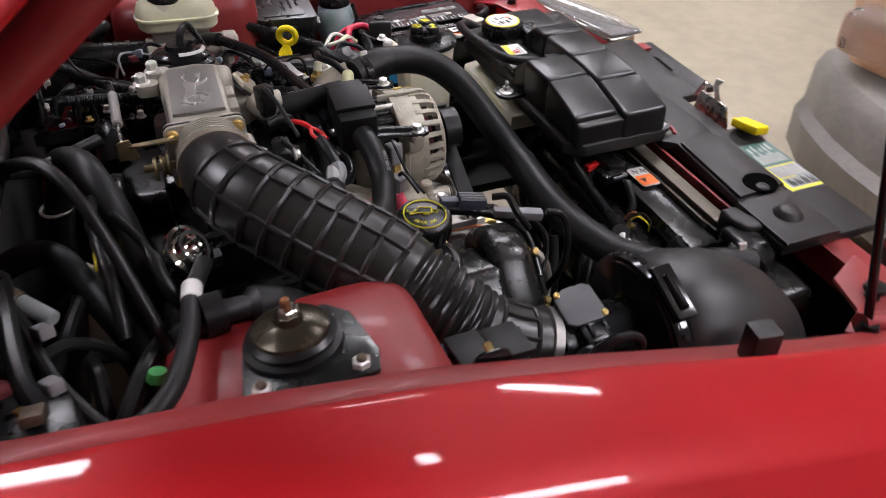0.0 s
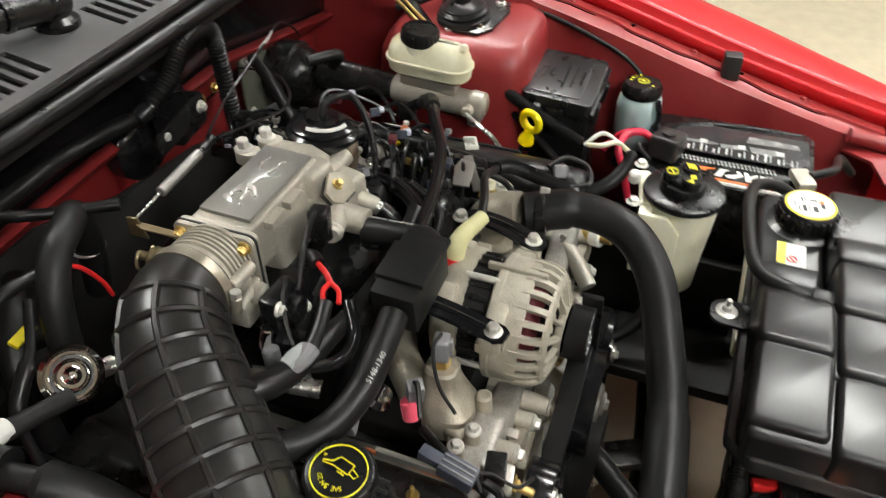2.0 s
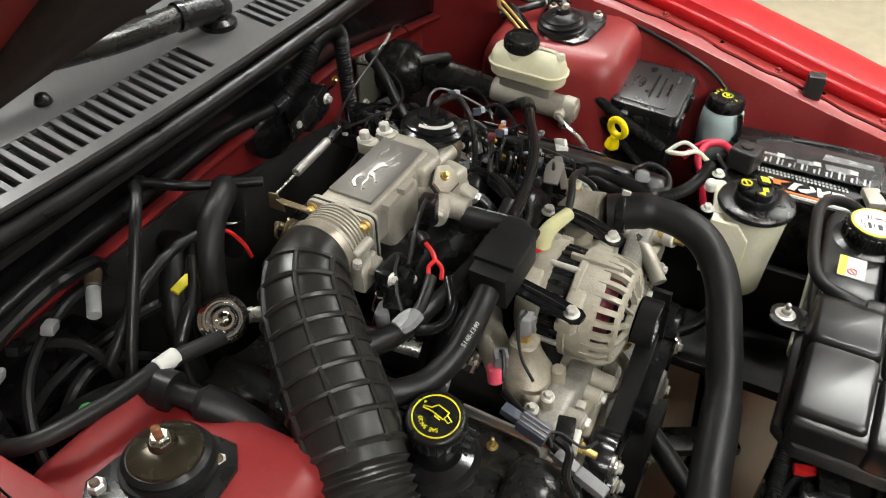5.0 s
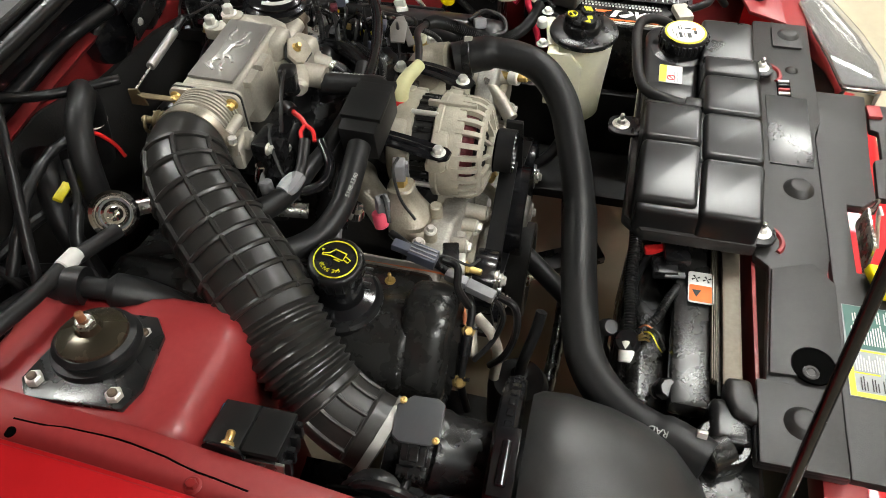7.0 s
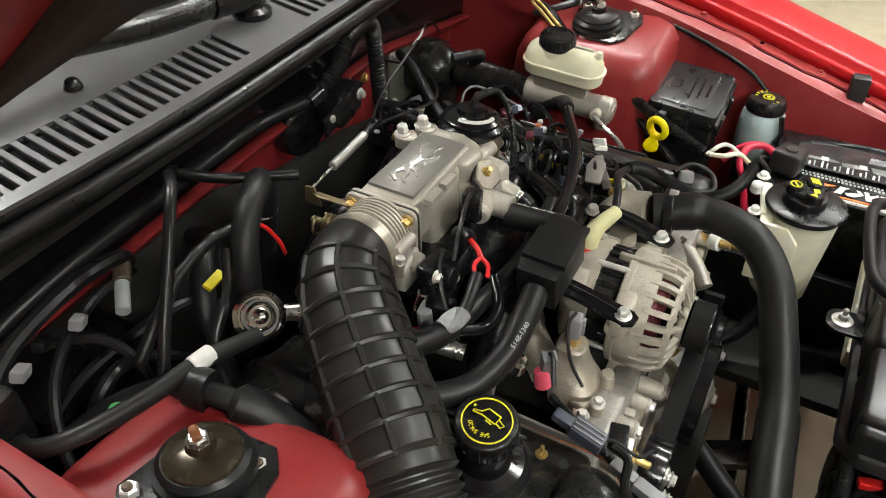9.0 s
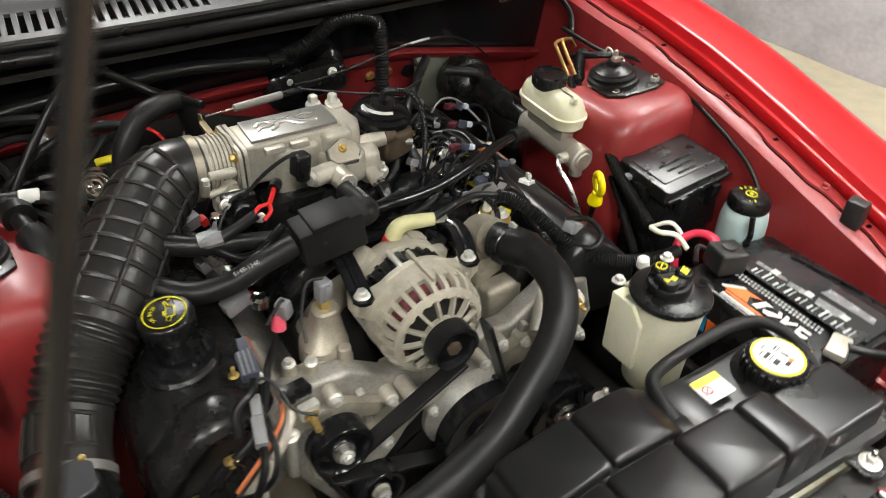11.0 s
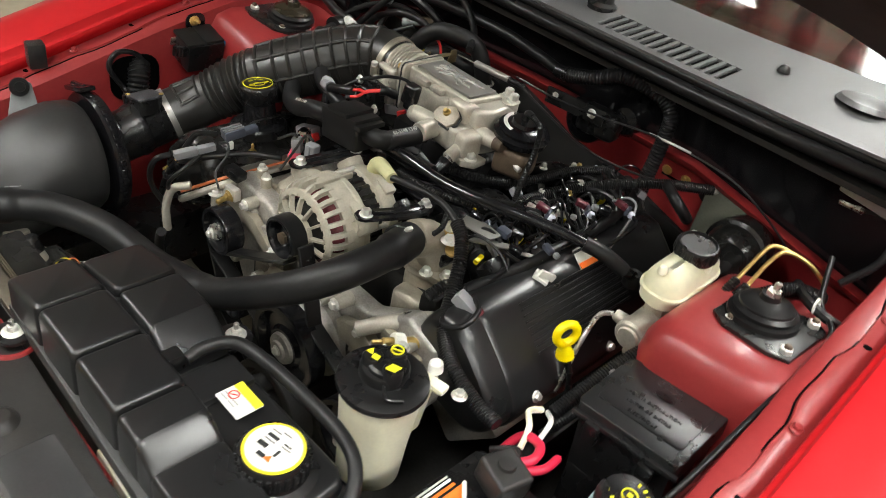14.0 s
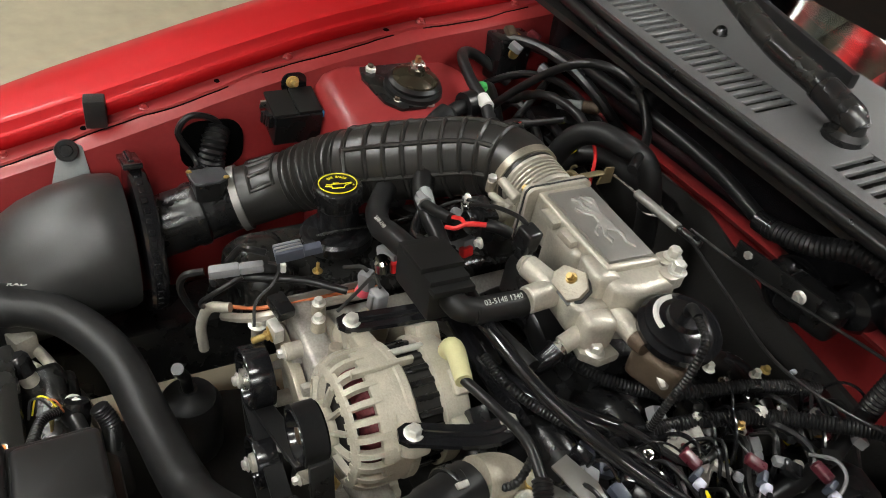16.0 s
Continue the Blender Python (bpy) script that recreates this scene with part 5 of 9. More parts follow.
for i in range(9):
    hose_rib(0.10 + 0.058 * i)
for u in (0.832, 0.935):
    hose_rib(u, -70, 70, 0.0028)
for a in (-66, -38, -10, 20, 50):
    pts = []
    for k in range(9):
        u = 0.835 + 0.10 * k / 8
        p, t, up, sd = hose_frame(u)
        pts.append(p + (up * math.cos(radians(a)) + sd * math.sin(radians(a))) * (hose_r(0, u) + 0.0006))
    part("short_rib", sweep(B(), pts, 0.003, 6), "intake", ih)
for a in (-95, -48, 0, 52, 100):
    pts = []
    for k in range(25):
        u = 0.10 + 0.475 * k / 24
        p, t, up, sd = hose_frame(u)
        pts.append(p + (up * math.cos(radians(a)) + sd * math.sin(radians(a))) * (hose_r(0, u) + 0.0006))
    part("long_rib", sweep(B(), pts, 0.0036, 6), "intake", ih)


def hose_clamp(u, w, rad, label, screw=(0, 0, -1), m="steel"):
    i = min(int(u * (len(line) - 1)), len(line) - 2)
    p, t, up, sd = hose_frame(u)
    c = thing("hose_clamp", p, label, "clamp", "hose clamps")
    part("band", lathe(B(), [(rad - 0.001, -w / 2), (rad + 0.0012, -w / 2), (rad + 0.0012, w / 2), (rad - 0.001, w / 2)], p, t, 44), m, c)
    d = (V(screw) - t * V(screw).dot(t)).normalized()
    q = p + d * (rad + 0.006)
    e = t.cross(d)
    part("screw_housing", cyl(B(), q - e * 0.010, q + e * 0.010, 0.0065, n=12), m, c)
    part("screw_head", lathe(B(), [(0.006, 0), (0.006, 0.006), (0.004, 0.007)], q + e * 0.010, e, 6), "zinc", c)
    return c


hose_clamp(0.985, 0.011, 0.0485, "bright steel hose clamp on the intake hose", (-0.9, -0.2, -0.6), "brushed")
hose_clamp(0.022, 0.012, 0.0455, "worn brass-toned hose clamp at the throttle body", (0.1, -1, -0.12), "worn_band")

# air meter and cone shroud
FC = V((-0.487, -0.425, 0.618))
maf = thing("air_flow_meter", (-0.49, -0.345, 0.60), "black plastic air flow meter with a flat cover", "sensor")
part("tube", lathe(B(), [(0.043, 0), (0.044, 0.004), (0.044, 0.05), (0.048, 0.054), (0.048, 0.064), (0.045, 0.07), (0.045, 0.12)], (-0.495, -0.292, 0.652), (0.06, -1, -0.20), 36), "plastic", maf)
mu, mv = V((1, 0.05, 0.22)).normalized(), V((-0.05, 1, 0)).normalized()
mn = mu.cross(mv)
mo = V((-0.488, -0.330, 0.690))
octa = [(-0.026, -0.017), (-0.020, -0.026), (0.020, -0.026), (0.026, -0.018), (0.026, 0.010), (0.014, 0.026), (-0.020, 0.026), (-0.026, 0.018)]
part("housing", prism(B(), [(x * 0.92, y * 0.92) for x, y in octa], mo - mn * 0.014, mu, mv, 0.026, 0.002), "plastic", maf)
part("cover", prism(B(), octa, mo + mn * 0.0115, mu, mv, 0.005, 0.0018, 3), "slate", maf, "slate grey chamfered cover plate")
plug = part("plug", box(B(), mo - mu * 0.036 + mn * 0.001, (0.024, 0.028, 0.020), (0, -14, 3), 0.003), "plastic", maf)
part("plug_latch", box(B(), mo - mu * 0.034 + mn * 0.012, (0.020, 0.012, 0.005), (0, -14, 3), 0.0015), "plastic", plug)
part("plug_tail", box(B(), mo - mu * 0.052 - mn * 0.002, (0.012, 0.032, 0.016), (0, -14, 3), 0.002), "plastic", plug)
for k in range(4):
    part("plug_fin", box(B(), mo - mu * 0.058 - mn * 0.001 + mv * (0.007 * k - 0.0105), (0.006, 0.003, 0.018), (0, -14, 3), 0.0006, 1), "plastic", plug)
for dx, dy in ((-0.020, -0.022), (0.019, 0.020)):
    part("screw", lathe(B(), [(0.0042, 0), (0.0038, 0.002), (0.002, 0.0026), (0.001, 0.0018)], mo + mu * dx + mv * dy + mn * 0.0165, mn, 12), "gold", maf)
part("plug_lead", tube(B(), [(-0.545, -0.330, 0.672), (-0.575, -0.33, 0.68), (-0.585, -0.35, 0.72), (-0.588, -0.33, 0.745), (-0.586, -0.295, 0.735), (-0.588, -0.28, 0.70)], 0.005, 8), "rubber", maf)

sh = thing("air_filter_shroud", (-0.49, -0.55, 0.50), "large matte black air filter shroud with a glossy crimped ring", "air filter")
prof = [(0.090, 0.02), (0.096, 0.03), (0.099, 0.06), (0.099, 0.11), (0.096, 0.15), (0.088, 0.185), (0.073, 0.215), (0.048, 0.238), (0.02, 0.248), (0.001, 0.249)]
bm = B()
u, w, a = V((1, 0, 0)), V((0, 0, 1)), V((-0.02, -1, 0))
loops = []
for r, h in prof:
    droop = 0.085 * max(0, (h - 0.05) / 0.20) ** 1.6
    loops.append([FC + a * h + V((0, 0, -droop)) + (u * math.cos(t) + w * math.sin(t)) * r for t in (2 * math.pi * i / 48 for i in range(48))])
rings(bm, loops)
part("shell", bm, "shell", sh)
part("face_plate", lathe(B(), [(0.045, -0.004), (0.06, 0.002), (0.098, 0.004), (0.101, 0.010)], FC + V((0, 0.018, 0)), (0, -1, 0), 48), "gloss", sh, "glossy black end plate")
ring = part("ring", lathe(B(), [(0.097, 0), (0.105, 0.001), (0.1065, 0.006), (0.1065, 0.018), (0.103, 0.022), (0.097, 0.022)], FC + V((0, 0.012, 0)), (0, -1, 0), 56), "gloss", sh, "glossy black clamping ring")
tooth = mesh_of("tooth", box(B(), (0, 0, 0), (0.009, 0.008, 0.004), (0, 0, 0), 0.001, 1), "gloss")
for i in range(44):
    t = 2 * math.pi * i / 44
    o = new("tooth", tooth)
    o.parent = ring
    o.location = FC + V((math.cos(t) * 0.106, 0.0, math.sin(t) * 0.106)) - world_at(ring)
    o.rotation_euler = (0, -t + math.pi / 2, 0)
bm = B()
box(bm, FC + V((-0.04, -0.003, 0.104)), (0.07, 0.026, 0.008), (0, -20, 0), 0.002)
cyl(bm, FC + V((-0.065, -0.003, 0.100)), FC + V((-0.02, -0.003, 0.112)), 0.006, n=10)
part("clasp", bm, "gloss", sh)
bm = B()
prism(bm, [(-0.030, 0.0), (0.024, 0.004), (0.018, 0.056), (0.004, 0.066), (-0.012, 0.060)], (-0.598, -0.497, 0.650), (0, 1, 0), (-0.12, 0, 1), 0.003, 0.001)
prism(bm, [(-0.030, 0.0), (0.024, 0.0), (0.026, 0.050), (-0.026, 0.046)], (-0.597, -0.497, 0.652), (0, 1, 0), (1, 0, -0.35), 0.003, 0.001)
part("strap", bm, "label_grey", sh, "grey painted metal strap")
part("strap_bush", lathe(B(), [(0.016, 0), (0.0165, 0.003), (0.015, 0.006), (0.009, 0.006), (0.008, 0.009), (0.001, 0.009)], (-0.600, -0.500, 0.704), (1, -0.1, 0.45), 20), "rubber", sh)

# ---- radiator hose ----
rh = thing("radiator_hose", (-0.1, -0.45, 0.60), "thick matte black upper radiator hose", "coolant hose")
rpts = [(0.104, -0.238, 0.735), (0.122, -0.300, 0.744), (0.115, -0.365, 0.735), (0.080, -0.410, 0.706), (0.020, -0.438, 0.665), (-0.060, -0.463, 0.620), (-0.175, -0.478, 0.592), (-0.300, -0.500, 0.594), (-0.378, -0.552, 0.605), (-0.412, -0.618, 0.612), (-0.428, -0.650, 0.613)]
part("hose", sweep(B(), fine_line(rpts, 0.008), lambda s, u: 0.0235 + (0.003 if u < 0.07 or u > 0.93 else 0) + 0.002 * (u > 0.45), 24), "hose", rh)
words("RAD", (-0.412, -0.590, 0.6380), (0.22, 0.96, -0.05), (-0.90, 0.25, -0.36), 0.0120, "ink_grey", rh)
for i, (p, q) in enumerate((((0.106, -0.252, 0.736), (0.108, -0.265, 0.738)), ((-0.419, -0.632, 0.612), (-0.424, -0.643, 0.6125)))):
    c = thing("spring_clamp", p, "black spring clamp round the radiator hose", "clamp", "spring clamps")
    part("band", cyl(B(), p, q, 0.0285, n=30), "black_paint", c)
    part("ear", box(B(), V(p) + V((0.01, -0.006, 0.029)), (0.006, 0.012, 0.012), (0, 20, 0), 0.001), "zinc", c)

# ---- breather hoses ----
vh = thing("breather_hose", (-0.26, -0.16, 0.73), "black rubber breather hose with a square plastic separator", "hose")
part("hose", tube(B(), [(-0.372, -0.102, 0.768), (-0.338, -0.128, 0.755), (-0.300, -0.158, 0.750), (-0.255, -0.174, 0.760), (-0.218, -0.177, 0.776), (-0.170, -0.174, 0.786)], 0.0152, 16), "hose", vh)
part("separator", box(B(), (-0.122, -0.173, 0.790), (0.088, 0.050, 0.052), (0, -8, -2), 0.004), "matte_box", vh, "black plastic separator box")
part("separator_lid", box(B(), (-0.126, -0.173, 0.8175), (0.050, 0.054, 0.008), (0, -8, -2), 0.002), "matte_box", vh)
part("separator_lid", box(B(), (-0.084, -0.174, 0.8115), (0.030, 0.050, 0.008), (0, -8, -2), 0.002), "matte_box", vh)
part("elbow", tube(B(), [(-0.082, -0.172, 0.796), (-0.062, -0.170, 0.797), (-0.054, -0.152, 0.793)], 0.015, 14), "matte_box", vh)
part("upper_hose", cyl(B(), (-0.055, -0.160, 0.793), (-0.055, -0.088, 0.786), 0.0155, n=20), "hose", vh)
words("03-5148 1340", (-0.0505, -0.122, 0.8052), (0, 1, -0.05), (-1, 0, 0.5), 0.009, "ink_grey", vh)
words("5148-1340", (-0.238, -0.185, 0.7835), (1, -0.1, 0.3), (-0.2, 1, 0.6), 0.008, "ink_grey", vh)

h2 = thing("crankcase_hose", (-0.22, -0.1, 0.76), "black forked breather hose off the intake duct", "hose")
part("hose", tube(B(), [(-0.335, -0.062, 0.790), (-0.295, -0.098, 0.784), (-0.255, -0.112, 0.778), (-0.21, -0.118, 0.772), (-0.15, -0.125, 0.766), (-0.06, -0.13, 0.765), (0.02, -0.12, 0.768)], lambda s, u: 0.0165 - 0.006 * min(1.0, u * 2.2), 14), "rubber", h2)
part("branch", tube(B(), [(-0.262, -0.112, 0.779), (-0.23, -0.138, 0.765), (-0.20, -0.142, 0.772), (-0.165, -0.120, 0.780)], 0.007, 10), "gloss", h2)
part("tape", tube(B(), [(-0.272, -0.108, 0.790), (-0.26, -0.111, 0.792), (-0.245, -0.114, 0.788)], 0.009, 8), "label_grey", h2, "crumpled grey tape")

h3 = thing("vacuum_elbow_hose", (0.05, -0.1, 0.76), "short black bent rubber hose on a bright pipe", "hose")
part("hose", tube(B(), [(-0.075, -0.122, 0.748), (-0.045, -0.118, 0.748), (-0.015, -0.114, 0.746), (0.004, -0.102, 0.748), (0.008, -0.088, 0.762), (0.007, -0.078, 0.770)], 0.0115, 14), "gloss", h3)
part("pipe", cyl(B(), (0.007, -0.080, 0.768), (0.006, -0.066, 0.775), 0.0095, n=14), "steel", h3)

vp = thing("vacuum_pipe", (0.15, -0.1, 0.74), "long shiny black pipe crossing the engine to the valve cover", "pipe")
part("pipe", tube(B(), [(-0.10, -0.145, 0.770), (-0.035, -0.143, 0.779), (0.060, -0.128, 0.770), (0.150, -0.103, 0.772), (0.225, -0.066, 0.768), (0.290, -0.036, 0.757), (0.325, -0.010, 0.735), (0.330, 0.02, 0.715)], 0.0085, 14), "gloss", vp)
part("grommet", lathe(B(), [(0.015, 0), (0.016, 0.01), (0.011, 0.022)], (0.331, 0.024, 0.697), (0, 0, 1), 18), "rubber", vp)
part("end_sleeve", tube(B(), [(0.27, -0.046, 0.762), (0.300, -0.030, 0.754), (0.326, -0.008, 0.733)], 0.0115, 12), "hose", vp)
lp = thing("heater_pipe", (0.05, -0.05, 0.70), "shiny black metal heater pipe in the engine valley", "pipe")
part("pipe", tube(B(), [(-0.03, -0.15, 0.735), (0.03, -0.13, 0.742), (0.10, -0.06, 0.735), (0.13, 0.02, 0.71)], 0.0125, 14), "gloss", lp)
part("sleeve", loom(B(), [(-0.02, -0.155, 0.758), (0.02, -0.15, 0.756), (0.06, -0.13, 0.75), (0.11, -0.08, 0.735)], 0.0055), "rubber", lp)

# ---- fuel line with damper ----
fl = thing("fuel_line", (-0.45, 0.09, 0.79), "black fuel hose with a white band and chrome damper", "fuel line")
part("hose", tube(B(), [(-0.565, 0.205, 0.76), (-0.590, 0.15, 0.80), (-0.570, 0.105, 0.818), (-0.500, 0.083, 0.812), (-0.440, 0.075, 0.806), (-0.372, 0.058, 0.790)], 0.0092, 14), "hose", fl)
part("band", cyl(B(), (-0.450, 0.0762, 0.8080), (-0.424, 0.0730, 0.8055), 0.0102, n=18), "paper", fl, "white band")
part("damper", lathe(B(), [(0.012, -0.03), (0.026, -0.026), (0.0285, -0.020), (0.0285, -0.014), (0.0245, -0.012), (0.022, -0.017), (0.0195, -0.017), (0.018, -0.008), (0.0145, -0.006), (0.012, -0.011), (0.009, -0.011), (0.008, -0.003), (0.004, -0.001), (0.001, -0.002)], (-0.362, 0.058, 0.808), (-0.40, -0.66, 0.63), 36), "chrome", fl, "polished chrome damper")
part("damper_face", lathe(B(), [(0.0190, 0.0), (0.0190, 0.0006), (0.0150, 0.0006), (0.0150, 0.0)], V((-0.362, 0.058, 0.808)) + V((-0.40, -0.66, 0.63)).normalized() * -0.0075, (-0.40, -0.66, 0.63), 30, False), "ink", fl, "dark printed ring")
part("rail", tube(B(), [(-0.36, 0.085, 0.775), (-0.31, 0.06, 0.768), (-0.27, -0.02, 0.745), (-0.24, -0.12, 0.725)], 0.010, 12), "steel", fl)

# ---- strut mounts ----
def strut_mount(s):
    t = thing("strut_mount", (s * 0.535, -0.008, 0.785), "black steel strut mount with three white-washered bolts and a rusty stud", "strut mount", "strut mounts")
    n = V((-s * 0.10, 0.03, 1)).normalized()
    ux = V((1, 0, s * 0.10)).normalized()
    uy = n.cross(ux)
    c = V((s * 0.535, -0.012, 0.787))
    k = s
    poly = [(k * 0.060, -0.062), (k * 0.066, 0.052), (k * 0.045, 0.070), (-k * 0.012, 0.062), (-k * 0.062, 0.012), (-k * 0.064, -0.036), (-k * 0.040, -0.058), (k * 0.03, -0.070)]
    poly = [(x * 0.93, y * 0.90) for x, y in poly]
    if s < 0:
        poly = poly[::-1]
    part("plate", prism(B(), poly, c, ux, uy, 0.006, 0.002), "black_paint", t)
    part("bushing", lathe(B(), [(0.047, 0.004), (0.046, 0.011), (0.040, 0.013), (0.042, 0.019), (0.037, 0.023)], c + V((-s * 0.010, 0.008, 0)), n, 36), "rubber", t)
    part("dome", lathe(B(), [(0.037, 0.020), (0.035, 0.026), (0.024, 0.032), (0.014, 0.034), (0.012, 0.041), (0.002, 0.042)], c + V((-s * 0.010, 0.008, 0)), n, 32), "bronze" if s < 0 else "rubber", t, "dull bronze dome")
    st = part("stud", cyl(B(), c + V((-s * 0.012, 0.008, 0.034)), c + V((-s * 0.012, 0.010, 0.060)), 0.0046, n=12), "rust" if s < 0 else "steel", t, "threaded stud")
    part("stud_nut", lathe(B(), [(0.010, 0), (0.010, 0.008), (0.008, 0.010)], c + V((-s * 0.012, 0.008, 0.040)), (0, 0, 1), 6), "steel", st)
    for x, y, z in ((0.577, 0.034, 0.797), (0.499, -0.042, 0.783), (0.578, -0.054, 0.798)):
        b = part("bolt", hexhead(B(), (s * x, y, z - 0.004), n, 0.0088, 0.010), "zinc", t, "pale washered bolt")
        part("bolt_tip", cyl(B(), V((s * x, y, z + 0.005)), V((s * x, y, z + 0.012)), 0.0048, n=10), "brown", b)
    part("plate_pin", cyl(B(), (s * 0.486, 0.010, 0.780), (s * 0.486, 0.010, 0.788), 0.006, n=10), "zinc", t)


strut_mount(-1)
strut_mount(1)

# ---- coolant reservoir ----
cr = thing("coolant_reservoir", (0.1, -0.62, 0.60), "black ribbed plastic coolant reservoir with a yellow-rimmed cap", "coolant reservoir")
part("tray", prism(B(), [(-0.125, -0.702), (0.36, -0.712), (0.370, -0.60), (0.345, -0.530), (0.12, -0.525), (-0.10, -0.522), (-0.125, -0.55)], (0, 0, 0.640), (1, 0, 0), (0, 1, 0), 0.022, 0.006, 2), "shell", cr)


def lobe(xa, xb, ya, yb, z0, za, zb):
    """A bulging cell whose top runs from za to zb along x."""
    bm = B()
    cx, cy, w, d = (xa + xb) / 2, (ya + yb) / 2, xb - xa, yb - ya
    loops = []
    for k, g in ((0.0, 0.0), (0.86, -0.0004), (0.945, -0.0014), (0.985, -0.0036), (1.0, -0.0072)):
        loops.append([V((cx + x, cy + y, z0 + k * (za + (zb - za) * (x / w + 0.5) - z0))) for x, y in rounded(w + 2 * g, d + 2 * g, 0.0075, 4)])
    rings(bm, loops)
    return part("lobe", bm, "moulded", cr)


tops = [0.704, 0.724, 0.727, 0.725]
lobe(-0.119, -0.026, -0.697, -0.536, 0.655, 0.695, 0.713)
lobe(-0.028, 0.351, -0.697, -0.620, 0.655, 0.715, 0.693)
lobe(-0.028, 0.080, -0.640, -0.536, 0.655, 0.714, 0.716)
for i in range(3):
    xa = -0.122 + 0.0955 * i
    lobe(xa, xa + 0.0935, -0.700, -0.617, 0.655, tops[i], tops[i + 1])
# the fourth cell ends in a wide ramp down to the low end cell
lobe(0.1645, 0.2140, -0.700, -0.617, 0.655, 0.725, 0.7225)
lobe(0.2040, 0.2440, -0.700, -0.617, 0.655, 0.727, 0.698)
lobe(0.2340, 0.3535, -0.700, -0.617, 0.655, 0.702, 0.699)
lobe(-0.108, -0.008, -0.615, -0.533, 0.655, 0.706, 0.728)
lobe(-0.006, 0.0760, -0.615, -0.533, 0.655, 0.728, 0.728)
lobe(0.0660, 0.1150, -0.615, -0.533, 0.655, 0.732, 0.698)
part("shelf", prism(B(), [(0.088, -0.616), (0.352, -0.616), (0.345, -0.540), (0.325, -0.528), (0.11, -0.532), (0.09, -0.545)], (0, 0, 0.64), (1, 0, 0), (0, 1, 0), 0.040, 0.010, 3), "moulded", cr)
part("ridge", box(B(), (0.150, -0.572, 0.684), (0.05, 0.07, 0.012), (0, 0, 0), 0.004), "moulded", cr)
part("cap_neck", lathe(B(), [(0.052, 0), (0.050, 0.006), (0.040, 0.010), (0.036, 0.020)], (0.285, -0.588, 0.674), (0, 0, 1), 36), "plastic", cr)
cap = part("cap", lathe(B(), [(0.037, 0), (0.0385, 0.004), (0.0385, 0.020), (0.035, 0.025), (0.001, 0.0255)], (0.285, -0.588, 0.686), (0, 0, 1), 40), "plastic", cr, "black ribbed screw cap")
for i in range(26):
    a = 2 * math.pi * i / 26
    part("cap_rib", box(B(), (0.285 + 0.039 * math.cos(a), -0.588 + 0.039 * math.sin(a), 0.698), (0.0035, 0.005, 0.018), (0, 0, math.degrees(a)), 0.0006, 1), "plastic", cap)
part("cap_rim", lathe(B(), [(0.0335, 0), (0.0335, 0.0008), (0.001, 0.0009)], (0.285, -0.588, 0.7115), (0, 0, 1), 40), "label_yellow", cap, "yellow ring")
part("cap_label", lathe(B(), [(0.0302, 0), (0.0302, 0.0008), (0.001, 0.0009)], (0.285, -0.588, 0.7122), (0, 0, 1), 40), "paper", cap, "white pictogram label")
bm = B()
for x, y, w, h in ((-0.010, 0.010, 0.014, 0.0045), (-0.010, 0.004, 0.014, 0.0012), (0.010, 0.010, 0.010, 0.002), (0.011, 0.006, 0.012, 0.0012), (-0.012, -0.004, 0.012, 0.006), (-0.004, -0.015, 0.010, 0.005), (0.008, -0.004, 0.003, 0.010), (-0.012, 0.017, 0.012, 0.0012), (0.0, 0.021, 0.012, 0.0012)):
    prism(bm, [(x - w / 2, y - h / 2), (x + w / 2, y - h / 2), (x + w / 2, y + h / 2), (x - w / 2, y + h / 2)], (0.285, -0.588, 0.7131), (1, 0.2, 0), (-0.2, 1, 0), 0.0004, 0)
part("pictograms", bm, "ink", cap)
bm = B()
prism(bm, [(-0.005, 0), (0.005, 0), (0, 0.008)], (0.293, -0.604, 0.7131), (1, 0, 0), (0, 1, 0), 0.0004, 0)
part("warning_mark", bm, "orange", cap)
part("label", prism(B(), rounded(0.045, 0.036, 0.002), (0.194, -0.571, 0.6905), (1, 0, 0), (0, 1, 0), 0.0012, 0), "paper", cr, "small white and yellow warning label")
part("label_top", prism(B(), rounded(0.044, 0.011, 0.001), (0.194, -0.559, 0.6918), (1, 0, 0), (0, 1, 0), 0.0006, 0), "label_yellow", cr)
bm = B()
torus(bm, (0.184, -0.572, 0.6922), (0, 0, 1), 0.006, 0.0009, 16, 4)
box(bm, (0.184, -0.572, 0.6922), (0.009, 0.0012, 0.0008), (0, 0, 40), 0)
part("label_mark", bm, "wire_red", cr)
bm = B()
for k in range(4):
    prism(bm, [(0, 0), (0.012, 0), (0.012, 0.002), (0, 0.002)], (0.174 + 0.014 * (k % 2), -0.583 + 0.005 * (k // 2), 0.692), (1, 0, 0), (0, 1, 0), 0.0004, 0)
part("label_bars", bm, "label_grey", cr)
part("side_hose", tube(B(), [(0.112, -0.590, 0.698), (0.112, -0.565, 0.704), (0.125, -0.535, 0.706), (0.16, -0.522, 0.704), (0.22, -0.515, 0.702), (0.30, -0.512, 0.698), (0.345, -0.525, 0.69), (0.372, -0.56, 0.672), (0.380, -0.62, 0.63)], 0.0085, 12), "hose", cr)
part("hose_clip", box(B(), (0.105, -0.606, 0.700), (0.022, 0.026, 0.022), (0, 0, 0), 0.003), "plastic", cr)
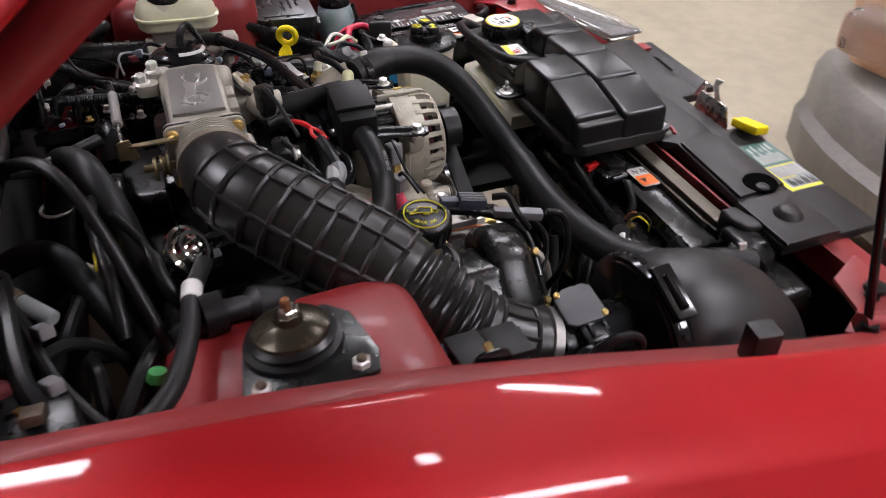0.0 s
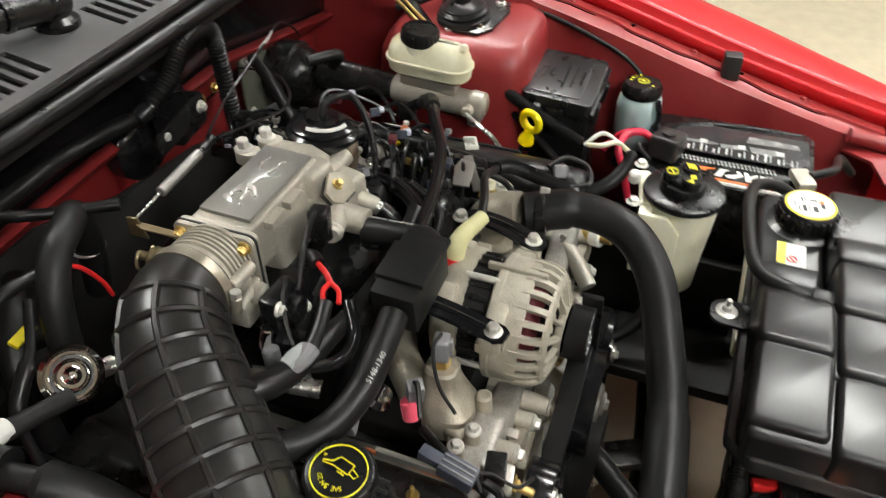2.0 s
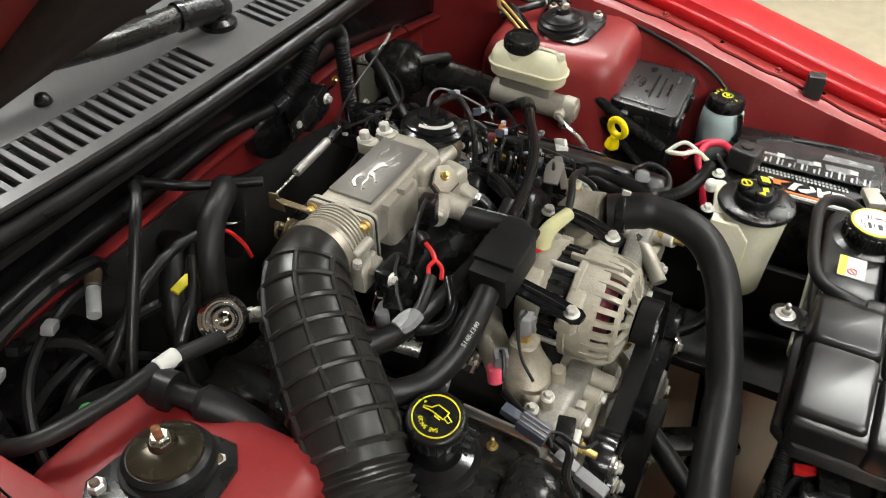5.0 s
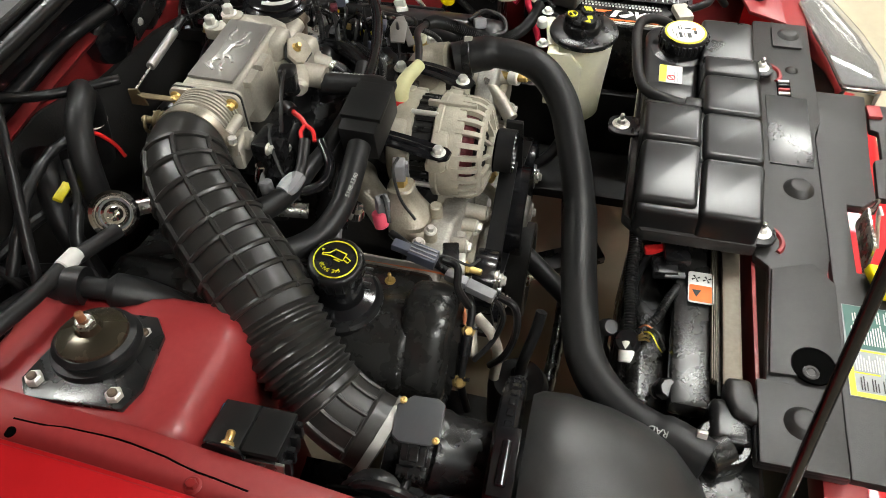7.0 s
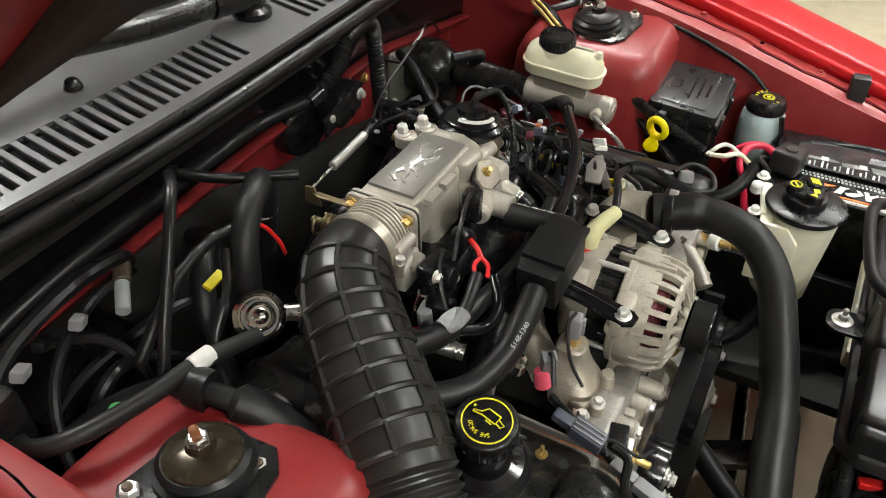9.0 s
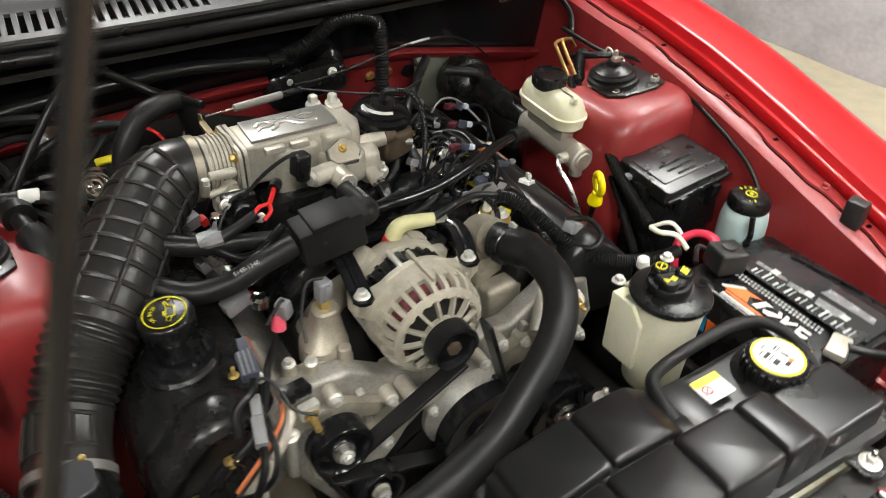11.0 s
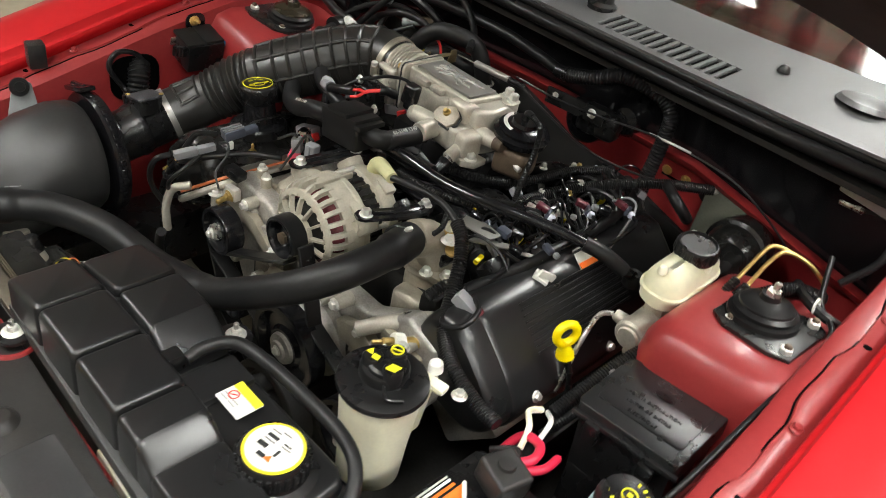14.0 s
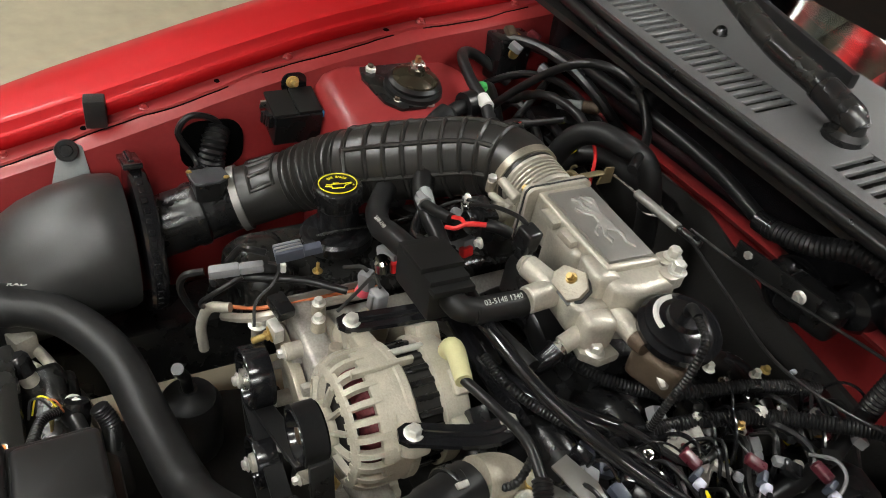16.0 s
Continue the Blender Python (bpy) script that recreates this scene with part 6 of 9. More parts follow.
for (x, y, z), w in (((-0.085, -0.712, 0.648), 0), ((0.306, -0.726, 0.644), 0), ((0.082, -0.505, 0.668), 1)):
    tab = part("tab", prism(B(), rounded(0.045, 0.055, 0.018), (x, y + (0.008 if not w else -0.008), z - 0.004), (1, 0, 0), (0, 1, 0), 0.006, 0.002), "plastic", cr)
    part("washer", lathe(B(), [(0.013, 0), (0.0135, 0.001), (0.009, 0.003)], (x, y, z + 0.002), (0, 0, 1), 20), "zinc", tab)
    part("nut", hexhead(B(), (x, y, z + 0.003), (0, 0, 1), 0.007, 0.008), "zinc", tab)
    part("stud", cyl(B(), (x, y, z), (x, y, z + 0.022), 0.0035, n=8), "steel", tab)
bm = B()
prism(bm, [(0.10, -0.70), (0.36, -0.705), (0.365, -0.6), (0.345, -0.532), (0.10, -0.527)], (0, 0, 0.575), (1, 0, 0), (0, 1, 0), 0.03, 0.006)
part("sump", bm, "bottle", cr, "cream translucent lower half")

# ---- radiator top cover ----
rc = thing("radiator_cover", (0, -0.77, 0.60), "dark grey grained plastic radiator cover panel", "car trim")
part("main_panel", prism(B(), [(-0.425, -0.800), (-0.425, -0.698), (-0.335, -0.698), (-0.335, -0.712), (-0.13, -0.724), (-0.115, -0.706), (0.47, -0.720), (0.47, -0.815), (0.20, -0.818), (0.16, -0.806), (-0.10, -0.806), (-0.13, -0.800), (-0.30, -0.800)], (0, 0, 0.618), (1, 0, 0), (0, 1, 0), 0.016, 0.004), "grain", rc)
part("end_panel", prism(B(), [(-0.428, -0.795), (-0.428, -0.700), (-0.318, -0.700), (-0.318, -0.797)], (0, 0, 0.634), (1, 0, 0), (0, 1, 0), 0.008, 0.003), "grain", rc)
part("step_panel", prism(B(), [(-0.300, -0.803), (-0.306, -0.716), (-0.138, -0.726), (-0.118, -0.780), (-0.150, -0.806)], (0, 0, 0.634), (1, 0, 0), (0, 1, 0), 0.006, 0.002), "grain", rc)
part("front_apron", prism(B(), [(-0.42, -0.880), (-0.42, -0.803), (-0.31, -0.803), (-0.15, -0.809), (0.16, -0.809), (0.19, -0.815), (0.287, -0.818), (0.287, -0.897), (0.115, -0.886), (0.02, -0.885), (0.02, -0.842), (-0.11, -0.842), (-0.11, -0.885)], (0, 0, 0.610), (1, 0, 0), (0, 1, 0), 0.016, 0.004), "grain", rc)
part("lip_panel", prism(B(), [(0.06, -0.895), (0.145, -0.900), (0.150, -0.912), (0.215, -0.915), (0.220, -0.902), (0.285, -0.905), (0.288, -0.948), (0.055, -0.945)], (0, 0, 0.600), (1, 0, 0), (0, 1, 0), 0.012, 0.004), "grain", rc)
part("red_tab", box(B(), (0.262, -0.912, 0.614), (0.030, 0.022, 0.008), (0, 0, 4), 0.002), "red_bay", rc, "dull red bracket tab")
part("raised_field", prism(B(), rounded(0.168, 0.065, 0.003), (0.163, -0.766, 0.6335), (1, 0, 0.0), (0, 1, 0), 0.003, 0.001), "inset", rc, "smooth inset panel that shines")
for x, y in ((0.03, -0.773), (-0.37, -0.750), (0.427, -0.779)):
    part("plug", lathe(B(), [(0.022, 0), (0.020, 0.003), (0.014, 0.009), (0.012, 0.010), (0.001, 0.0105)], (x, y, 0.634 + (0.008 if x < -0.3 else 0)), (0, 0, 1), 26), "grain", rc)
h = part("cup", lathe(B(), [(0.0265, -0.002), (0.0265, 0.0012), (0.0250, 0.0016), (0.0245, 0.0010), (0.001, 0.0009)], (-0.286, -0.768, 0.640), (0, 0, 1), 30), "hole", rc, "round recess shown by a flat black disc, with a bolt")
part("cup_bolt", lathe(B(), [(0.010, 0), (0.0095, 0.0012), (0.006, 0.002), (0.005, 0.001), (0.001, 0.001)], (-0.297, -0.764, 0.6409), (0, 0, 1), 14), "grain", h)
part("slot", prism(B(), rounded(0.044, 0.022, 0.004), (0.270, -0.764, 0.6343), (1, 0, 0), (0, 1, 0), 0.0012, 0.0002), "hole", rc)
for k, m in ((0, "zinc"), (1, "red_bay"), (2, "plastic"), (3, "zinc")):
    part("slot_clip", box(B(), (0.254 + 0.011 * k, -0.764, 0.636), (0.005, 0.018, 0.005), (0, 0, 6), 0.001), m, rc)
part("small_plug", lathe(B(), [(0.011, 0), (0.010, 0.002), (0.006, 0.0045), (0.001, 0.005)], (0.325, -0.780, 0.634), (0, 0, 1), 20), "grain", rc)
part("corner_pad", prism(B(), rounded(0.062, 0.050, 0.004), (0.420, -0.776, 0.634), (1, 0, 0), (0, 1, 0), 0.004, 0.0015), "grain", rc)
for x, y in ((-0.085, -0.712), (0.306, -0.728)):
    part("red_cutout", torus(B(), (x, y - 0.004, 0.6345), (0, 0, 1), 0.028, 0.004, 20, 6, 0.55, 3.2), "red_bay", rc, "dull red edge of a cutout")

# hood latch
lt = thing("hood_latch", (-0.05, -0.865, 0.60), "grey steel hood latch with a yellow release tab", "latch")
part("plate", prism(B(), [(-0.05, 0), (0.05, 0), (0.04, 0.045), (-0.035, 0.045)], (-0.045, -0.858, 0.605), (1, 0, 0), (0, 0, 1), 0.004, 0.001), "steel", lt)
part("hook", prism(B(), [(0.0, 0.0), (0.02, 0.0), (0.026, 0.045), (0.016, 0.068), (-0.006, 0.072), (0.010, 0.056), (0.012, 0.040)], (-0.06, -0.872, 0.625), (1, 0, 0), (0, 0.3, 1), 0.004, 0.001), "zinc", lt)
part("spring", tube(B(), [(-0.01, -0.862, 0.635), (0.0, -0.87, 0.66), (0.012, -0.862, 0.63)], 0.003, 8), "steel", lt)
part("tab", box(B(), (-0.135, -0.868, 0.640), (0.055, 0.035, 0.016), (12, 6, 10), 0.005, 3), "yellow", lt, "yellow plastic release tab")

# emission label on the front apron
el = thing("emission_label", (-0.27, -0.845, 0.628), "green, grey and yellow printed label stuck to the front apron", "label")
lx, ly = V((1, 0, 0)), V((0, 1, 0))
part("sheet", prism(B(), [(-0.31, -0.876), (-0.17, -0.880), (-0.17, -0.815), (-0.31, -0.812)], (0, 0, 0.6262), (1, 0, 0), (0, 1, 0), 0.001, 0), "label_grey", el)


def field(name, xa, xb, ya, yb, m, z=0.6273):
    return part(name, prism(B(), [(xa, ya), (xb, ya), (xb, yb), (xa, yb)], (0, 0, z), (1, 0, 0), (0, 1, 0), 0.0005, 0), m, el)


field("green_field", -0.238, -0.171, -0.878, -0.816, "label_green")
field("yellow_band", -0.309, -0.240, -0.820, -0.813, "label_yellow")
field("yellow_band", -0.309, -0.303, -0.875, -0.8205, "label_yellow")
field("yellow_band", -0.2425, -0.240, -0.875, -0.8205, "label_yellow")
field("yellow_band", -0.276, -0.274, -0.850, -0.8205, "label_yellow")
rnd = random.Random(11)
for i in range(16):
    y = -0.823 - 0.0032 * i
    w = 0.022 + 0.012 * rnd.random()
    field("print_bar", -0.232, -0.232 + w, y - 0.0013, y, "paper", 0.6279)
    if i % 3:
        field("print_bar", -0.196, -0.196 + 0.018 * rnd.random() + 0.004, y - 0.0013, y, "paper", 0.6279)
    field("print_bar", -0.272, -0.272 + 0.016 + 0.012 * rnd.random(), y - 0.0012, y, "paper", 0.6279)
    if i % 4:
        field("print_bar", -0.300, -0.300 + 0.012 + 0.010 * rnd.random(), y - 0.0012, y, "ink", 0.6279)

# ---- radiator and fan ----
rd = thing("radiator", (0, -0.69, 0.30), "aluminium radiator with black end tanks", "radiator")
part("core", box(B(), (0.0, -0.678, 0.44), (0.66, 0.03, 0.33), bev=0.002), "dark", rd)
part("top_strip", box(B(), (0.03, -0.6795, 0.610), (0.70, 0.024, 0.012), (0, 0, 0), 0.003), "strip", rd, "bare aluminium top strip")
for k in range(4):
    part("core_edge", box(B(), (0.03, -0.6645 + 0.0028 * k, 0.600 + 0.002 * k), (0.68, 0.0012, 0.01), (0, 0, 0), 0), "strip", rd)
part("end_tank", box(B(), (-0.375, -0.675, 0.45), (0.06, 0.05, 0.36), bev=0.012, seg=3), "plastic", rd)
part("end_tank", box(B(), (0.42, -0.675, 0.45), (0.06, 0.05, 0.36), bev=0.012, seg=3), "plastic", rd)
bm = B()
prism(bm, [(0.0, -0.012), (0.030, -0.012), (0.050, -0.004), (0.058, 0.016), (0.058, 0.040), (0.030, 0.040), (0.026, 0.022), (0.0, 0.018)], (-0.320, -0.678, 0.606), (-1, 0, 0), (0, -1, 0), 0.034, 0.009, 3)
part("mount", bm, "grain", rd, "grey moulded mounting saddle")
bm = B()
lathe(bm, [(0.032, -0.05), (0.032, 0.0), (0.029, 0.005), (0.022, 0.005), (0.020, -0.006), (0.012, -0.008), (0.010, 0.0), (0.001, 0.001)], (-0.400, -0.668, 0.618), (0, 0, 1), 30)
part("tank_neck", bm, "cover_black", rd)
part("tank_side", box(B(), (-0.44, -0.675, 0.50), (0.09, 0.09, 0.20), (0, 0, 0), 0.02, 3), "cover_black", rd)
part("outlet", cyl(B(), (-0.425, -0.645, 0.612), (-0.405, -0.672, 0.608), 0.024, n=24), "cover_black", rd)
fs = thing("fan_shroud", (0, -0.63, 0.30), "black plastic radiator fan shroud", "fan")
bm = B()
box(bm, (0.03, -0.640, 0.44), (0.68, 0.03, 0.31), bev=0.008)
box(bm, (-0.18, -0.632, 0.588), (0.34, 0.05, 0.03), (0, 0, 0), 0.008)
box(bm, (-0.15, -0.592, 0.535), (0.38, 0.075, 0.06), (12, 0, 0), 0.016, 3)
box(bm, (-0.19, -0.585, 0.47), (0.30, 0.08, 0.16), (0, 0, 0), 0.016, 3)
part("shroud", bm, "cover_black", fs)
part("ring", torus(B(), (0.05, -0.618, 0.42), (0, 1, 0), 0.15, 0.018, 48, 10), "plastic", fs)
part("motor", lathe(B(), [(0.05, 0), (0.052, 0.04), (0.04, 0.055), (0.001, 0.056)], (0.05, -0.62, 0.42), (0, 1, 0), 28), "dark", fs)
for k in range(7):
    a = 2 * math.pi * k / 7
    d = V((math.cos(a), 0, math.sin(a)))
    part("blade", box(B(), V((0.05, -0.622, 0.42)) + d * 0.092, (0.11, 0.004, 0.045), (0, -math.degrees(a), 0), 0.001), "plastic", fs)
for k in range(5):
    a = 2 * math.pi * k / 5 + 0.4
    d = V((math.cos(a), 0, math.sin(a)))
    part("strut", cyl(B(), V((0.05, -0.600, 0.42)) + d * 0.05, V((0.05, -0.605, 0.42)) + d * 0.16, 0.006, n=8), "plastic", fs)
part("warning_label", prism(B(), rounded(0.054, 0.034, 0.004), (-0.166, -0.641, 0.6080), (1, 0, 0), (0, 1, 0), 0.0012, 0), "paper", fs, "white and orange fan warning label")
part("label_field", prism(B(), rounded(0.028, 0.031, 0.003), (-0.177, -0.641, 0.6093), (1, 0, 0), (0, 1, 0), 0.0006, 0), "orange", fs)
bm = B()
for x, y in ((-0.151, -0.634), (-0.151, -0.649)):
    for k in range(4):
        a = radians(90 * k + 20)
        prism(bm, [(0, 0), (0.006, 0.002), (0.006, -0.001)], (x, y, 0.6093), (math.cos(a), math.sin(a), 0), (-math.sin(a), math.cos(a), 0), 0.0005, 0)
prism(bm, [(-0.006, -0.005), (0.006, -0.005), (0, 0.007)], (-0.177, -0.635, 0.6100), (0, 1, 0), (-1, 0, 0), 0.0005, 0)
part("label_signs", bm, "ink", fs)
fp = thing("fan_plug", (-0.11, -0.615, 0.60), "black fan connector with red lock clip", "connector")
part("body", box(B(), (-0.112, -0.605, 0.612), (0.05, 0.035, 0.022), (0, 0, 8), 0.003), "plastic", fp)
part("clip", box(B(), (-0.112, -0.575, 0.612), (0.012, 0.028, 0.010), (0, 0, 15), 0.002), "wire_red", fp, "red lock clip")
part("lead", tube(B(), [(-0.112, -0.59, 0.61), (-0.118, -0.57, 0.60), (-0.16, -0.555, 0.58), (-0.19, -0.575, 0.55)], 0.006, 8), "rubber", fp)

# lines beside the fan on the passenger side
ac = thing("refrigerant_lines", (-0.3, -0.6, 0.45), "grey aluminium refrigerant pipes with black service cap", "pipe")
part("pipe", tube(B(), [(-0.315, -0.585, 0.55), (-0.29, -0.57, 0.53), (-0.26, -0.55, 0.50), (-0.25, -0.54, 0.40)], 0.009, 12), "cast", ac)
part("pipe", tube(B(), [(-0.32, -0.58, 0.54), (-0.335, -0.55, 0.50), (-0.33, -0.53, 0.42)], 0.007, 12), "cast", ac)
part("pipe", tube(B(), [(-0.420, -0.598, 0.53), (-0.385, -0.582, 0.535), (-0.335, -0.565, 0.535), (-0.275, -0.556, 0.525), (-0.255, -0.548, 0.45)], 0.0075, 12), "cast", ac)
part("pipe", tube(B(), [(-0.395, -0.617, 0.53), (-0.345, -0.585, 0.545), (-0.305, -0.570, 0.535), (-0.285, -0.560, 0.48), (-0.285, -0.555, 0.40)], 0.0065, 12), "cast", ac)
part("block", box(B(), (-0.400, -0.600, 0.545), (0.03, 0.03, 0.04), (0, 0, 25), 0.005), "cast", ac)
part("service_port", cyl(B(), (-0.305, -0.590, 0.545), (-0.318, -0.600, 0.575), 0.011, n=14), "cast", ac)
part("cap", lathe(B(), [(0.013, 0), (0.014, 0.003), (0.014, 0.024), (0.011, 0.028), (0.001, 0.028)], (-0.318, -0.600, 0.575), (-0.35, -0.25, 0.9), 8), "plastic", ac, "black service cap")
part("switch", lathe(B(), [(0.017, 0), (0.018, 0.03), (0.014, 0.04)], (-0.235, -0.560, 0.545), (-0.4, 0.2, 0.8), 16), "plastic", ac)
bm = B()
for k, d in enumerate((0.0, 0.006, 0.012)):
    tube(bm, [(-0.245, -0.56, 0.57), (-0.25 + d, -0.575, 0.585), (-0.235 + d, -0.585, 0.56)], 0.0018, 6)
part("switch_lead", bm, "gold", ac)
part("line_sleeve", loom(B(), [(-0.235, -0.53, 0.58), (-0.225, -0.52, 0.555), (-0.22, -0.52, 0.50), (-0.22, -0.515, 0.42)], 0.011), "rubber", ac)
acm = thing("accumulator", (-0.27, -0.42, 0.38), "black foam-wrapped cylinder in front of the engine", "accumulator")
part("body", lathe(B(), [(0.02, -0.07), (0.040, -0.062), (0.044, -0.05), (0.044, 0.03), (0.036, 0.046), (0.02, 0.052), (0.012, 0.062), (0.001, 0.063)], (-0.288, -0.416, 0.443), (0, 0, 1), 28), "hose", acm)
part("neck", tube(B(), [(-0.288, -0.416, 0.500), (-0.284, -0.42, 0.535), (-0.262, -0.43, 0.572), (-0.245, -0.435, 0.60)], 0.008, 10), "rubber", acm)
part("stalk", cyl(B(), (-0.288, -0.416, 0.30), (-0.287, -0.416, 0.38), 0.006, n=10), "cast_dark", acm)
wp2 = thing("coolant_tube", (-0.28, -0.35, 0.55), "short pale bent metal coolant tube", "pipe")
part("tube", tube(B(), [(-0.322, -0.385, 0.54), (-0.318, -0.388, 0.59), (-0.312, -0.378, 0.625), (-0.295, -0.355, 0.635)], 0.0072, 12), "cast", wp2)

# ---- battery ----
bt = thing("battery", (0.48, -0.49, 0.48), "black car battery with white, grey and orange labels", "battery")
BX, BY, BZ = 0.483, -0.482, 0.645
part("case", prism(B(), rounded(0.190, 0.250, 0.012), (BX, BY, 0.47), (1, 0, 0), (0, 1, 0), BZ - 0.478, 0.003), "plastic", bt)
part("lid", prism(B(), rounded(0.196, 0.256, 0.014), (BX, BY, BZ - 0.02), (1, 0, 0), (0, 1, 0), 0.02, 0.004), "plastic", bt)
part("lid_field", prism(B(), [(-0.004, -0.12), (0.09, -0.12), (0.09, 0.07), (0.06, 0.115), (-0.004, 0.115)], (BX, BY, BZ - 0.002), (1, 0, 0), (0, 1, 0), 0.010, 0.004), "plastic", bt)
part("rim_rib", tube(B(), [(BX + 0.088, BY - 0.11, BZ + 0.006), (BX + 0.078, BY, BZ + 0.010), (BX + 0.05, BY + 0.09, BZ + 0.009), (BX - 0.005, BY + 0.118, BZ + 0.004)], 0.003, 6), "plastic", bt)
part("label_film", prism(B(), [(-0.022, -0.116), (0.066, -0.116), (0.066, 0.060), (0.045, 0.092), (-0.022, 0.095)], (BX, BY, BZ + 0.0082), (1, 0, 0), (0, 1, 0), 0.001, 0), "film", bt, "glossy creased black label film")
rnd = random.Random(8)


def print_row(name, x, y, w, h, m, z):
    return part(name, prism(B(), [(x, y), (x + w, y), (x + w, y + h), (x, y + h)], (BX, BY, BZ + z), (1, 0, 0), (0, 1, 0), 0.0004, 0), m, bt)


for i in range(9):
    y = 0.066 - 0.020 * i
    print_row("print_bar", -0.018, y, 0.010 + 0.012 * rnd.random(), 0.0035, "ink_grey", 0.0094)
    print_row("print_bar", -0.018, y - 0.007, 0.018, 0.0022, "label_grey", 0.0094)
    if i % 3 == 1:
        print_row("warning_field", 0.006, y - 0.006, 0.012, 0.012, "ink_grey", 0.0094)
for pts in ([(0.004, 0.078), (0.012, 0.080), (0.014, 0.030), (0.010, 0.022), (0.006, 0.034)], [(0.000, 0.018), (0.012, 0.020), (0.016, -0.018), (0.006, -0.024)], [(0.002, -0.030), (0.018, -0.026), (0.020, -0.070), (0.010, -0.078), (0.000, -0.060)], [(0.030, -0.020), (0.050, -0.024), (0.048, -0.100), (0.034, -0.104)]):
    part("label_patch", prism(B(), pts, (BX, BY, BZ + 0.0092), (1, 0, 0), (0, 1, 0), 0.0005, 0), "white_film", bt, "irregular glossy creased white patch on the label film")
for i in range(26):
    y = 0.085 - 0.0062 * i
    print_row("dash", -0.030, y, 0.005, 0.0036, "ink_grey", 0.0008)
    print_row("dash", -0.038, y - 0.002, 0.005, 0.0036, "ink_grey", 0.0008)


def logo(name, pts, m, z, label=""):
    return part(name, prism(B(), pts, (BX, BY, BZ + z), (1, 0, 0), (0, 1, 0), 0.0006, 0), m, bt, label)


for xa, xb, m in ((-0.0925, -0.0900, "ink_grey"), (-0.0880, -0.0845, "paper"), (-0.0815, -0.0775, "orange")):
    logo("logo_line", [(xa, 0.062), (xb, 0.062), (xb, -0.090), (xa, -0.090)], m, 0.0008)
logo("logo_flash", [(-0.074, 0.072), (-0.052, 0.050), (-0.050, 0.018), (-0.058, 0.034), (-0.074, 0.026)], "orange", 0.0008, "orange angular logo shape")
for k, pts in enumerate(([(-0.075, 0.074), (-0.072, 0.075), (-0.050, 0.052), (-0.050, 0.046), (-0.054, 0.049), (-0.075, 0.070)],
                         [(-0.072, 0.020), (-0.050, 0.012), (-0.050, -0.002), (-0.055, 0.004), (-0.072, 0.009)],
                         [(-0.072, 0.000), (-0.066, 0.004), (-0.058, -0.016), (-0.050, -0.012), (-0.050, -0.018), (-0.060, -0.024), (-0.072, -0.010)],
                         [(-0.073, -0.028), (-0.049, -0.024), (-0.049, -0.030), (-0.058, -0.033), (-0.049, -0.044), (-0.053, -0.046), (-0.064, -0.036), (-0.073, -0.036)],
                         [(-0.072, -0.052), (-0.050, -0.048), (-0.050, -0.068), (-0.055, -0.068), (-0.056, -0.055), (-0.062, -0.056), (-0.062, -0.070), (-0.066, -0.070), (-0.072, -0.058)])):
    logo("logo_stroke", pts, "paper", 0.0016 + 0.0001 * k)
tm = part("terminal_cover", box(B(), (0.440, -0.382, 0.668), (0.050, 0.046, 0.038), (0, 6, -14), 0.006, 3), "grain", bt, "dark grey terminal boot")
part("cover_knob", lathe(B(), [(0.011, 0), (0.010, 0.004), (0.001, 0.005)], (0.440, -0.382, 0.687), (0, 0, 1), 16), "grain", tm)
part("negative_post", lathe(B(), [(0.011, 0), (0.010, 0.016), (0.001, 0.017)], (0.43, -0.595, 0.645), (0, 0, 1), 18), "zinc", bt)
part("negative_clamp", box(B(), (0.43, -0.590, 0.657), (0.045, 0.028, 0.014), (0, 0, 20), 0.004), "cast", bt)
part("side_sticker", box(B(), (0.386, -0.398, 0.580), (0.001, 0.035, 0.028), (0, 0, 0), 0), "blue", bt, "blue and orange sticker on the side")
part("side_sticker", box(B(), (0.3855, -0.430, 0.580), (0.001, 0.024, 0.028), (0, 0, 0), 0), "orange", bt)
part("tray", box(B(), (BX, BY, 0.463), (0.22, 0.27, 0.02), bev=0.005), "dark", bt)
nc = thing("negative_cable", (0.44, -0.62, 0.64), "black battery cable draped from its post", "cable")
part("cable", tube(B(), [(0.435, -0.60, 0.662), (0.47, -0.635, 0.66), (0.54, -0.65, 0.64), (0.57, -0.68, 0.60)], 0.007, 10), "rubber", nc)
pc = thing("positive_cable", (0.44, -0.35, 0.67), "thick red battery cable with smaller white leads", "cable")
part("red_cable", tube(B(), [(0.425, -0.372, 0.668), (0.448, -0.345, 0.676), (0.440, -0.318, 0.674), (0.412, -0.310, 0.660), (0.398, -0.325, 0.63), (0.395, -0.34, 0.58)], 0.0062, 10), "wire_pink", pc)
part("red_cable", tube(B(), [(0.435, -0.372, 0.664), (0.462, -0.340, 0.670), (0.460, -0.305, 0.660), (0.45, -0.28, 0.63)], 0.0055, 10), "wire_pink", pc)
part("white_lead", tube(B(), [(0.40, -0.262, 0.665), (0.395, -0.285, 0.672), (0.412, -0.305, 0.672), (0.420, -0.325, 0.655)], 0.0042, 8), "bottle", pc)
part("white_lead", tube(B(), [(0.405, -0.255, 0.660), (0.425, -0.28, 0.676), (0.43, -0.31, 0.66)], 0.0035, 8), "white", pc)
part("black_loop", tube(B(), [(0.40, -0.36, 0.66), (0.425, -0.34, 0.668), (0.44, -0.36, 0.66)], 0.004, 8), "rubber", pc)

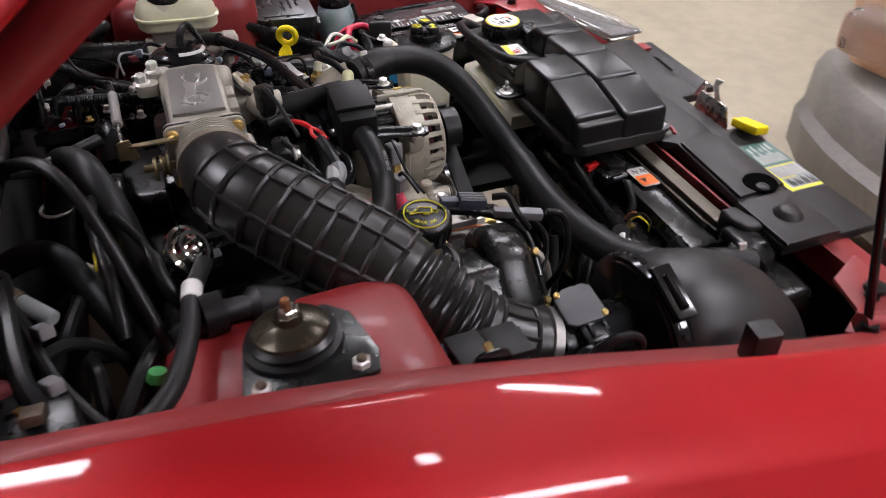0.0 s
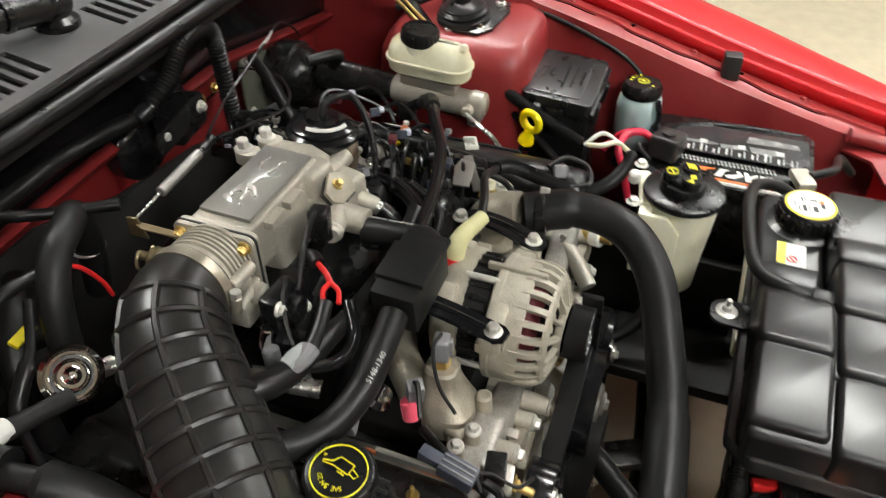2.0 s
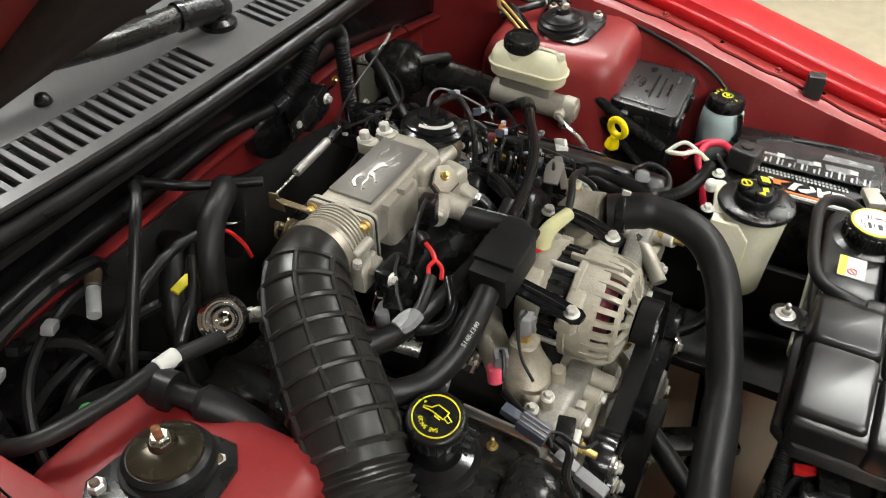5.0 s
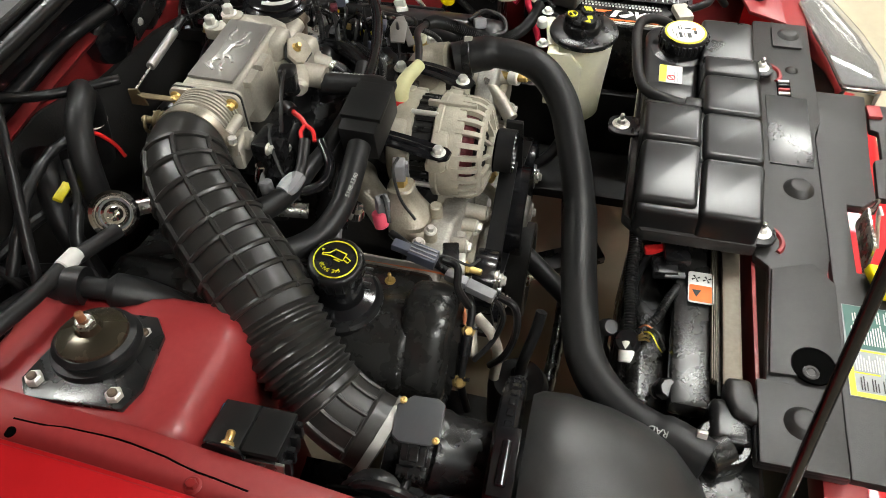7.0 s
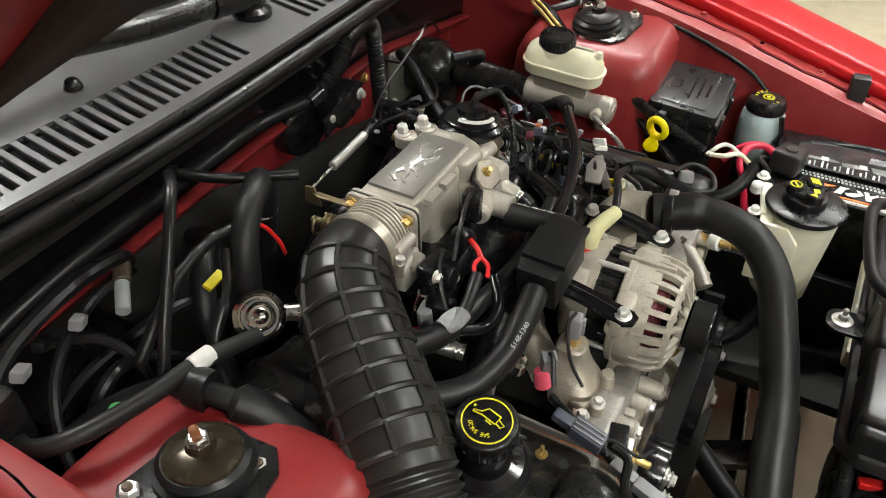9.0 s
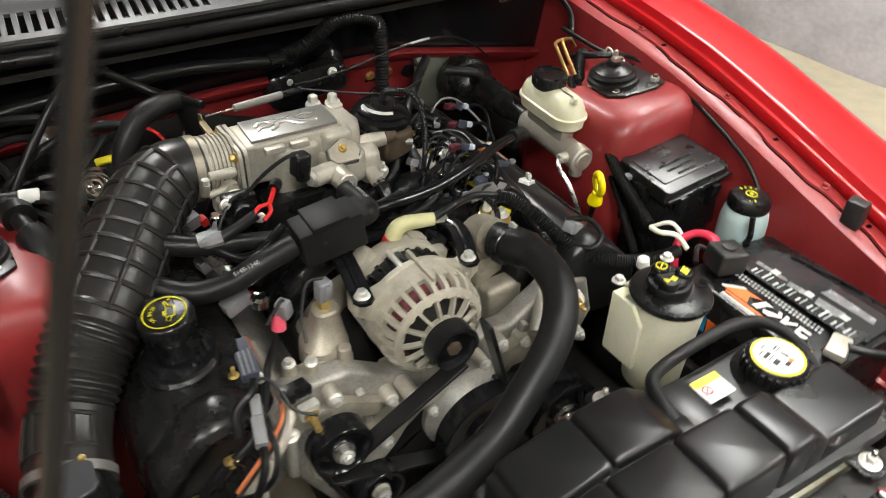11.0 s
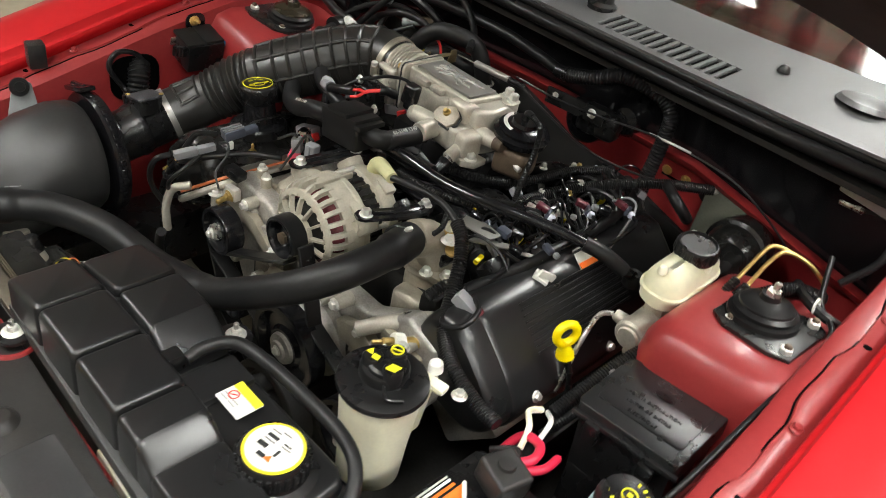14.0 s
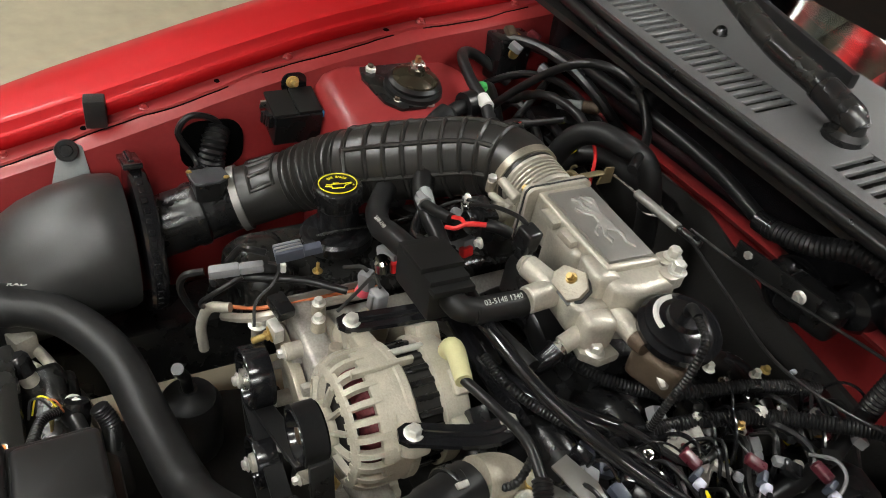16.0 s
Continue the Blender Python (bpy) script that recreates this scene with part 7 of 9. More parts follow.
# ---- fuse box ----
fb = thing("fuse_box", (0.508, -0.195, 0.58), "black power distribution box with an embossed lid", "fuse box")
part("base", box(B(), (0.510, -0.192, 0.650), (0.130, 0.112, 0.10), (0, -5, 0), 0.006), "plastic", fb)
part("lid", prism(B(), rounded(0.142, 0.118, 0.010), (0.508, -0.194, 0.697), (1, 0, 0.10), (0, 1, 0.06), 0.026, 0.005, 3), "lid", fb, "black lid")
part("lid_field", prism(B(), rounded(0.118, 0.084, 0.006), (0.506, -0.190, 0.7228), (1, 0, 0.10), (0, 1, 0.06), 0.0022, 0.001), "lid", fb)
nrm = V((1, 0, 0.10)).cross(V((0, 1, 0.06))).normalized()
for i, (tx_, sz) in enumerate((("POWER DISTRIBUTION", 0.0095), ("BOITIER DE DISTRIB", 0.0095), ("ELECTRIQUE", 0.0095))):
    words(tx_, V((0.506, -0.196 - 0.014 * i, 0.7250 - 0.0008 * i)) + nrm * 0.0004, (1, 0, 0.10), (0, 1, 0.06), sz * 0.75, "lid", fb, depth=0.0008)
part("emblem", prism(B(), oval(0.014, 0.006), V((0.506, -0.172, 0.7262)), (1, 0, 0.10), (0, 1, 0.06), 0.001, 0), "plastic", fb, "plain oval emblem")
part("lid_rim", box(B(), (0.508, -0.256, 0.703), (0.146, 0.006, 0.007), (0, -5.7, 0), 0.002), "lid", fb)
for x in (0.468, 0.545):
    part("latch", box(B(), (x, -0.257, 0.684), (0.020, 0.010, 0.034), (8, 0, 0), 0.003), "plastic", fb)
part("side_latch", box(B(), (0.436, -0.195, 0.685), (0.014, 0.03, 0.03), (0, 0, 0), 0.003), "plastic", fb)
part("side_pins", box(B(), (0.434, -0.165, 0.700), (0.016, 0.012, 0.008), (0, 0, 0), 0.002), "plug_grey", fb)
part("lower_body", box(B(), (0.505, -0.20, 0.56), (0.11, 0.10, 0.10), (0, 0, 0), 0.008), "plastic", fb)
part("bracket", box(B(), (0.575, -0.19, 0.56), (0.03, 0.08, 0.16), (0, 0, 0), 0.004), "red_bay", fb)

# washer bottle
wb = thing("washer_bottle", (0.557, -0.318, 0.62), "bluish translucent bottle with a black cap printed in yellow", "bottle")
part("bottle", lathe(B(), [(0.028, -0.10), (0.036, -0.09), (0.039, -0.06), (0.039, -0.025), (0.036, -0.005), (0.032, 0.0)], (0.557, -0.318, 0.686), (0, 0, 1), 32), "bottle_blue", wb)
cp = part("cap", lathe(B(), [(0.033, -0.004), (0.035, 0.002), (0.034, 0.011), (0.030, 0.018), (0.022, 0.0195), (0.001, 0.020)], (0.557, -0.318, 0.690), (0.05, 0, 1), 32), "plastic", wb, "black cap")
bm = B()
torus(bm, (0.558, -0.318, 0.7105), (0.05, 0, 1), 0.009, 0.0012, 18, 5)
prism(bm, [(-0.003, -0.003), (0.003, -0.003), (0.003, 0.003), (-0.003, 0.003)], (0.558, -0.318, 0.7105), (1, 0, -0.05), (0, 1, 0), 0.0006, 0)
for k in range(14):
    a = radians(20 + 24 * k)
    if k in (0, 1, 2, 3, 8, 9):
        box(bm, (0.558 + 0.021 * math.cos(a), -0.318 + 0.021 * math.sin(a), 0.7098), (0.005, 0.003, 0.001), (0, 0, math.degrees(a)), 0, 1)
part("cap_print", bm, "ink_yellow", cp)
part("strap", tube(B(), [(0.530, -0.350, 0.692), (0.528, -0.356, 0.66), (0.53, -0.35, 0.64)], 0.005, 6), "plastic", wb)
part("foot", box(B(), (0.557, -0.318, 0.57), (0.06, 0.06, 0.05), bev=0.01), "plastic", wb)

# ---- brake master cylinder ----
mc = thing("brake_master_cylinder", (0.40, 0.03, 0.66), "cream brake fluid reservoir with black cap on a pale cast cylinder", "master cylinder")
bm = B()
loops = []
for z, g in ((0.740, -0.017), (0.743, -0.007), (0.749, -0.001), (0.764, 0.0005), (0.7655, 0.0035), (0.7695, 0.0035), (0.771, 0.0005), (0.783, -0.002), (0.792, -0.006), (0.799, -0.013), (0.803, -0.022)):
    loops.append([V((0.400 + x, 0.010 + y, z + 0.05 * y)) for x, y in rounded(0.062 + 2 * g, 0.140 + 2 * g, 0.028 + g * 0.7, 8)])
rings(bm, loops)
res = part("reservoir", bm, "brake_bottle", mc, "cream translucent reservoir")
part("nub", cyl(B(), (0.395, -0.050, 0.795), (0.394, -0.052, 0.806), 0.008, 0.006, 14, 0.002), "bottle", res)
bm = B()
for k in range(24):
    a = 2 * math.pi * k / 24
    box(bm, (0.400 + 0.0303 * math.cos(a), 0.026 + 0.0303 * math.sin(a), 0.808), (0.0025, 0.004, 0.014), (0, 0, math.degrees(a)), 0.0006, 1)
part("cap_grip", bm, "plastic", res)
part("cap", lathe(B(), [(0.028, -0.010), (0.0305, -0.006), (0.0305, 0.010), (0.028, 0.014), (0.0255, 0.0145), (0.0245, 0.0115), (0.001, 0.0110)], (0.400, 0.026, 0.806), (0, -0.08, 1), 36), "plastic", res, "black screw cap")
part("neck", lathe(B(), [(0.029, -0.022), (0.027, 0.0)], (0.400, 0.026, 0.806), (0, -0.08, 1), 28), "bottle", res)
bm = B()
cyl(bm, (0.400, -0.070, 0.700), (0.398, 0.075, 0.708), 0.022, 0.023, 24, 0.003)
cyl(bm, (0.400, -0.086, 0.6985), (0.400, -0.060, 0.7005), 0.024, 0.024, 24, 0.003)
box(bm, (0.400, 0.01, 0.728), (0.032, 0.10, 0.04), (6, 0, 0), 0.008)
cyl(bm, (0.400, -0.062, 0.700), (0.362, -0.066, 0.704), 0.012, 0.009, 14)
cyl(bm, (0.405, -0.066, 0.68), (0.405, -0.066, 0.66), 0.012, n=14)
part("cylinder", bm, "cast", mc, "pale cast cylinder")
part("push_rod_sleeve", cyl(B(), (0.398, 0.070, 0.708), (0.395, 0.21, 0.713), 0.020, 0.030, 24, 0.003), "cover_black", mc)
part("end_plug", lathe(B(), [(0.017, 0), (0.015, 0.003), (0.005, 0.004), (0.001, 0.003)], (0.400, -0.086, 0.6985), (0, -1, -0.1), 24), "cast", mc)
part("front_line", tube(B(), [(0.362, -0.066, 0.704), (0.348, -0.085, 0.70), (0.352, -0.12, 0.67), (0.36, -0.16, 0.60)], 0.004, 8), "steel", mc)
op = thing("booster_plate", (0.36, 0.30, 0.70), "dull olive grey steel plate behind the brake booster", "plate")
part("plate", prism(B(), rounded(0.080, 0.120, 0.012), (0.325, 0.302, 0.715), (1, 0, 0), (0, 0, 1), 0.006, 0.002), "olive_plate", op)
for x, z in ((0.297, 0.765), (0.297, 0.67)):
    bolt(op, (x, 0.296, z), (0, -1, 0), 0.006)
bo = thing("brake_booster", (0.385, 0.22, 0.60), "round black brake booster on the firewall", "brake booster")
part("drum", lathe(B(), [(0.03, 0.0), (0.036, 0.004), (0.046, 0.018), (0.050, 0.032), (0.056, 0.036), (0.056, 0.044), (0.054, 0.060), (0.05, 0.08)], (0.384, 0.215, 0.705), (0, 1, 0.05), 44), "cover_black", bo)
part("check_valve", tube(B(), [(0.325, 0.150, 0.770), (0.322, 0.135, 0.785), (0.305, 0.130, 0.80), (0.27, 0.16, 0.80)], 0.009, 10), "rubber", bo)
for k in range(2):
    part("gold_pipe", tube(B(), [(0.462 + 0.016 * k, 0.045, 0.79), (0.466 + 0.016 * k, 0.085, 0.822), (0.475 + 0.016 * k, 0.105, 0.832), (0.520, 0.120, 0.825), (0.55, 0.135, 0.80)], 0.0032, 10), "gold", bo, "yellow zinc brake pipe")
    part("pipe_sleeve", loom(B(), [(0.462 + 0.016 * k, 0.045, 0.79), (0.456 + 0.012 * k, 0.0, 0.755), (0.448, -0.06, 0.72), (0.43, -0.15, 0.66), (0.40, -0.24, 0.60)], 0.0065), "rubber", bo)
wl = thing("wiring_sleeve", (0.47, 0.0, 0.72), "thick black corrugated wiring sleeve along the strut tower", "cable")
part("sleeve", loom(B(), [(0.56, 0.12, 0.79), (0.52, 0.085, 0.795), (0.475, 0.02, 0.765), (0.452, -0.06, 0.735), (0.425, -0.15, 0.70), (0.41, -0.25, 0.66)], 0.0095), "rubber", wl)

# dipstick
ds = thing("oil_dipstick", (0.36, -0.165, 0.60), "yellow ring-handled oil dipstick", "dipstick")
part("ring", torus(B(), (0.355, -0.176, 0.716), (0.92, -0.39, 0.1), 0.0155, 0.0062, 28, 10), "yellow", ds)
part("stem", lathe(B(), [(0.009, 0), (0.013, 0.004), (0.012, 0.012), (0.008, 0.02), (0.007, 0.028)], (0.360, -0.168, 0.672), (-0.15, -0.2, 1), 18), "yellow", ds)
part("tube", tube(B(), [(0.361, -0.167, 0.675), (0.372, -0.15, 0.62), (0.37, -0.13, 0.50)], 0.005, 10), "black_paint", ds)

# ---- power steering reservoir ----
ps = thing("steering_fluid_reservoir", (0.272, -0.425, 0.53), "cream steering fluid reservoir with a black cap printed in yellow", "fluid reservoir")
PC = V((0.270, -0.424, 0.0))
part("body", lathe(B(), [(0.034, 0.535), (0.042, 0.545), (0.0445, 0.60), (0.050, 0.675), (0.052, 0.700), (0.049, 0.704)], PC, (0, 0, 1), 40), "bottle", ps)
part("bracket", prism(B(), [(-0.040, -0.03), (0.035, -0.03), (0.045, 0.055), (-0.046, 0.055)], (0.262, -0.370, 0.635), (1, 0, 0), (0, 0, 1), 0.018, 0.004), "bottle", ps)
part("bracket_hole", box(B(), (0.226, -0.3795, 0.625), (0.014, 0.019, 0.010), (0, 0, 0), 0.002), "hole", ps)
part("side_wing", prism(B(), [(-0.06, -0.02), (0.0, -0.02), (0.0, 0.06), (-0.02, 0.085), (-0.06, 0.085)], (0.222, -0.430, 0.605), (0, -1, 0), (0, 0, 1), 0.008, 0.003), "bottle", ps)
part("bracket_arm", box(B(), (0.278, -0.370, 0.688), (0.085, 0.018, 0.010), (0, 0, 10), 0.005), "bottle", ps)
part("flange", lathe(B(), [(0.056, 0.698), (0.0575, 0.702), (0.056, 0.706), (0.050, 0.7085), (0.028, 0.710)], PC, (0, 0, 1), 44), "plastic", ps, "black splash flange")
cp = part("cap", lathe(B(), [(0.031, 0.706), (0.031, 0.720), (0.029, 0.723), (0.001, 0.7235)], PC + V((-0.004, 0.004, 0)), (0, 0, 1), 32), "plastic", ps, "black cap")
KN = PC + V((-0.002, 0.004, 0.0))
part("knob", lathe(B(), [(0.024, 0.720), (0.0235, 0.728), (0.020, 0.731), (0.001, 0.7315)], KN, (0, 0, 1), 30), "plastic", cp)
for a in (100, 215, 340):
    q = KN + V((0.018 * math.cos(radians(a)), 0.018 * math.sin(radians(a)), 0))
    part("knob_lobe", lathe(B(), [(0.0125, 0.716), (0.013, 0.732), (0.011, 0.735), (0.001, 0.7355)], q, (0, 0, 1), 18), "plastic", cp)
bm = B()
q = KN + V((0.018 * math.cos(radians(100)), 0.018 * math.sin(radians(100)), 0.7362))
torus(bm, q, (0, 0, 1), 0.0075, 0.0012, 20, 5)
box(bm, q, (0.012, 0.0022, 0.001), (0, 0, 30), 0)
q = KN + V((0.018 * math.cos(radians(340)), 0.018 * math.sin(radians(340)), 0.7356))
for k in range(3):
    box(bm, q + V((0, -0.0042 + 0.0042 * k, 0.0004)), (0.013, 0.0034, 0.001), (0, 0, 25), 0)
q = KN + V((0.018 * math.cos(radians(215)), 0.018 * math.sin(radians(215)), 0.7356))
prism(bm, [(-0.005, -0.0045), (0.005, -0.0045), (0, 0.005)], q + V((-0.0055, 0.002, 0)), (1, 0.3, 0), (-0.3, 1, 0), 0.0008, 0)
prism(bm, [(-0.004, -0.004), (0.005, -0.004), (0.005, 0.004), (-0.004, 0.004)], q + V((0.0055, -0.001, 0)), (1, 0.3, 0), (-0.3, 1, 0), 0.0008, 0)
part("cap_print", bm, "ink_yellow", cp)
part("tether", tube(B(), [PC + V((0.02, -0.02, 0.722)), PC + V((0.035, -0.028, 0.718)), PC + V((0.045, -0.01, 0.712))], 0.002, 6), "plastic", ps)
part("white_cap", cyl(B(), (0.289, -0.352, 0.69), (0.287, -0.352, 0.708), 0.010, 0.009, 14, 0.003), "white", ps, "white plastic nub")
for p in ((0.235, -0.36, 0.692), (0.335, -0.355, 0.690)):
    bolt(ps, p, (0, 0, 1), 0.007)
part("lower_hose", tube(B(), [(0.272, -0.425, 0.54), (0.268, -0.42, 0.50), (0.23, -0.39, 0.45), (0.19, -0.33, 0.43)], 0.011, 10), "rubber", ps)

# ---- relay box on the passenger apron ----
rb = thing("relay_box", (-0.565, -0.18, 0.70), "black plastic relay box bolted to the red apron", "relay box")
part("lid", box(B(), (-0.566, -0.163, 0.765), (0.055, 0.037, 0.006), (0, 12, 0), 0.0015), "matte_box", rb)
part("lid", box(B(), (-0.566, -0.2015, 0.763), (0.055, 0.037, 0.006), (0, 12, 0), 0.0015), "matte_box", rb)
part("body", box(B(), (-0.566, -0.181, 0.735), (0.052, 0.074, 0.055), (0, 12, 0), 0.004), "plastic", rb)
for k in range(4):
    part("fin", box(B(), (-0.548 - 0.012 * k, -0.222, 0.745 - 0.004 * k), (0.006, 0.008, 0.02), (0, 12, 0), 0.001), "plastic", rb)
for k in range(4):
    part("fin", box(B(), (-0.548 - 0.012 * k, -0.140, 0.745 - 0.004 * k), (0.006, 0.008, 0.02), (0, 12, 0), 0.001), "plastic", rb)
part("stay", box(B(), (-0.5945, -0.182, 0.748), (0.004, 0.085, 0.016), (0, 20, 0), 0.001), "steel", rb, "bright steel strip")
part("stay", prism(B(), rounded(0.040, 0.036, 0.014), (-0.6015, -0.170, 0.776), (0, 1, 0), (0, 0, 1), 0.003, 0.001), "gloss", rb)
part("stud", cyl(B(), (-0.600, -0.173, 0.780), (-0.580, -0.173, 0.784), 0.0042, n=10), "gold", rb, "brass stud and nut")
part("nut", hexhead(B(), (-0.599, -0.173, 0.780), (1, 0, 0.15), 0.007, 0.007), "gold", rb)
part("blue_plug", box(B(), (-0.548, -0.142, 0.752), (0.014, 0.012, 0.010), (0, 0, 20), 0.002), "blue", rb)

# apron hole with hose
ah = thing("apron_duct", (-0.592, -0.32, 0.66), "black corrugated duct leading into an oval hole of the red apron", "duct")
part("hole", prism(B(), rounded(0.095, 0.085, 0.03), (-0.5885, -0.300, 0.690), (0, -1, 0), (0, 0, 1), 0.004, 0.001), "hole", ah)
part("duct", loom(B(), [(-0.595, -0.290, 0.715), (-0.575, -0.300, 0.700), (-0.565, -0.308, 0.672), (-0.562, -0.31, 0.62)], 0.019, 16, 0.007), "rubber", ah)

# ---- cables and hoses behind the engine ----
def cable(name, at, label, pts, r, m="rubber", cat="cable", pname="cable", n=10):
    t = thing(name, at, label, cat)
    part(pname, tube(B(), pts, r, n), m, t)
    return t


tcab = cable("throttle_cable", (-0.3, 0.2, 0.8), "black throttle cable arching from the linkage to the firewall", [(-0.50, 0.09, 0.68), (-0.465, 0.107, 0.777), (-0.384, 0.145, 0.881), (-0.332, 0.180, 0.914), (-0.290, 0.225, 0.892), (-0.232, 0.210, 0.855), (-0.175, 0.140, 0.848)], 0.0066, pname="sheath")
part("clip", box(B(), (-0.290, 0.225, 0.892), (0.016, 0.012, 0.014), (0, 0, 30), 0.002), "plastic", tcab)
lc = cable("control_cable", (0.2, 0.2, 0.75), "thin grey control cable running to the firewall", [(-0.04, 0.118, 0.858), (0.02, 0.150, 0.842), (0.091, 0.174, 0.838), (0.21, 0.193, 0.848), (0.325, 0.238, 0.825), (0.40, 0.262, 0.785), (0.451, 0.280, 0.744)], 0.0020, "rubber", pname="sheath", n=8)
part("marker", tube(B(), [(0.195, 0.191, 0.848), (0.235, 0.200, 0.847), (0.265, 0.213, 0.842)], 0.0024, 8), "ink_grey", lc, "pale printed marker")
cable("control_cable", (0.2, 0.1, 0.75), "thin black control cable over the rear of the engine", [(-0.03, 0.112, 0.852), (0.05, 0.115, 0.826), (0.13, 0.118, 0.805), (0.20, 0.155, 0.790), (0.26, 0.22, 0.775), (0.28, 0.30, 0.76)], 0.0020, n=8)
ch = thing("cowl_hose", (0, 0.24, 0.8), "black corrugated hose running under the cowl", "hose")
part("smooth_hose", tube(B(), [(-0.62, 0.27, 0.80), (-0.45, 0.255, 0.845), (-0.216, 0.238, 0.866), (-0.114, 0.246, 0.857), (-0.019, 0.228, 0.853)], 0.0105, 12), "rubber", ch)
part("ribbed_hose", loom(B(), [(-0.019, 0.228, 0.853), (0.04, 0.228, 0.872), (0.091, 0.238, 0.895), (0.15, 0.252, 0.890), (0.186, 0.260, 0.868), (0.192, 0.26, 0.82), (0.190, 0.255, 0.75), (0.19, 0.25, 0.70)], 0.0125, 12, 0.006), "rubber", ch)
part("joint", cyl(B(), (-0.035, 0.229, 0.853), (-0.005, 0.228, 0.856), 0.0135, n=16), "gloss", ch)
hh = thing("heater_hose", (-0.23, 0.17, 0.7), "pair of black heater hoses bent towards the firewall", "hose")
part("hose", tube(B(), [(-0.320, 0.120, 0.73), (-0.300, 0.130, 0.81), (-0.270, 0.145, 0.845), (-0.232, 0.160, 0.852), (-0.198, 0.185, 0.838), (-0.180, 0.20, 0.79), (-0.175, 0.22, 0.70)], 0.0165, 16), "hose", hh)
part("hose", tube(B(), [(-0.36, 0.14, 0.66), (-0.34, 0.17, 0.74), (-0.30, 0.20, 0.78), (-0.25, 0.24, 0.76), (-0.22, 0.30, 0.72)], 0.0155, 14), "hose", hh)
part("clip", torus(B(), (-0.178, 0.208, 0.77), (0, 0, 1), 0.018, 0.002, 24, 6), "zinc", hh)
rw = thing("sensor_lead", (-0.33, 0.15, 0.8), "black sleeved sensor lead with a red end", "cable")
part("sleeve", tube(B(), [(-0.46, 0.14, 0.79), (-0.42, 0.142, 0.822), (-0.375, 0.148, 0.842), (-0.32, 0.154, 0.845), (-0.275, 0.152, 0.834)], lambda s, u: 0.0062 + 0.0016 * math.sin(u * 22) ** 2, 10), "rubber", rw)
part("red_end", tube(B(), [(-0.275, 0.152, 0.834), (-0.25, 0.145, 0.820), (-0.236, 0.136, 0.792), (-0.231, 0.132, 0.767)], 0.0027, 8), "wire_red", rw, "red wire")
part("second_sleeve", tube(B(), [(-0.32, 0.135, 0.838), (-0.355, 0.11, 0.815), (-0.40, 0.095, 0.785), (-0.42, 0.07, 0.74)], lambda s, u: 0.005 + 0.003 * (0.35 < u < 0.75), 10), "rubber", rw)
tg = thing("wire_tag", (-0.325, 0.160, 0.776), "small yellow printed tag on a wire", "label")
part("tag", box(B(), (-0.325, 0.160, 0.786), (0.030, 0.012, 0.006), (25, 0, 5), 0.002, 2), "label_yellow", tg)
part("print", box(B(), (-0.325, 0.1597, 0.7815), (0.028, 0.005, 0.001), (20, 0, 5), 0, 1), "ink", tg)
al = thing("refrigerant_hose", (-0.44, 0.02, 0.74), "thick black refrigerant hose beside the strut tower", "hose")
part("hose", tube(B(), [(-0.455, 0.12, 0.75), (-0.460, 0.075, 0.785), (-0.455, 0.04, 0.790), (-0.440, -0.01, 0.765), (-0.428, -0.05, 0.71), (-0.42, -0.08, 0.62)], lambda s, u: 0.020 if u > 0.35 else 0.012, 18), "hose", al)
part("collar", tube(B(), [(-0.459, 0.07, 0.793), (-0.456, 0.05, 0.792)], 0.0215, 18), "rubber", al)
wc = thing("wire_connector", (-0.398, 0.227, 0.79), "grey and brown inline connector", "connector")
part("body", cyl(B(), (-0.42, 0.20, 0.80), (-0.392, 0.228, 0.808), 0.0085, n=12), "label_grey", wc)
part("end", cyl(B(), (-0.392, 0.228, 0.808), (-0.372, 0.246, 0.812), 0.010, n=12), "brown", wc)
wr = thing("wiring_harness", (-0.5, 0.2, 0.7), "bundle of black taped wires along the passenger side firewall", "cable")
for k, pts in enumerate(([(-0.60, 0.02, 0.70), (-0.57, 0.13, 0.75), (-0.52, 0.19, 0.80), (-0.44, 0.22, 0.82), (-0.36, 0.25, 0.79)],
                         [(-0.58, 0.10, 0.60), (-0.53, 0.16, 0.72), (-0.48, 0.17, 0.77), (-0.42, 0.18, 0.74), (-0.36, 0.16, 0.68)],
                         [(-0.61, 0.18, 0.82), (-0.54, 0.21, 0.845), (-0.45, 0.225, 0.85), (-0.38, 0.24, 0.83), (-0.34, 0.28, 0.78)],
                         [(-0.50, 0.12, 0.60), (-0.47, 0.14, 0.70), (-0.45, 0.15, 0.76), (-0.46, 0.19, 0.80), (-0.50, 0.24, 0.80)],
                         [(-0.55, 0.24, 0.68), (-0.48, 0.23, 0.73), (-0.40, 0.20, 0.76), (-0.33, 0.19, 0.75), (-0.27, 0.22, 0.70)],
                         [(-0.38, 0.05, 0.62), (-0.40, 0.09, 0.70), (-0.43, 0.11, 0.75), (-0.50, 0.13, 0.78), (-0.56, 0.16, 0.76)])):
    part("wire_run", tube(B(), pts, 0.006 + 0.0016 * (k % 3), 9), "rubber", wr)
for p, m in (((-0.545, 0.19, 0.835), "plug_grey"), ((-0.50, 0.225, 0.815), "plastic"), ((-0.575, 0.205, 0.84), "gold"), ((-0.55, 0.225, 0.85), "copper"), ((-0.47, 0.20, 0.83), "plug_grey")):
    part("terminal", box(B(), p, (0.022, 0.014, 0.012), (10, 20, 35), 0.003), m, wr)
bx = thing("control_module", (-0.46, 0.27, 0.62), "black plastic box low on the firewall", "module")
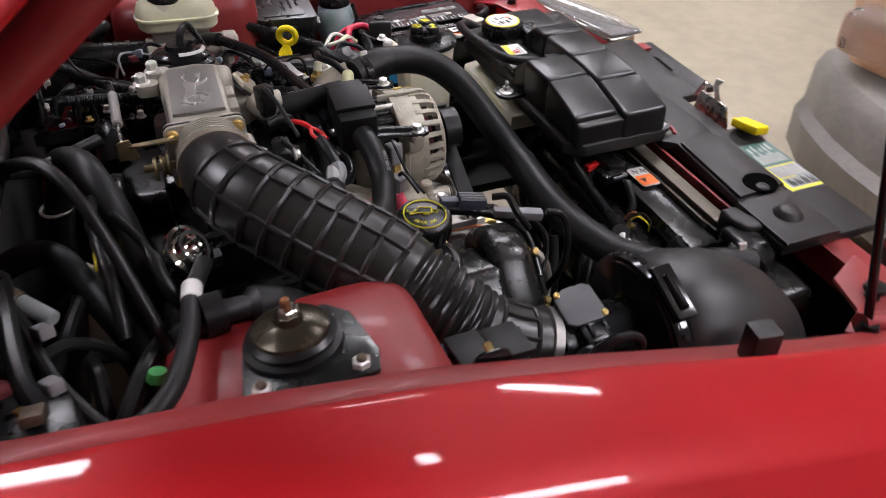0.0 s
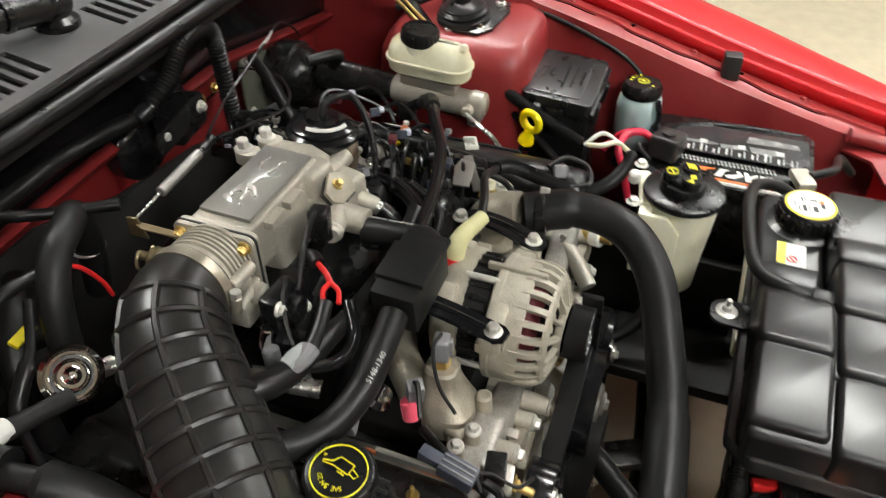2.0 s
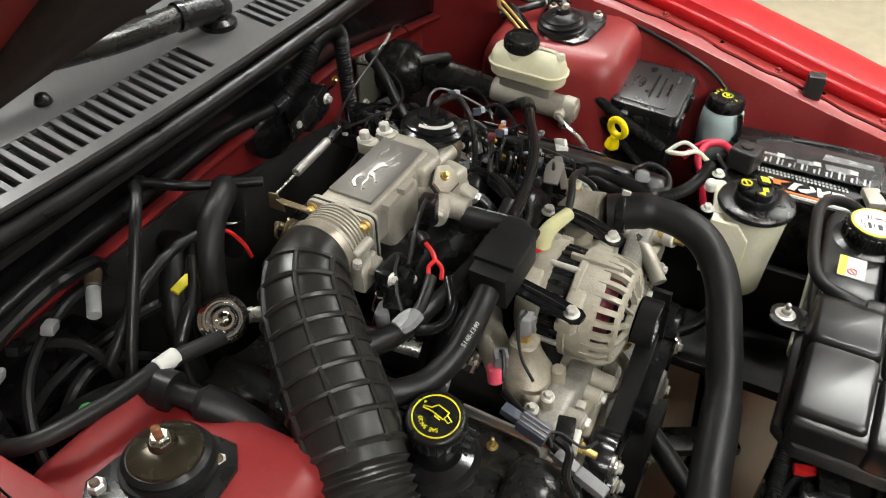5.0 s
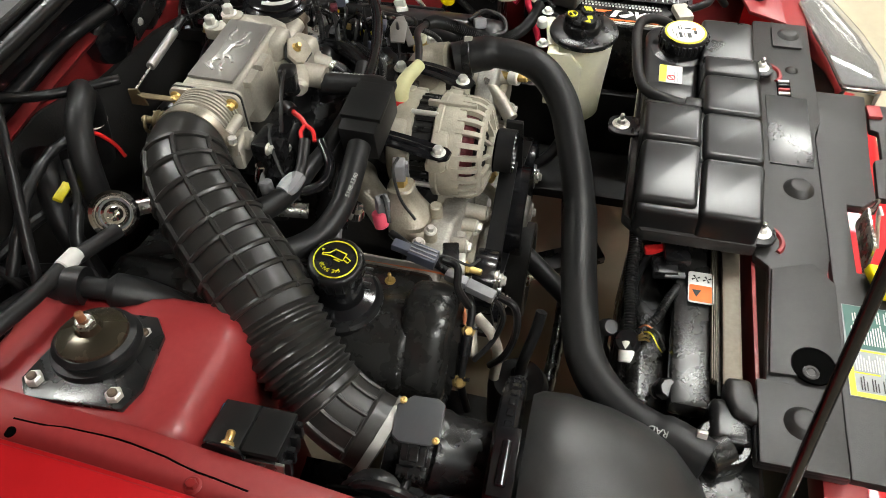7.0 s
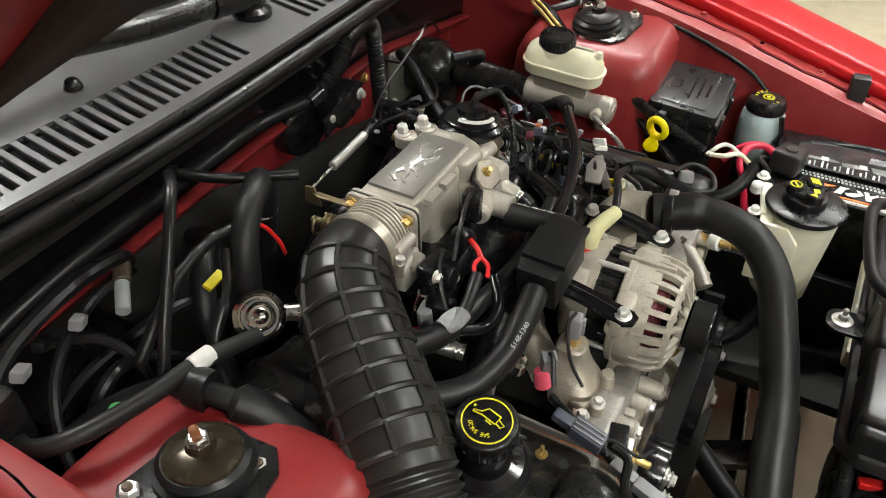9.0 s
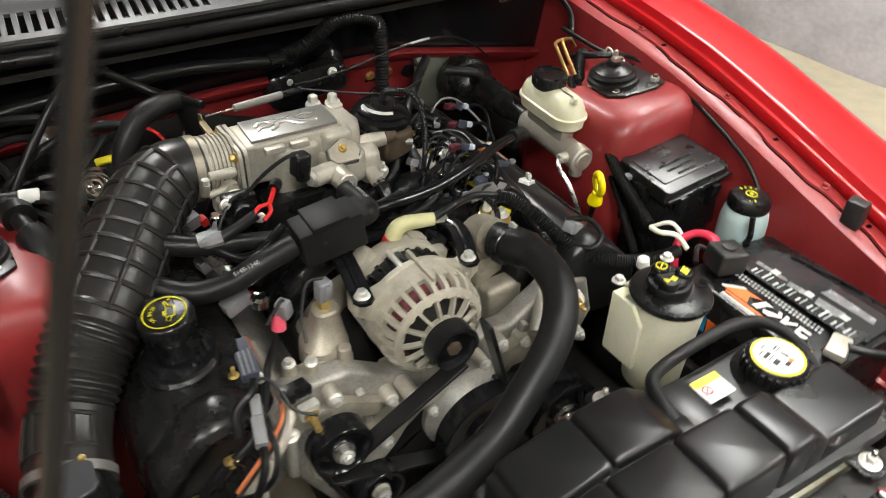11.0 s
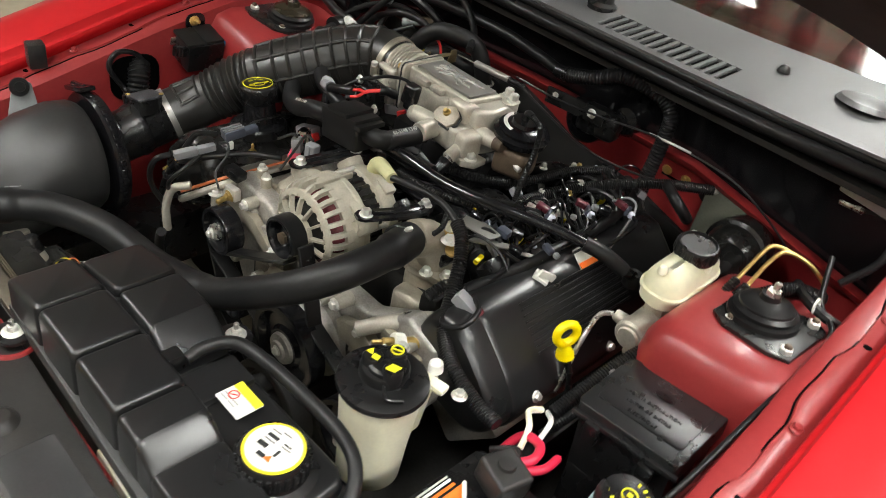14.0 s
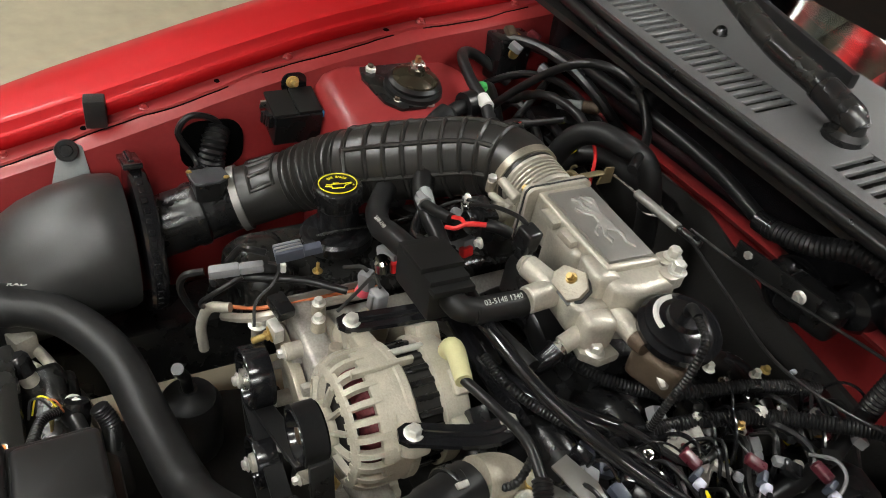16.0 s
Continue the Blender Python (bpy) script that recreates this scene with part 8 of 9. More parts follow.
part("case", box(B(), (-0.46, 0.27, 0.66), (0.16, 0.07, 0.13), (0, 0, 4), 0.01), "plastic", bx)
part("rib", box(B(), (-0.46, 0.232, 0.68), (0.12, 0.01, 0.05), (0, 0, 4), 0.003), "plastic", bx)
gc = thing("green_cap", (-0.515, 0.115, 0.77), "small green plastic cap beside the strut tower", "cap")
part("cap", lathe(B(), [(0.009, 0), (0.010, 0.003), (0.008, 0.010), (0.001, 0.011)], (-0.515, 0.118, 0.782), (0.2, -0.2, 1), 16), "green", gc)
part("stem", cyl(B(), (-0.515, 0.118, 0.74), (-0.515, 0.118, 0.783), 0.006, n=10), "rubber", gc)
bs = thing("apron_module", (-0.60, 0.21, 0.74), "black box with an orange-capped plug on the inner fender", "module")
part("case", box(B(), (-0.590, 0.205, 0.80), (0.05, 0.07, 0.08), (0, 0, 8), 0.006), "plastic", bs)
part("stud", cyl(B(), (-0.566, 0.20, 0.815), (-0.558, 0.20, 0.817), 0.010, n=16), "gold", bs)
part("plug", box(B(), (-0.582, 0.20, 0.845), (0.022, 0.018, 0.010), (0, 20, 0), 0.003), "brown", bs)
fbk = thing("firewall_bracket", (0.215, 0.318, 0.73), "small black bracket with two gold nuts on the red firewall", "bracket")
part("plate", box(B(), (0.215, 0.322, 0.742), (0.06, 0.008, 0.024), (0, 0, 0), 0.002), "black_paint", fbk)
for x in (0.195, 0.235):
    part("nut", hexhead(B(), (x, 0.317, 0.745), (0, -1, 0), 0.007, 0.008), "gold", fbk)
part("grommet", lathe(B(), [(0.026, 0), (0.024, 0.006), (0.012, 0.010), (0.001, 0.010)], (0.285, 0.324, 0.745), (0, -1, 0), 24), "rubber", fbk)
for i, (x, y, z, r) in enumerate(((0.02, 0.285, 0.765, 0.045), (0.10, 0.29, 0.80, 0.03))):
    v = thing("vacuum_canister", (x, y, z), "round black vacuum canister on the firewall", "canister")
    part("can", lathe(B(), [(r * 0.8, 0), (r, 0.006), (r, 0.03), (r * 0.8, 0.04), (r * 0.3, 0.045), (r * 0.25, 0.06)], (x, y + 0.03, z), (0, -1, 0.1), 30), "gloss", v)
sw = thing("speed_servo", (0.08, 0.26, 0.76), "black plastic servo with small bolts behind the plenum", "servo")
part("case", box(B(), (0.07, 0.250, 0.795), (0.08, 0.045, 0.05), (0, 0, 10), 0.014, 3), "plastic", sw)
part("bracket", box(B(), (0.03, 0.215, 0.815), (0.12, 0.004, 0.03), (0, 0, 8), 0.001), "black_paint", sw)
for x in (-0.01, 0.07):
    bolt(sw, (x, 0.212, 0.82), (0, -1, 0), 0.006)

# ---- driver's side cylinder bank ----
fr = thing("fuel_rail", (0.15, 0.0, 0.69), "black fuel rail with four injectors and their plugs", "fuel rail")
part("rail", box(B(), (0.135, 0.03, 0.702), (0.020, 0.46, 0.020), (0, 20, 0), 0.004), "black_paint", fr)
for i, y in enumerate((-0.120, -0.015, 0.098, 0.205)):
    inj = part("injector", cyl(B(), (0.140, y, 0.70), (0.175, y, 0.655), 0.011, n=14), "plastic", fr)
    part("red_clip", box(B(), (0.148, y + 0.004, 0.720), (0.014, 0.011, 0.009), (0, 20, 10), 0.003), "plug_maroon", inj, "dark red clip")
    part("plug", box(B(), (0.167, y - 0.004, 0.720), (0.020, 0.014, 0.012), (0, 25, -12), 0.004), "plug_grey", inj, "grey plug")
    part("plug_tip", box(B(), (0.181, y - 0.010, 0.717), (0.013, 0.012, 0.010), (0, 25, -20), 0.004), "plug_grey", inj, "grey plug end")
    part("wire", tube(B(), [(0.195, y - 0.012, 0.714), (0.215, y - 0.03, 0.722), (0.218, y - 0.055, 0.716), (0.205, y - 0.07, 0.70)], 0.003, 6), "rubber", inj)
for i, y in enumerate((-0.150, -0.060, 0.055, 0.160)):
    cl = thing("ignition_coil", (0.19, y, 0.69), "black ignition coil with yellow clips", "coil", "ignition coils")
    part("body", box(B(), (0.205, y, 0.700), (0.05, 0.036, 0.032), (0, 30, 0), 0.006), "plastic", cl)
    part("yellow_clip", box(B(), (0.176, y - 0.012, 0.716), (0.008, 0.020, 0.008), (0, 20, 15), 0.002), "yellow", cl, "yellow clip")
    part("yellow_clip", box(B(), (0.190, y + 0.022, 0.714), (0.010, 0.012, 0.010), (0, 20, -20), 0.003), "gold", cl)
    part("bolt", hexhead(B(), (0.224, y + 0.022, 0.704), (0.4, 0, 1), 0.006, 0.006), "zinc", cl)
eh = thing("engine_harness", (0.2, 0.0, 0.7), "black taped engine wiring harness over the cylinder bank", "cable")
part("main_sleeve", loom(B(), [(-0.02, -0.07, 0.745), (0.05, -0.03, 0.745), (0.09, 0.03, 0.745), (0.12, 0.12, 0.755), (0.15, 0.20, 0.75)], 0.0075), "rubber", eh)
part("rear_sleeve", loom(B(), [(0.115, -0.02, 0.73), (0.13, 0.05, 0.738), (0.17, 0.13, 0.752), (0.24, 0.21, 0.77), (0.30, 0.28, 0.77)], 0.0085), "rubber", eh)
part("bank_sleeve", tube(B(), [(0.205, -0.215, 0.700), (0.222, -0.13, 0.712), (0.228, -0.04, 0.722), (0.226, 0.06, 0.722), (0.215, 0.16, 0.725), (0.19, 0.25, 0.73)], lambda s, u: 0.010 + 0.001 * math.sin(u * 40), 12), "rubber", eh)
part("front_branch", loom(B(), [(0.205, -0.215, 0.700), (0.19, -0.24, 0.712), (0.185, -0.27, 0.70)], 0.008), "rubber", eh)
part("white_wire", tube(B(), [(0.165, 0.06, 0.742), (0.195, 0.045, 0.752), (0.225, 0.03, 0.745), (0.235, 0.0, 0.72)], 0.0014, 6), "plug_grey", eh)
part("loop_wire", tube(B(), [(0.235, -0.235, 0.722), (0.262, -0.255, 0.725), (0.265, -0.285, 0.715), (0.24, -0.295, 0.705), (0.222, -0.27, 0.705)], 0.004, 8), "rubber", eh)
rnd = random.Random(5)
for i in range(16):
    y = -0.17 + 0.026 * i
    x0 = 0.10 + 0.05 * rnd.random()
    pts = [(x0, y, 0.70), (x0 + 0.03, y + 0.02 * (rnd.random() - 0.5), 0.735 + 0.02 * rnd.random()), (x0 + 0.07, y + 0.05 * (rnd.random() - 0.5), 0.728 + 0.012 * rnd.random()), (x0 + 0.10, y + 0.05 * (rnd.random() - 0.5), 0.705)]
    part("wire", tube(B(), pts, 0.0022 + 0.0022 * rnd.random(), 6, 5), "rubber", eh)
rnd = random.Random(21)
SHELLS = ["plastic", "gloss", "plug_blue", "plastic", "gloss", "plug_lilac", "gloss", "plug_grey", "plastic", "copper", "yellow"]
for i in range(30):
    x, y = 0.095 + 0.125 * rnd.random(), -0.13 + 0.37 * rnd.random()
    z = 0.722 + 0.022 * rnd.random()
    m = SHELLS[i % len(SHELLS)]
    k = 0.5 if m in ("yellow", "plug_lilac", "copper") else 1.1
    part("connector_shell", box(B(), (x, y, z), (0.018 * k, 0.013 * k, 0.011 * k), (25 * rnd.random(), 30 * rnd.random(), 180 * rnd.random()), 0.002, 2), m, eh)
for i in range(8):
    x, y = 0.09 + 0.12 * rnd.random(), -0.12 + 0.36 * rnd.random()
    part("clip_bolt", hexhead(B(), (x, y, 0.728 + 0.012 * rnd.random()), (0.4 * rnd.random(), 0.3 * rnd.random() - 0.15, 1), 0.0045, 0.006), "steel" if i % 4 else "gold", eh)
for i in range(18):
    y = -0.12 + 0.02 * i
    x = 0.10 + 0.06 * rnd.random()
    dx, dy = 0.05 * rnd.random() + 0.03, 0.12 * (rnd.random() - 0.4)
    pts = [(x, y, 0.715), (x + dx * 0.3, y + dy * 0.3, 0.748 + 0.012 * rnd.random()), (x + dx * 0.7, y + dy * 0.7, 0.744 + 0.012 * rnd.random()), (x + dx, y + dy, 0.712)]
    part("wire", tube(B(), pts, 0.0012 + 0.0016 * rnd.random(), 6, 5), "gloss", eh)
for x, y, z, a in ((0.184, -0.031, 0.763, 20), (0.216, 0.025, 0.770, 35), (0.250, 0.088, 0.768, 15)):
    part("plug_body", box(B(), (x - 0.012, y + 0.008, z - 0.004), (0.022, 0.012, 0.010), (0, 14, a), 0.003, 3), "plug_maroon", eh, "dark red plug body")
    part("plug_collar", box(B(), (x + 0.004, y + 0.001, z - 0.004), (0.006, 0.015, 0.013), (0, 14, a), 0.002), "plug_blue", eh)
    part("plug_end", box(B(), (x + 0.014, y - 0.003, z - 0.005), (0.010, 0.011, 0.009), (0, 14, a), 0.003, 3), "plug_lilac", eh, "pale lilac plug end")
    part("plug_lead", tube(B(), [(x + 0.02, y - 0.006, z - 0.004), (x + 0.035, y - 0.022, z - 0.002), (x + 0.032, y - 0.05, z - 0.018), (x + 0.018, y - 0.07, z - 0.045)], 0.0032, 7), "gloss", eh)
pb = thing("harness_bracket", (0.10, 0.0, 0.72), "grey steel bracket with an angled tube over the fuel rail", "bracket")
part("plate", prism(B(), [(-0.02, -0.02), (0.03, -0.024), (0.03, 0.02), (0.0, 0.028)], (0.120, 0.012, 0.728), (1, 0, 0), (0, 1, 0.3), 0.004, 0.001), "cast_dark", pb)
part("angle_tube", tube(B(), [(0.085, -0.06, 0.74), (0.12, -0.045, 0.745), (0.165, -0.025, 0.748), (0.175, 0.0, 0.75), (0.17, 0.02, 0.75)], 0.0042, 8), "black_paint", pb)
for p in ((0.125, 0.035, 0.737), (0.075, 0.10, 0.742), (0.105, 0.145, 0.745)):
    bolt(pb, p, (0, 0, 1), 0.005, h=0.009)
fb2 = thing("fuel_rail_bracket", (0.15, -0.2, 0.71), "pale angled steel strip by the thermostat housing", "bracket")
part("strip", box(B(), (0.165, -0.145, 0.735), (0.075, 0.013, 0.003), (0, -6, 30), 0.001), "brushed", fb2)
part("gold_disc", lathe(B(), [(0.013, 0), (0.013, 0.004), (0.006, 0.006)], (0.150, -0.19, 0.725), (0, -0.3, 1), 18), "gold", fb2)
wt = thing("white_clip", (0.256, -0.112, 0.71), "white plastic clip on the black valve cover", "clip")
part("base", box(B(), (0.256, -0.112, 0.716), (0.024, 0.020, 0.008), (0, 20, 25), 0.002), "white", wt)
part("wing", box(B(), (0.262, -0.108, 0.722), (0.028, 0.006, 0.012), (0, 25, 60), 0.002), "white", wt)
vl = thing("cover_label", (0.245, -0.005, 0.715), "white and orange label on the valve cover", "label")
vu = V((0.77, 0, -0.63))
part("paper", prism(B(), rounded(0.034, 0.062, 0.002), V((0.262, -0.005, 0.7205)), vu, (0, 1, 0), 0.0012, 0), "paper", vl)
part("orange_field", prism(B(), rounded(0.010, 0.060, 0.001), V((0.271, -0.005, 0.7145)), vu, (0, 1, 0), 0.0012, 0), "orange", vl)
bm = B()
for k in range(3):
    prism(bm, [(-0.002, -0.014), (0.002, -0.014), (0.002, 0.014), (-0.002, 0.014)], V((0.253, -0.024 + 0.018 * k, 0.7292)), vu, (0, 1, 0), 0.0005, 0)
part("print", bm, "ink", vl)
vg = thing("cover_connector", (0.236, -0.255, 0.70), "grey plug on the front of the valve cover", "connector")
part("plug", box(B(), (0.236, -0.252, 0.718), (0.034, 0.020, 0.018), (0, 30, 20), 0.004), "plug_grey", vg)
part("seal", cyl(B(), (0.250, -0.246, 0.712), (0.258, -0.243, 0.706), 0.010, n=14), "copper", vg)
sg = thing("front_sensors", (0.19, -0.3, 0.60), "brass and white sensor screwed into the timing cover", "sensor")
part("brass", cyl(B(), (0.205, -0.29, 0.64), (0.185, -0.345, 0.655), 0.009, 0.006, 12), "gold", sg)
part("white_body", cyl(B(), (0.196, -0.315, 0.647), (0.19, -0.33, 0.651), 0.013, n=12), "white", sg)
part("tip", cyl(B(), (0.185, -0.345, 0.655), (0.18, -0.36, 0.659), 0.003, n=8), "gold", sg)
oc = thing("oil_filter_tube", (0.15, -0.25, 0.6), "grey pipe with hexagon fittings near the front cover", "pipe")
part("pipe", tube(B(), [(0.20, -0.22, 0.64), (0.18, -0.26, 0.65), (0.15, -0.30, 0.64), (0.12, -0.33, 0.62)], 0.012, 12), "cast", oc)
part("hex", lathe(B(), [(0.014, 0), (0.014, 0.012), (0.012, 0.014)], (0.165, -0.285, 0.648), (0.4, 0.8, 0.1), 6), "steel", oc)

vb = thing("valley_bracket", (0.144, -0.136, 0.74), "bare pressed steel bracket with a bright rim in the engine valley", "bracket")
part("plate", prism(B(), [(-0.030, -0.012), (0.026, -0.016), (0.034, 0.004), (0.010, 0.012), (-0.030, 0.010)], (0.146, -0.136, 0.744), (1, 0.25, 0), (-0.25, 1, 0.1), 0.003, 0.0008), "brushed", vb)
part("arm", prism(B(), [(-0.04, -0.005), (0.04, -0.003), (0.04, 0.003), (-0.04, 0.005)], (0.200, -0.105, 0.722), (0.8, 0.55, -0.05), (-0.55, 0.8, 0.2), 0.003, 0.0008), "cast_dark", vb)
part("gusset", prism(B(), [(0, 0), (0.040, 0), (0.012, 0.034)], (0.162, 0.010, 0.716), (0.9, -0.4, 0), (0.1, 0.3, 1), 0.003, 0.0008), "cast_dark", vb)
bolt(vb, (0.172, 0.008, 0.732), (0.3, -0.8, 0.5), 0.0075)
bolt(vb, (0.150, 0.105, 0.745), (0.1, -0.2, 1), 0.008, h=0.010)
bolt(vb, (0.142, -0.195, 0.740), (0, 0, 1), 0.009)
bs2 = thing("brass_sender", (0.126, -0.178, 0.73), "brass and cream temperature sender by the thermostat", "sensor")
part("brass", lathe(B(), [(0.012, 0), (0.012, 0.008), (0.009, 0.010), (0.008, 0.018)], (0.126, -0.178, 0.728), (0.1, -0.2, 1), 6), "gold", bs2)
part("cap", cyl(B(), (0.127, -0.181, 0.745), (0.128, -0.184, 0.760), 0.007, 0.006, 12), "bottle", bs2)
for x, y, z, turn, m1, m2 in ((0.236, -0.012, 0.735, 12, "gasket", "paper"), (0.232, -0.075, 0.738, -8, "plug_blue", "plug_grey"), (0.186, 0.015, 0.742, 35, "cast_dark", "plug_grey"), (0.205, 0.085, 0.742, 60, "plug_grey", "cast_dark"), (0.178, 0.170, 0.748, 20, "cast_dark", "plastic")):
    hp = thing("harness_plug", (x, y, z), "small two-tone plug on the engine harness", "connector", "harness plugs")
    part("body", box(B(), (x, y, z), (0.020, 0.011, 0.009), (0, 8, turn), 0.003), m1, hp)
    part("lock", box(B(), V((x, y, z)) + V((0.018 * math.cos(radians(turn)), 0.018 * math.sin(radians(turn)), 0)), (0.010, 0.009, 0.008), (0, 8, turn), 0.003), m2, hp)
    part("lead", tube(B(), [(x - 0.010, y, z), (x - 0.028, y + 0.012, z + 0.006), (x - 0.045, y + 0.005, z - 0.012)], 0.0026, 6), "rubber", hp)
pw = thing("pale_wire", (0.25, 0.09, 0.75), "thin pale wire arching over the cylinder bank", "cable")
part("wire", tube(B(), [(0.212, 0.115, 0.750), (0.235, 0.118, 0.768), (0.258, 0.105, 0.768), (0.272, 0.060, 0.750), (0.278, 0.020, 0.730)], 0.0020, 8), "plug_grey", pw)

# ---- passenger's side cylinder bank ----
bl = thing("slate_connector", (-0.276, -0.28, 0.72), "slate grey multi-pin connector with a white lock", "connector")
part("body", box(B(), (-0.282, -0.284, 0.724), (0.021, 0.036, 0.016), (10, 0, -8), 0.002), "plug_blue", bl)
part("nose", box(B(), (-0.276, -0.256, 0.726), (0.013, 0.026, 0.011), (10, 0, -8), 0.002), "plug_blue", bl)
for k in range(3):
    part("rib", box(B(), (-0.289 + 0.006 * k, -0.285, 0.7325), (0.002, 0.034, 0.003), (10, 0, -8), 0.0008), "plug_grey", bl)
part("lock", box(B(), (-0.272, -0.294, 0.708), (0.007, 0.007, 0.014), (0, 0, 0), 0.002), "white", bl)
part("lead", tube(B(), [(-0.285, -0.312, 0.726), (-0.295, -0.33, 0.728), (-0.315, -0.335, 0.715), (-0.322, -0.35, 0.69)], 0.005, 8), "rubber", bl)
gp = thing("grey_inline_plug", (-0.29, -0.35, 0.69), "pale grey inline plug with a thin wire", "connector")
part("front_half", box(B(), (-0.300, -0.360, 0.696), (0.015, 0.038, 0.013), (8, 0, -14), 0.003), "plug_grey", gp)
part("rear_half", box(B(), (-0.291, -0.328, 0.701), (0.013, 0.030, 0.012), (8, 0, -14), 0.003), "plug_grey", gp)
part("thin_wire", tube(B(), [(-0.286, -0.308, 0.709), (-0.272, -0.300, 0.712), (-0.258, -0.310, 0.70), (-0.25, -0.335, 0.68), (-0.225, -0.345, 0.665)], 0.0020, 6), "ink", gp)
part("cable", tube(B(), [(-0.305, -0.384, 0.697), (-0.312, -0.405, 0.69), (-0.325, -0.41, 0.66), (-0.335, -0.40, 0.62), (-0.33, -0.38, 0.58)], 0.005, 8), "rubber", gp)
cp2 = thing("coil_plug", (-0.21, -0.2, 0.68), "pink-sealed grey ignition plug beside a bright cap", "connector")
part("seal", cyl(B(), (-0.216, -0.210, 0.690), (-0.212, -0.204, 0.712), 0.010, 0.009, 14), "pink", cp2, "pink seal")
part("plug", box(B(), (-0.206, -0.210, 0.722), (0.017, 0.018, 0.026), (0, -8, 35), 0.004), "plug_grey", cp2)
part("bright_cap", lathe(B(), [(0.009, 0), (0.0115, 0.003), (0.0115, 0.018), (0.008, 0.022), (0.001, 0.023)], (-0.226, -0.178, 0.712), (0, -0.2, 1), 18), "chrome", cp2, "bright metal cap")
part("lead", tube(B(), [(-0.206, -0.210, 0.736), (-0.212, -0.216, 0.740), (-0.236, -0.228, 0.722)], 0.0026, 6), "ink", cp2)
ry = thing("red_wire_fork", (-0.175, -0.105, 0.78), "forked red wire with black sleeves near the throttle body", "cable")
part("stem", tube(B(), [(-0.173, -0.106, 0.812), (-0.166, -0.098, 0.816), (-0.158, -0.085, 0.818)], 0.0034, 8), "wire_red", ry)
part("branch", tube(B(), [(-0.173, -0.106, 0.812), (-0.186, -0.104, 0.810), (-0.197, -0.110, 0.806)], 0.0028, 8), "wire_red", ry)
part("branch", tube(B(), [(-0.173, -0.106, 0.812), (-0.176, -0.116, 0.806), (-0.188, -0.122, 0.80)], 0.0028, 8), "wire_red", ry)
part("sleeve", tube(B(), [(-0.158, -0.085, 0.818), (-0.15, -0.075, 0.818), (-0.145, -0.06, 0.81)], 0.008, 10), "rubber", ry)
part("sleeve", tube(B(), [(-0.195, -0.112, 0.805), (-0.225, -0.118, 0.797), (-0.25, -0.120, 0.790)], 0.0075, 10), "rubber", ry)
part("tape_end", tube(B(), [(-0.245, -0.120, 0.792), (-0.262, -0.118, 0.790), (-0.275, -0.108, 0.784)], lambda s, u: 0.010 - 0.003 * u, 8), "plug_grey", ry, "crinkled grey tape")
part("thin_lead", tube(B(), [(-0.19, -0.065, 0.815), (-0.215, -0.075, 0.812), (-0.24, -0.095, 0.79), (-0.255, -0.12, 0.76)], 0.0022, 6), "ink", ry)
tp = thing("throttle_sensor", (-0.205, -0.06, 0.76), "black throttle position sensor with steel screws", "sensor")
part("body", box(B(), (-0.200, -0.062, 0.790), (0.046, 0.022, 0.044), (0, 0, -6), 0.005), "plastic", tp)
part("barrel", cyl(B(), (-0.200, -0.05, 0.790), (-0.200, -0.085, 0.790), 0.015, n=20), "plastic", tp)
for x, z in ((-0.222, 0.808), (-0.178, 0.772)):
    part("screw", hexhead(B(), (x, -0.073, z), (0, -1, 0), 0.0055, 0.006), "zinc", tp)
part("plug", box(B(), (-0.222, -0.082, 0.762), (0.022, 0.03, 0.02), (0, 0, 10), 0.003), "plastic", tp)
vt = thing("vacuum_tee", (-0.255, -0.075, 0.74), "bright screw and clear-tipped vacuum fitting", "fitting")
part("screw", cyl(B(), (-0.238, -0.060, 0.765), (-0.235, -0.066, 0.792), 0.007, n=12), "chrome", vt)
part("tip", cyl(B(), (-0.248, -0.075, 0.75), (-0.243, -0.07, 0.772), 0.009, n=12), "plug_grey", vt)
ri = thing("injector_plugs", (-0.22, -0.13, 0.70), "red and grey injector plugs beneath the breather hose", "connector")
for y in (-0.155, -0.05, 0.05):
    part("plug", box(B(), (-0.250, y, 0.712), (0.040, 0.022, 0.020), (0, -15, 12), 0.004), "plug_grey", ri)
    part("clip", box(B(), (-0.228, y - 0.004, 0.712), (0.012, 0.018, 0.014), (0, -15, 12), 0.003), "wire_red", ri)
for x, y in ((-0.290, -0.240),):
    part("gold_stud", cyl(B(), (x, y, 0.672), (x, y, 0.688), 0.0026, n=8), "gold", vc_right)
    part("gold_nut", hexhead(B(), (x, y, 0.672), (0, 0, 1), 0.0048, 0.004), "gold", vc_right)
cpz = thing("front_stud", (-0.228, -0.322, 0.62), "pale steel spacer and brass stud on the timing cover", "stud")
part("spacer", box(B(), (-0.226, -0.318, 0.648), (0.026, 0.014, 0.022), (0, 0, 8), 0.003), "zinc", cpz)
part("brass_nut", hexhead(B(), (-0.226, -0.324, 0.644), (0, -0.9, -0.2), 0.0075, 0.006), "gold", cpz)
part("brass_tip", cyl(B(), (-0.226, -0.328, 0.643), (-0.226, -0.348, 0.639), 0.0048, n=10), "gold", cpz)
part("black_lug", box(B(), (-0.236, -0.308, 0.678), (0.034, 0.022, 0.016), (0, 8, 12), 0.003), "plastic", cpz)
part("upright_post", cyl(B(), (-0.258, -0.330, 0.560), (-0.258, -0.330, 0.632), 0.0085, n=14), "cast", cpz)
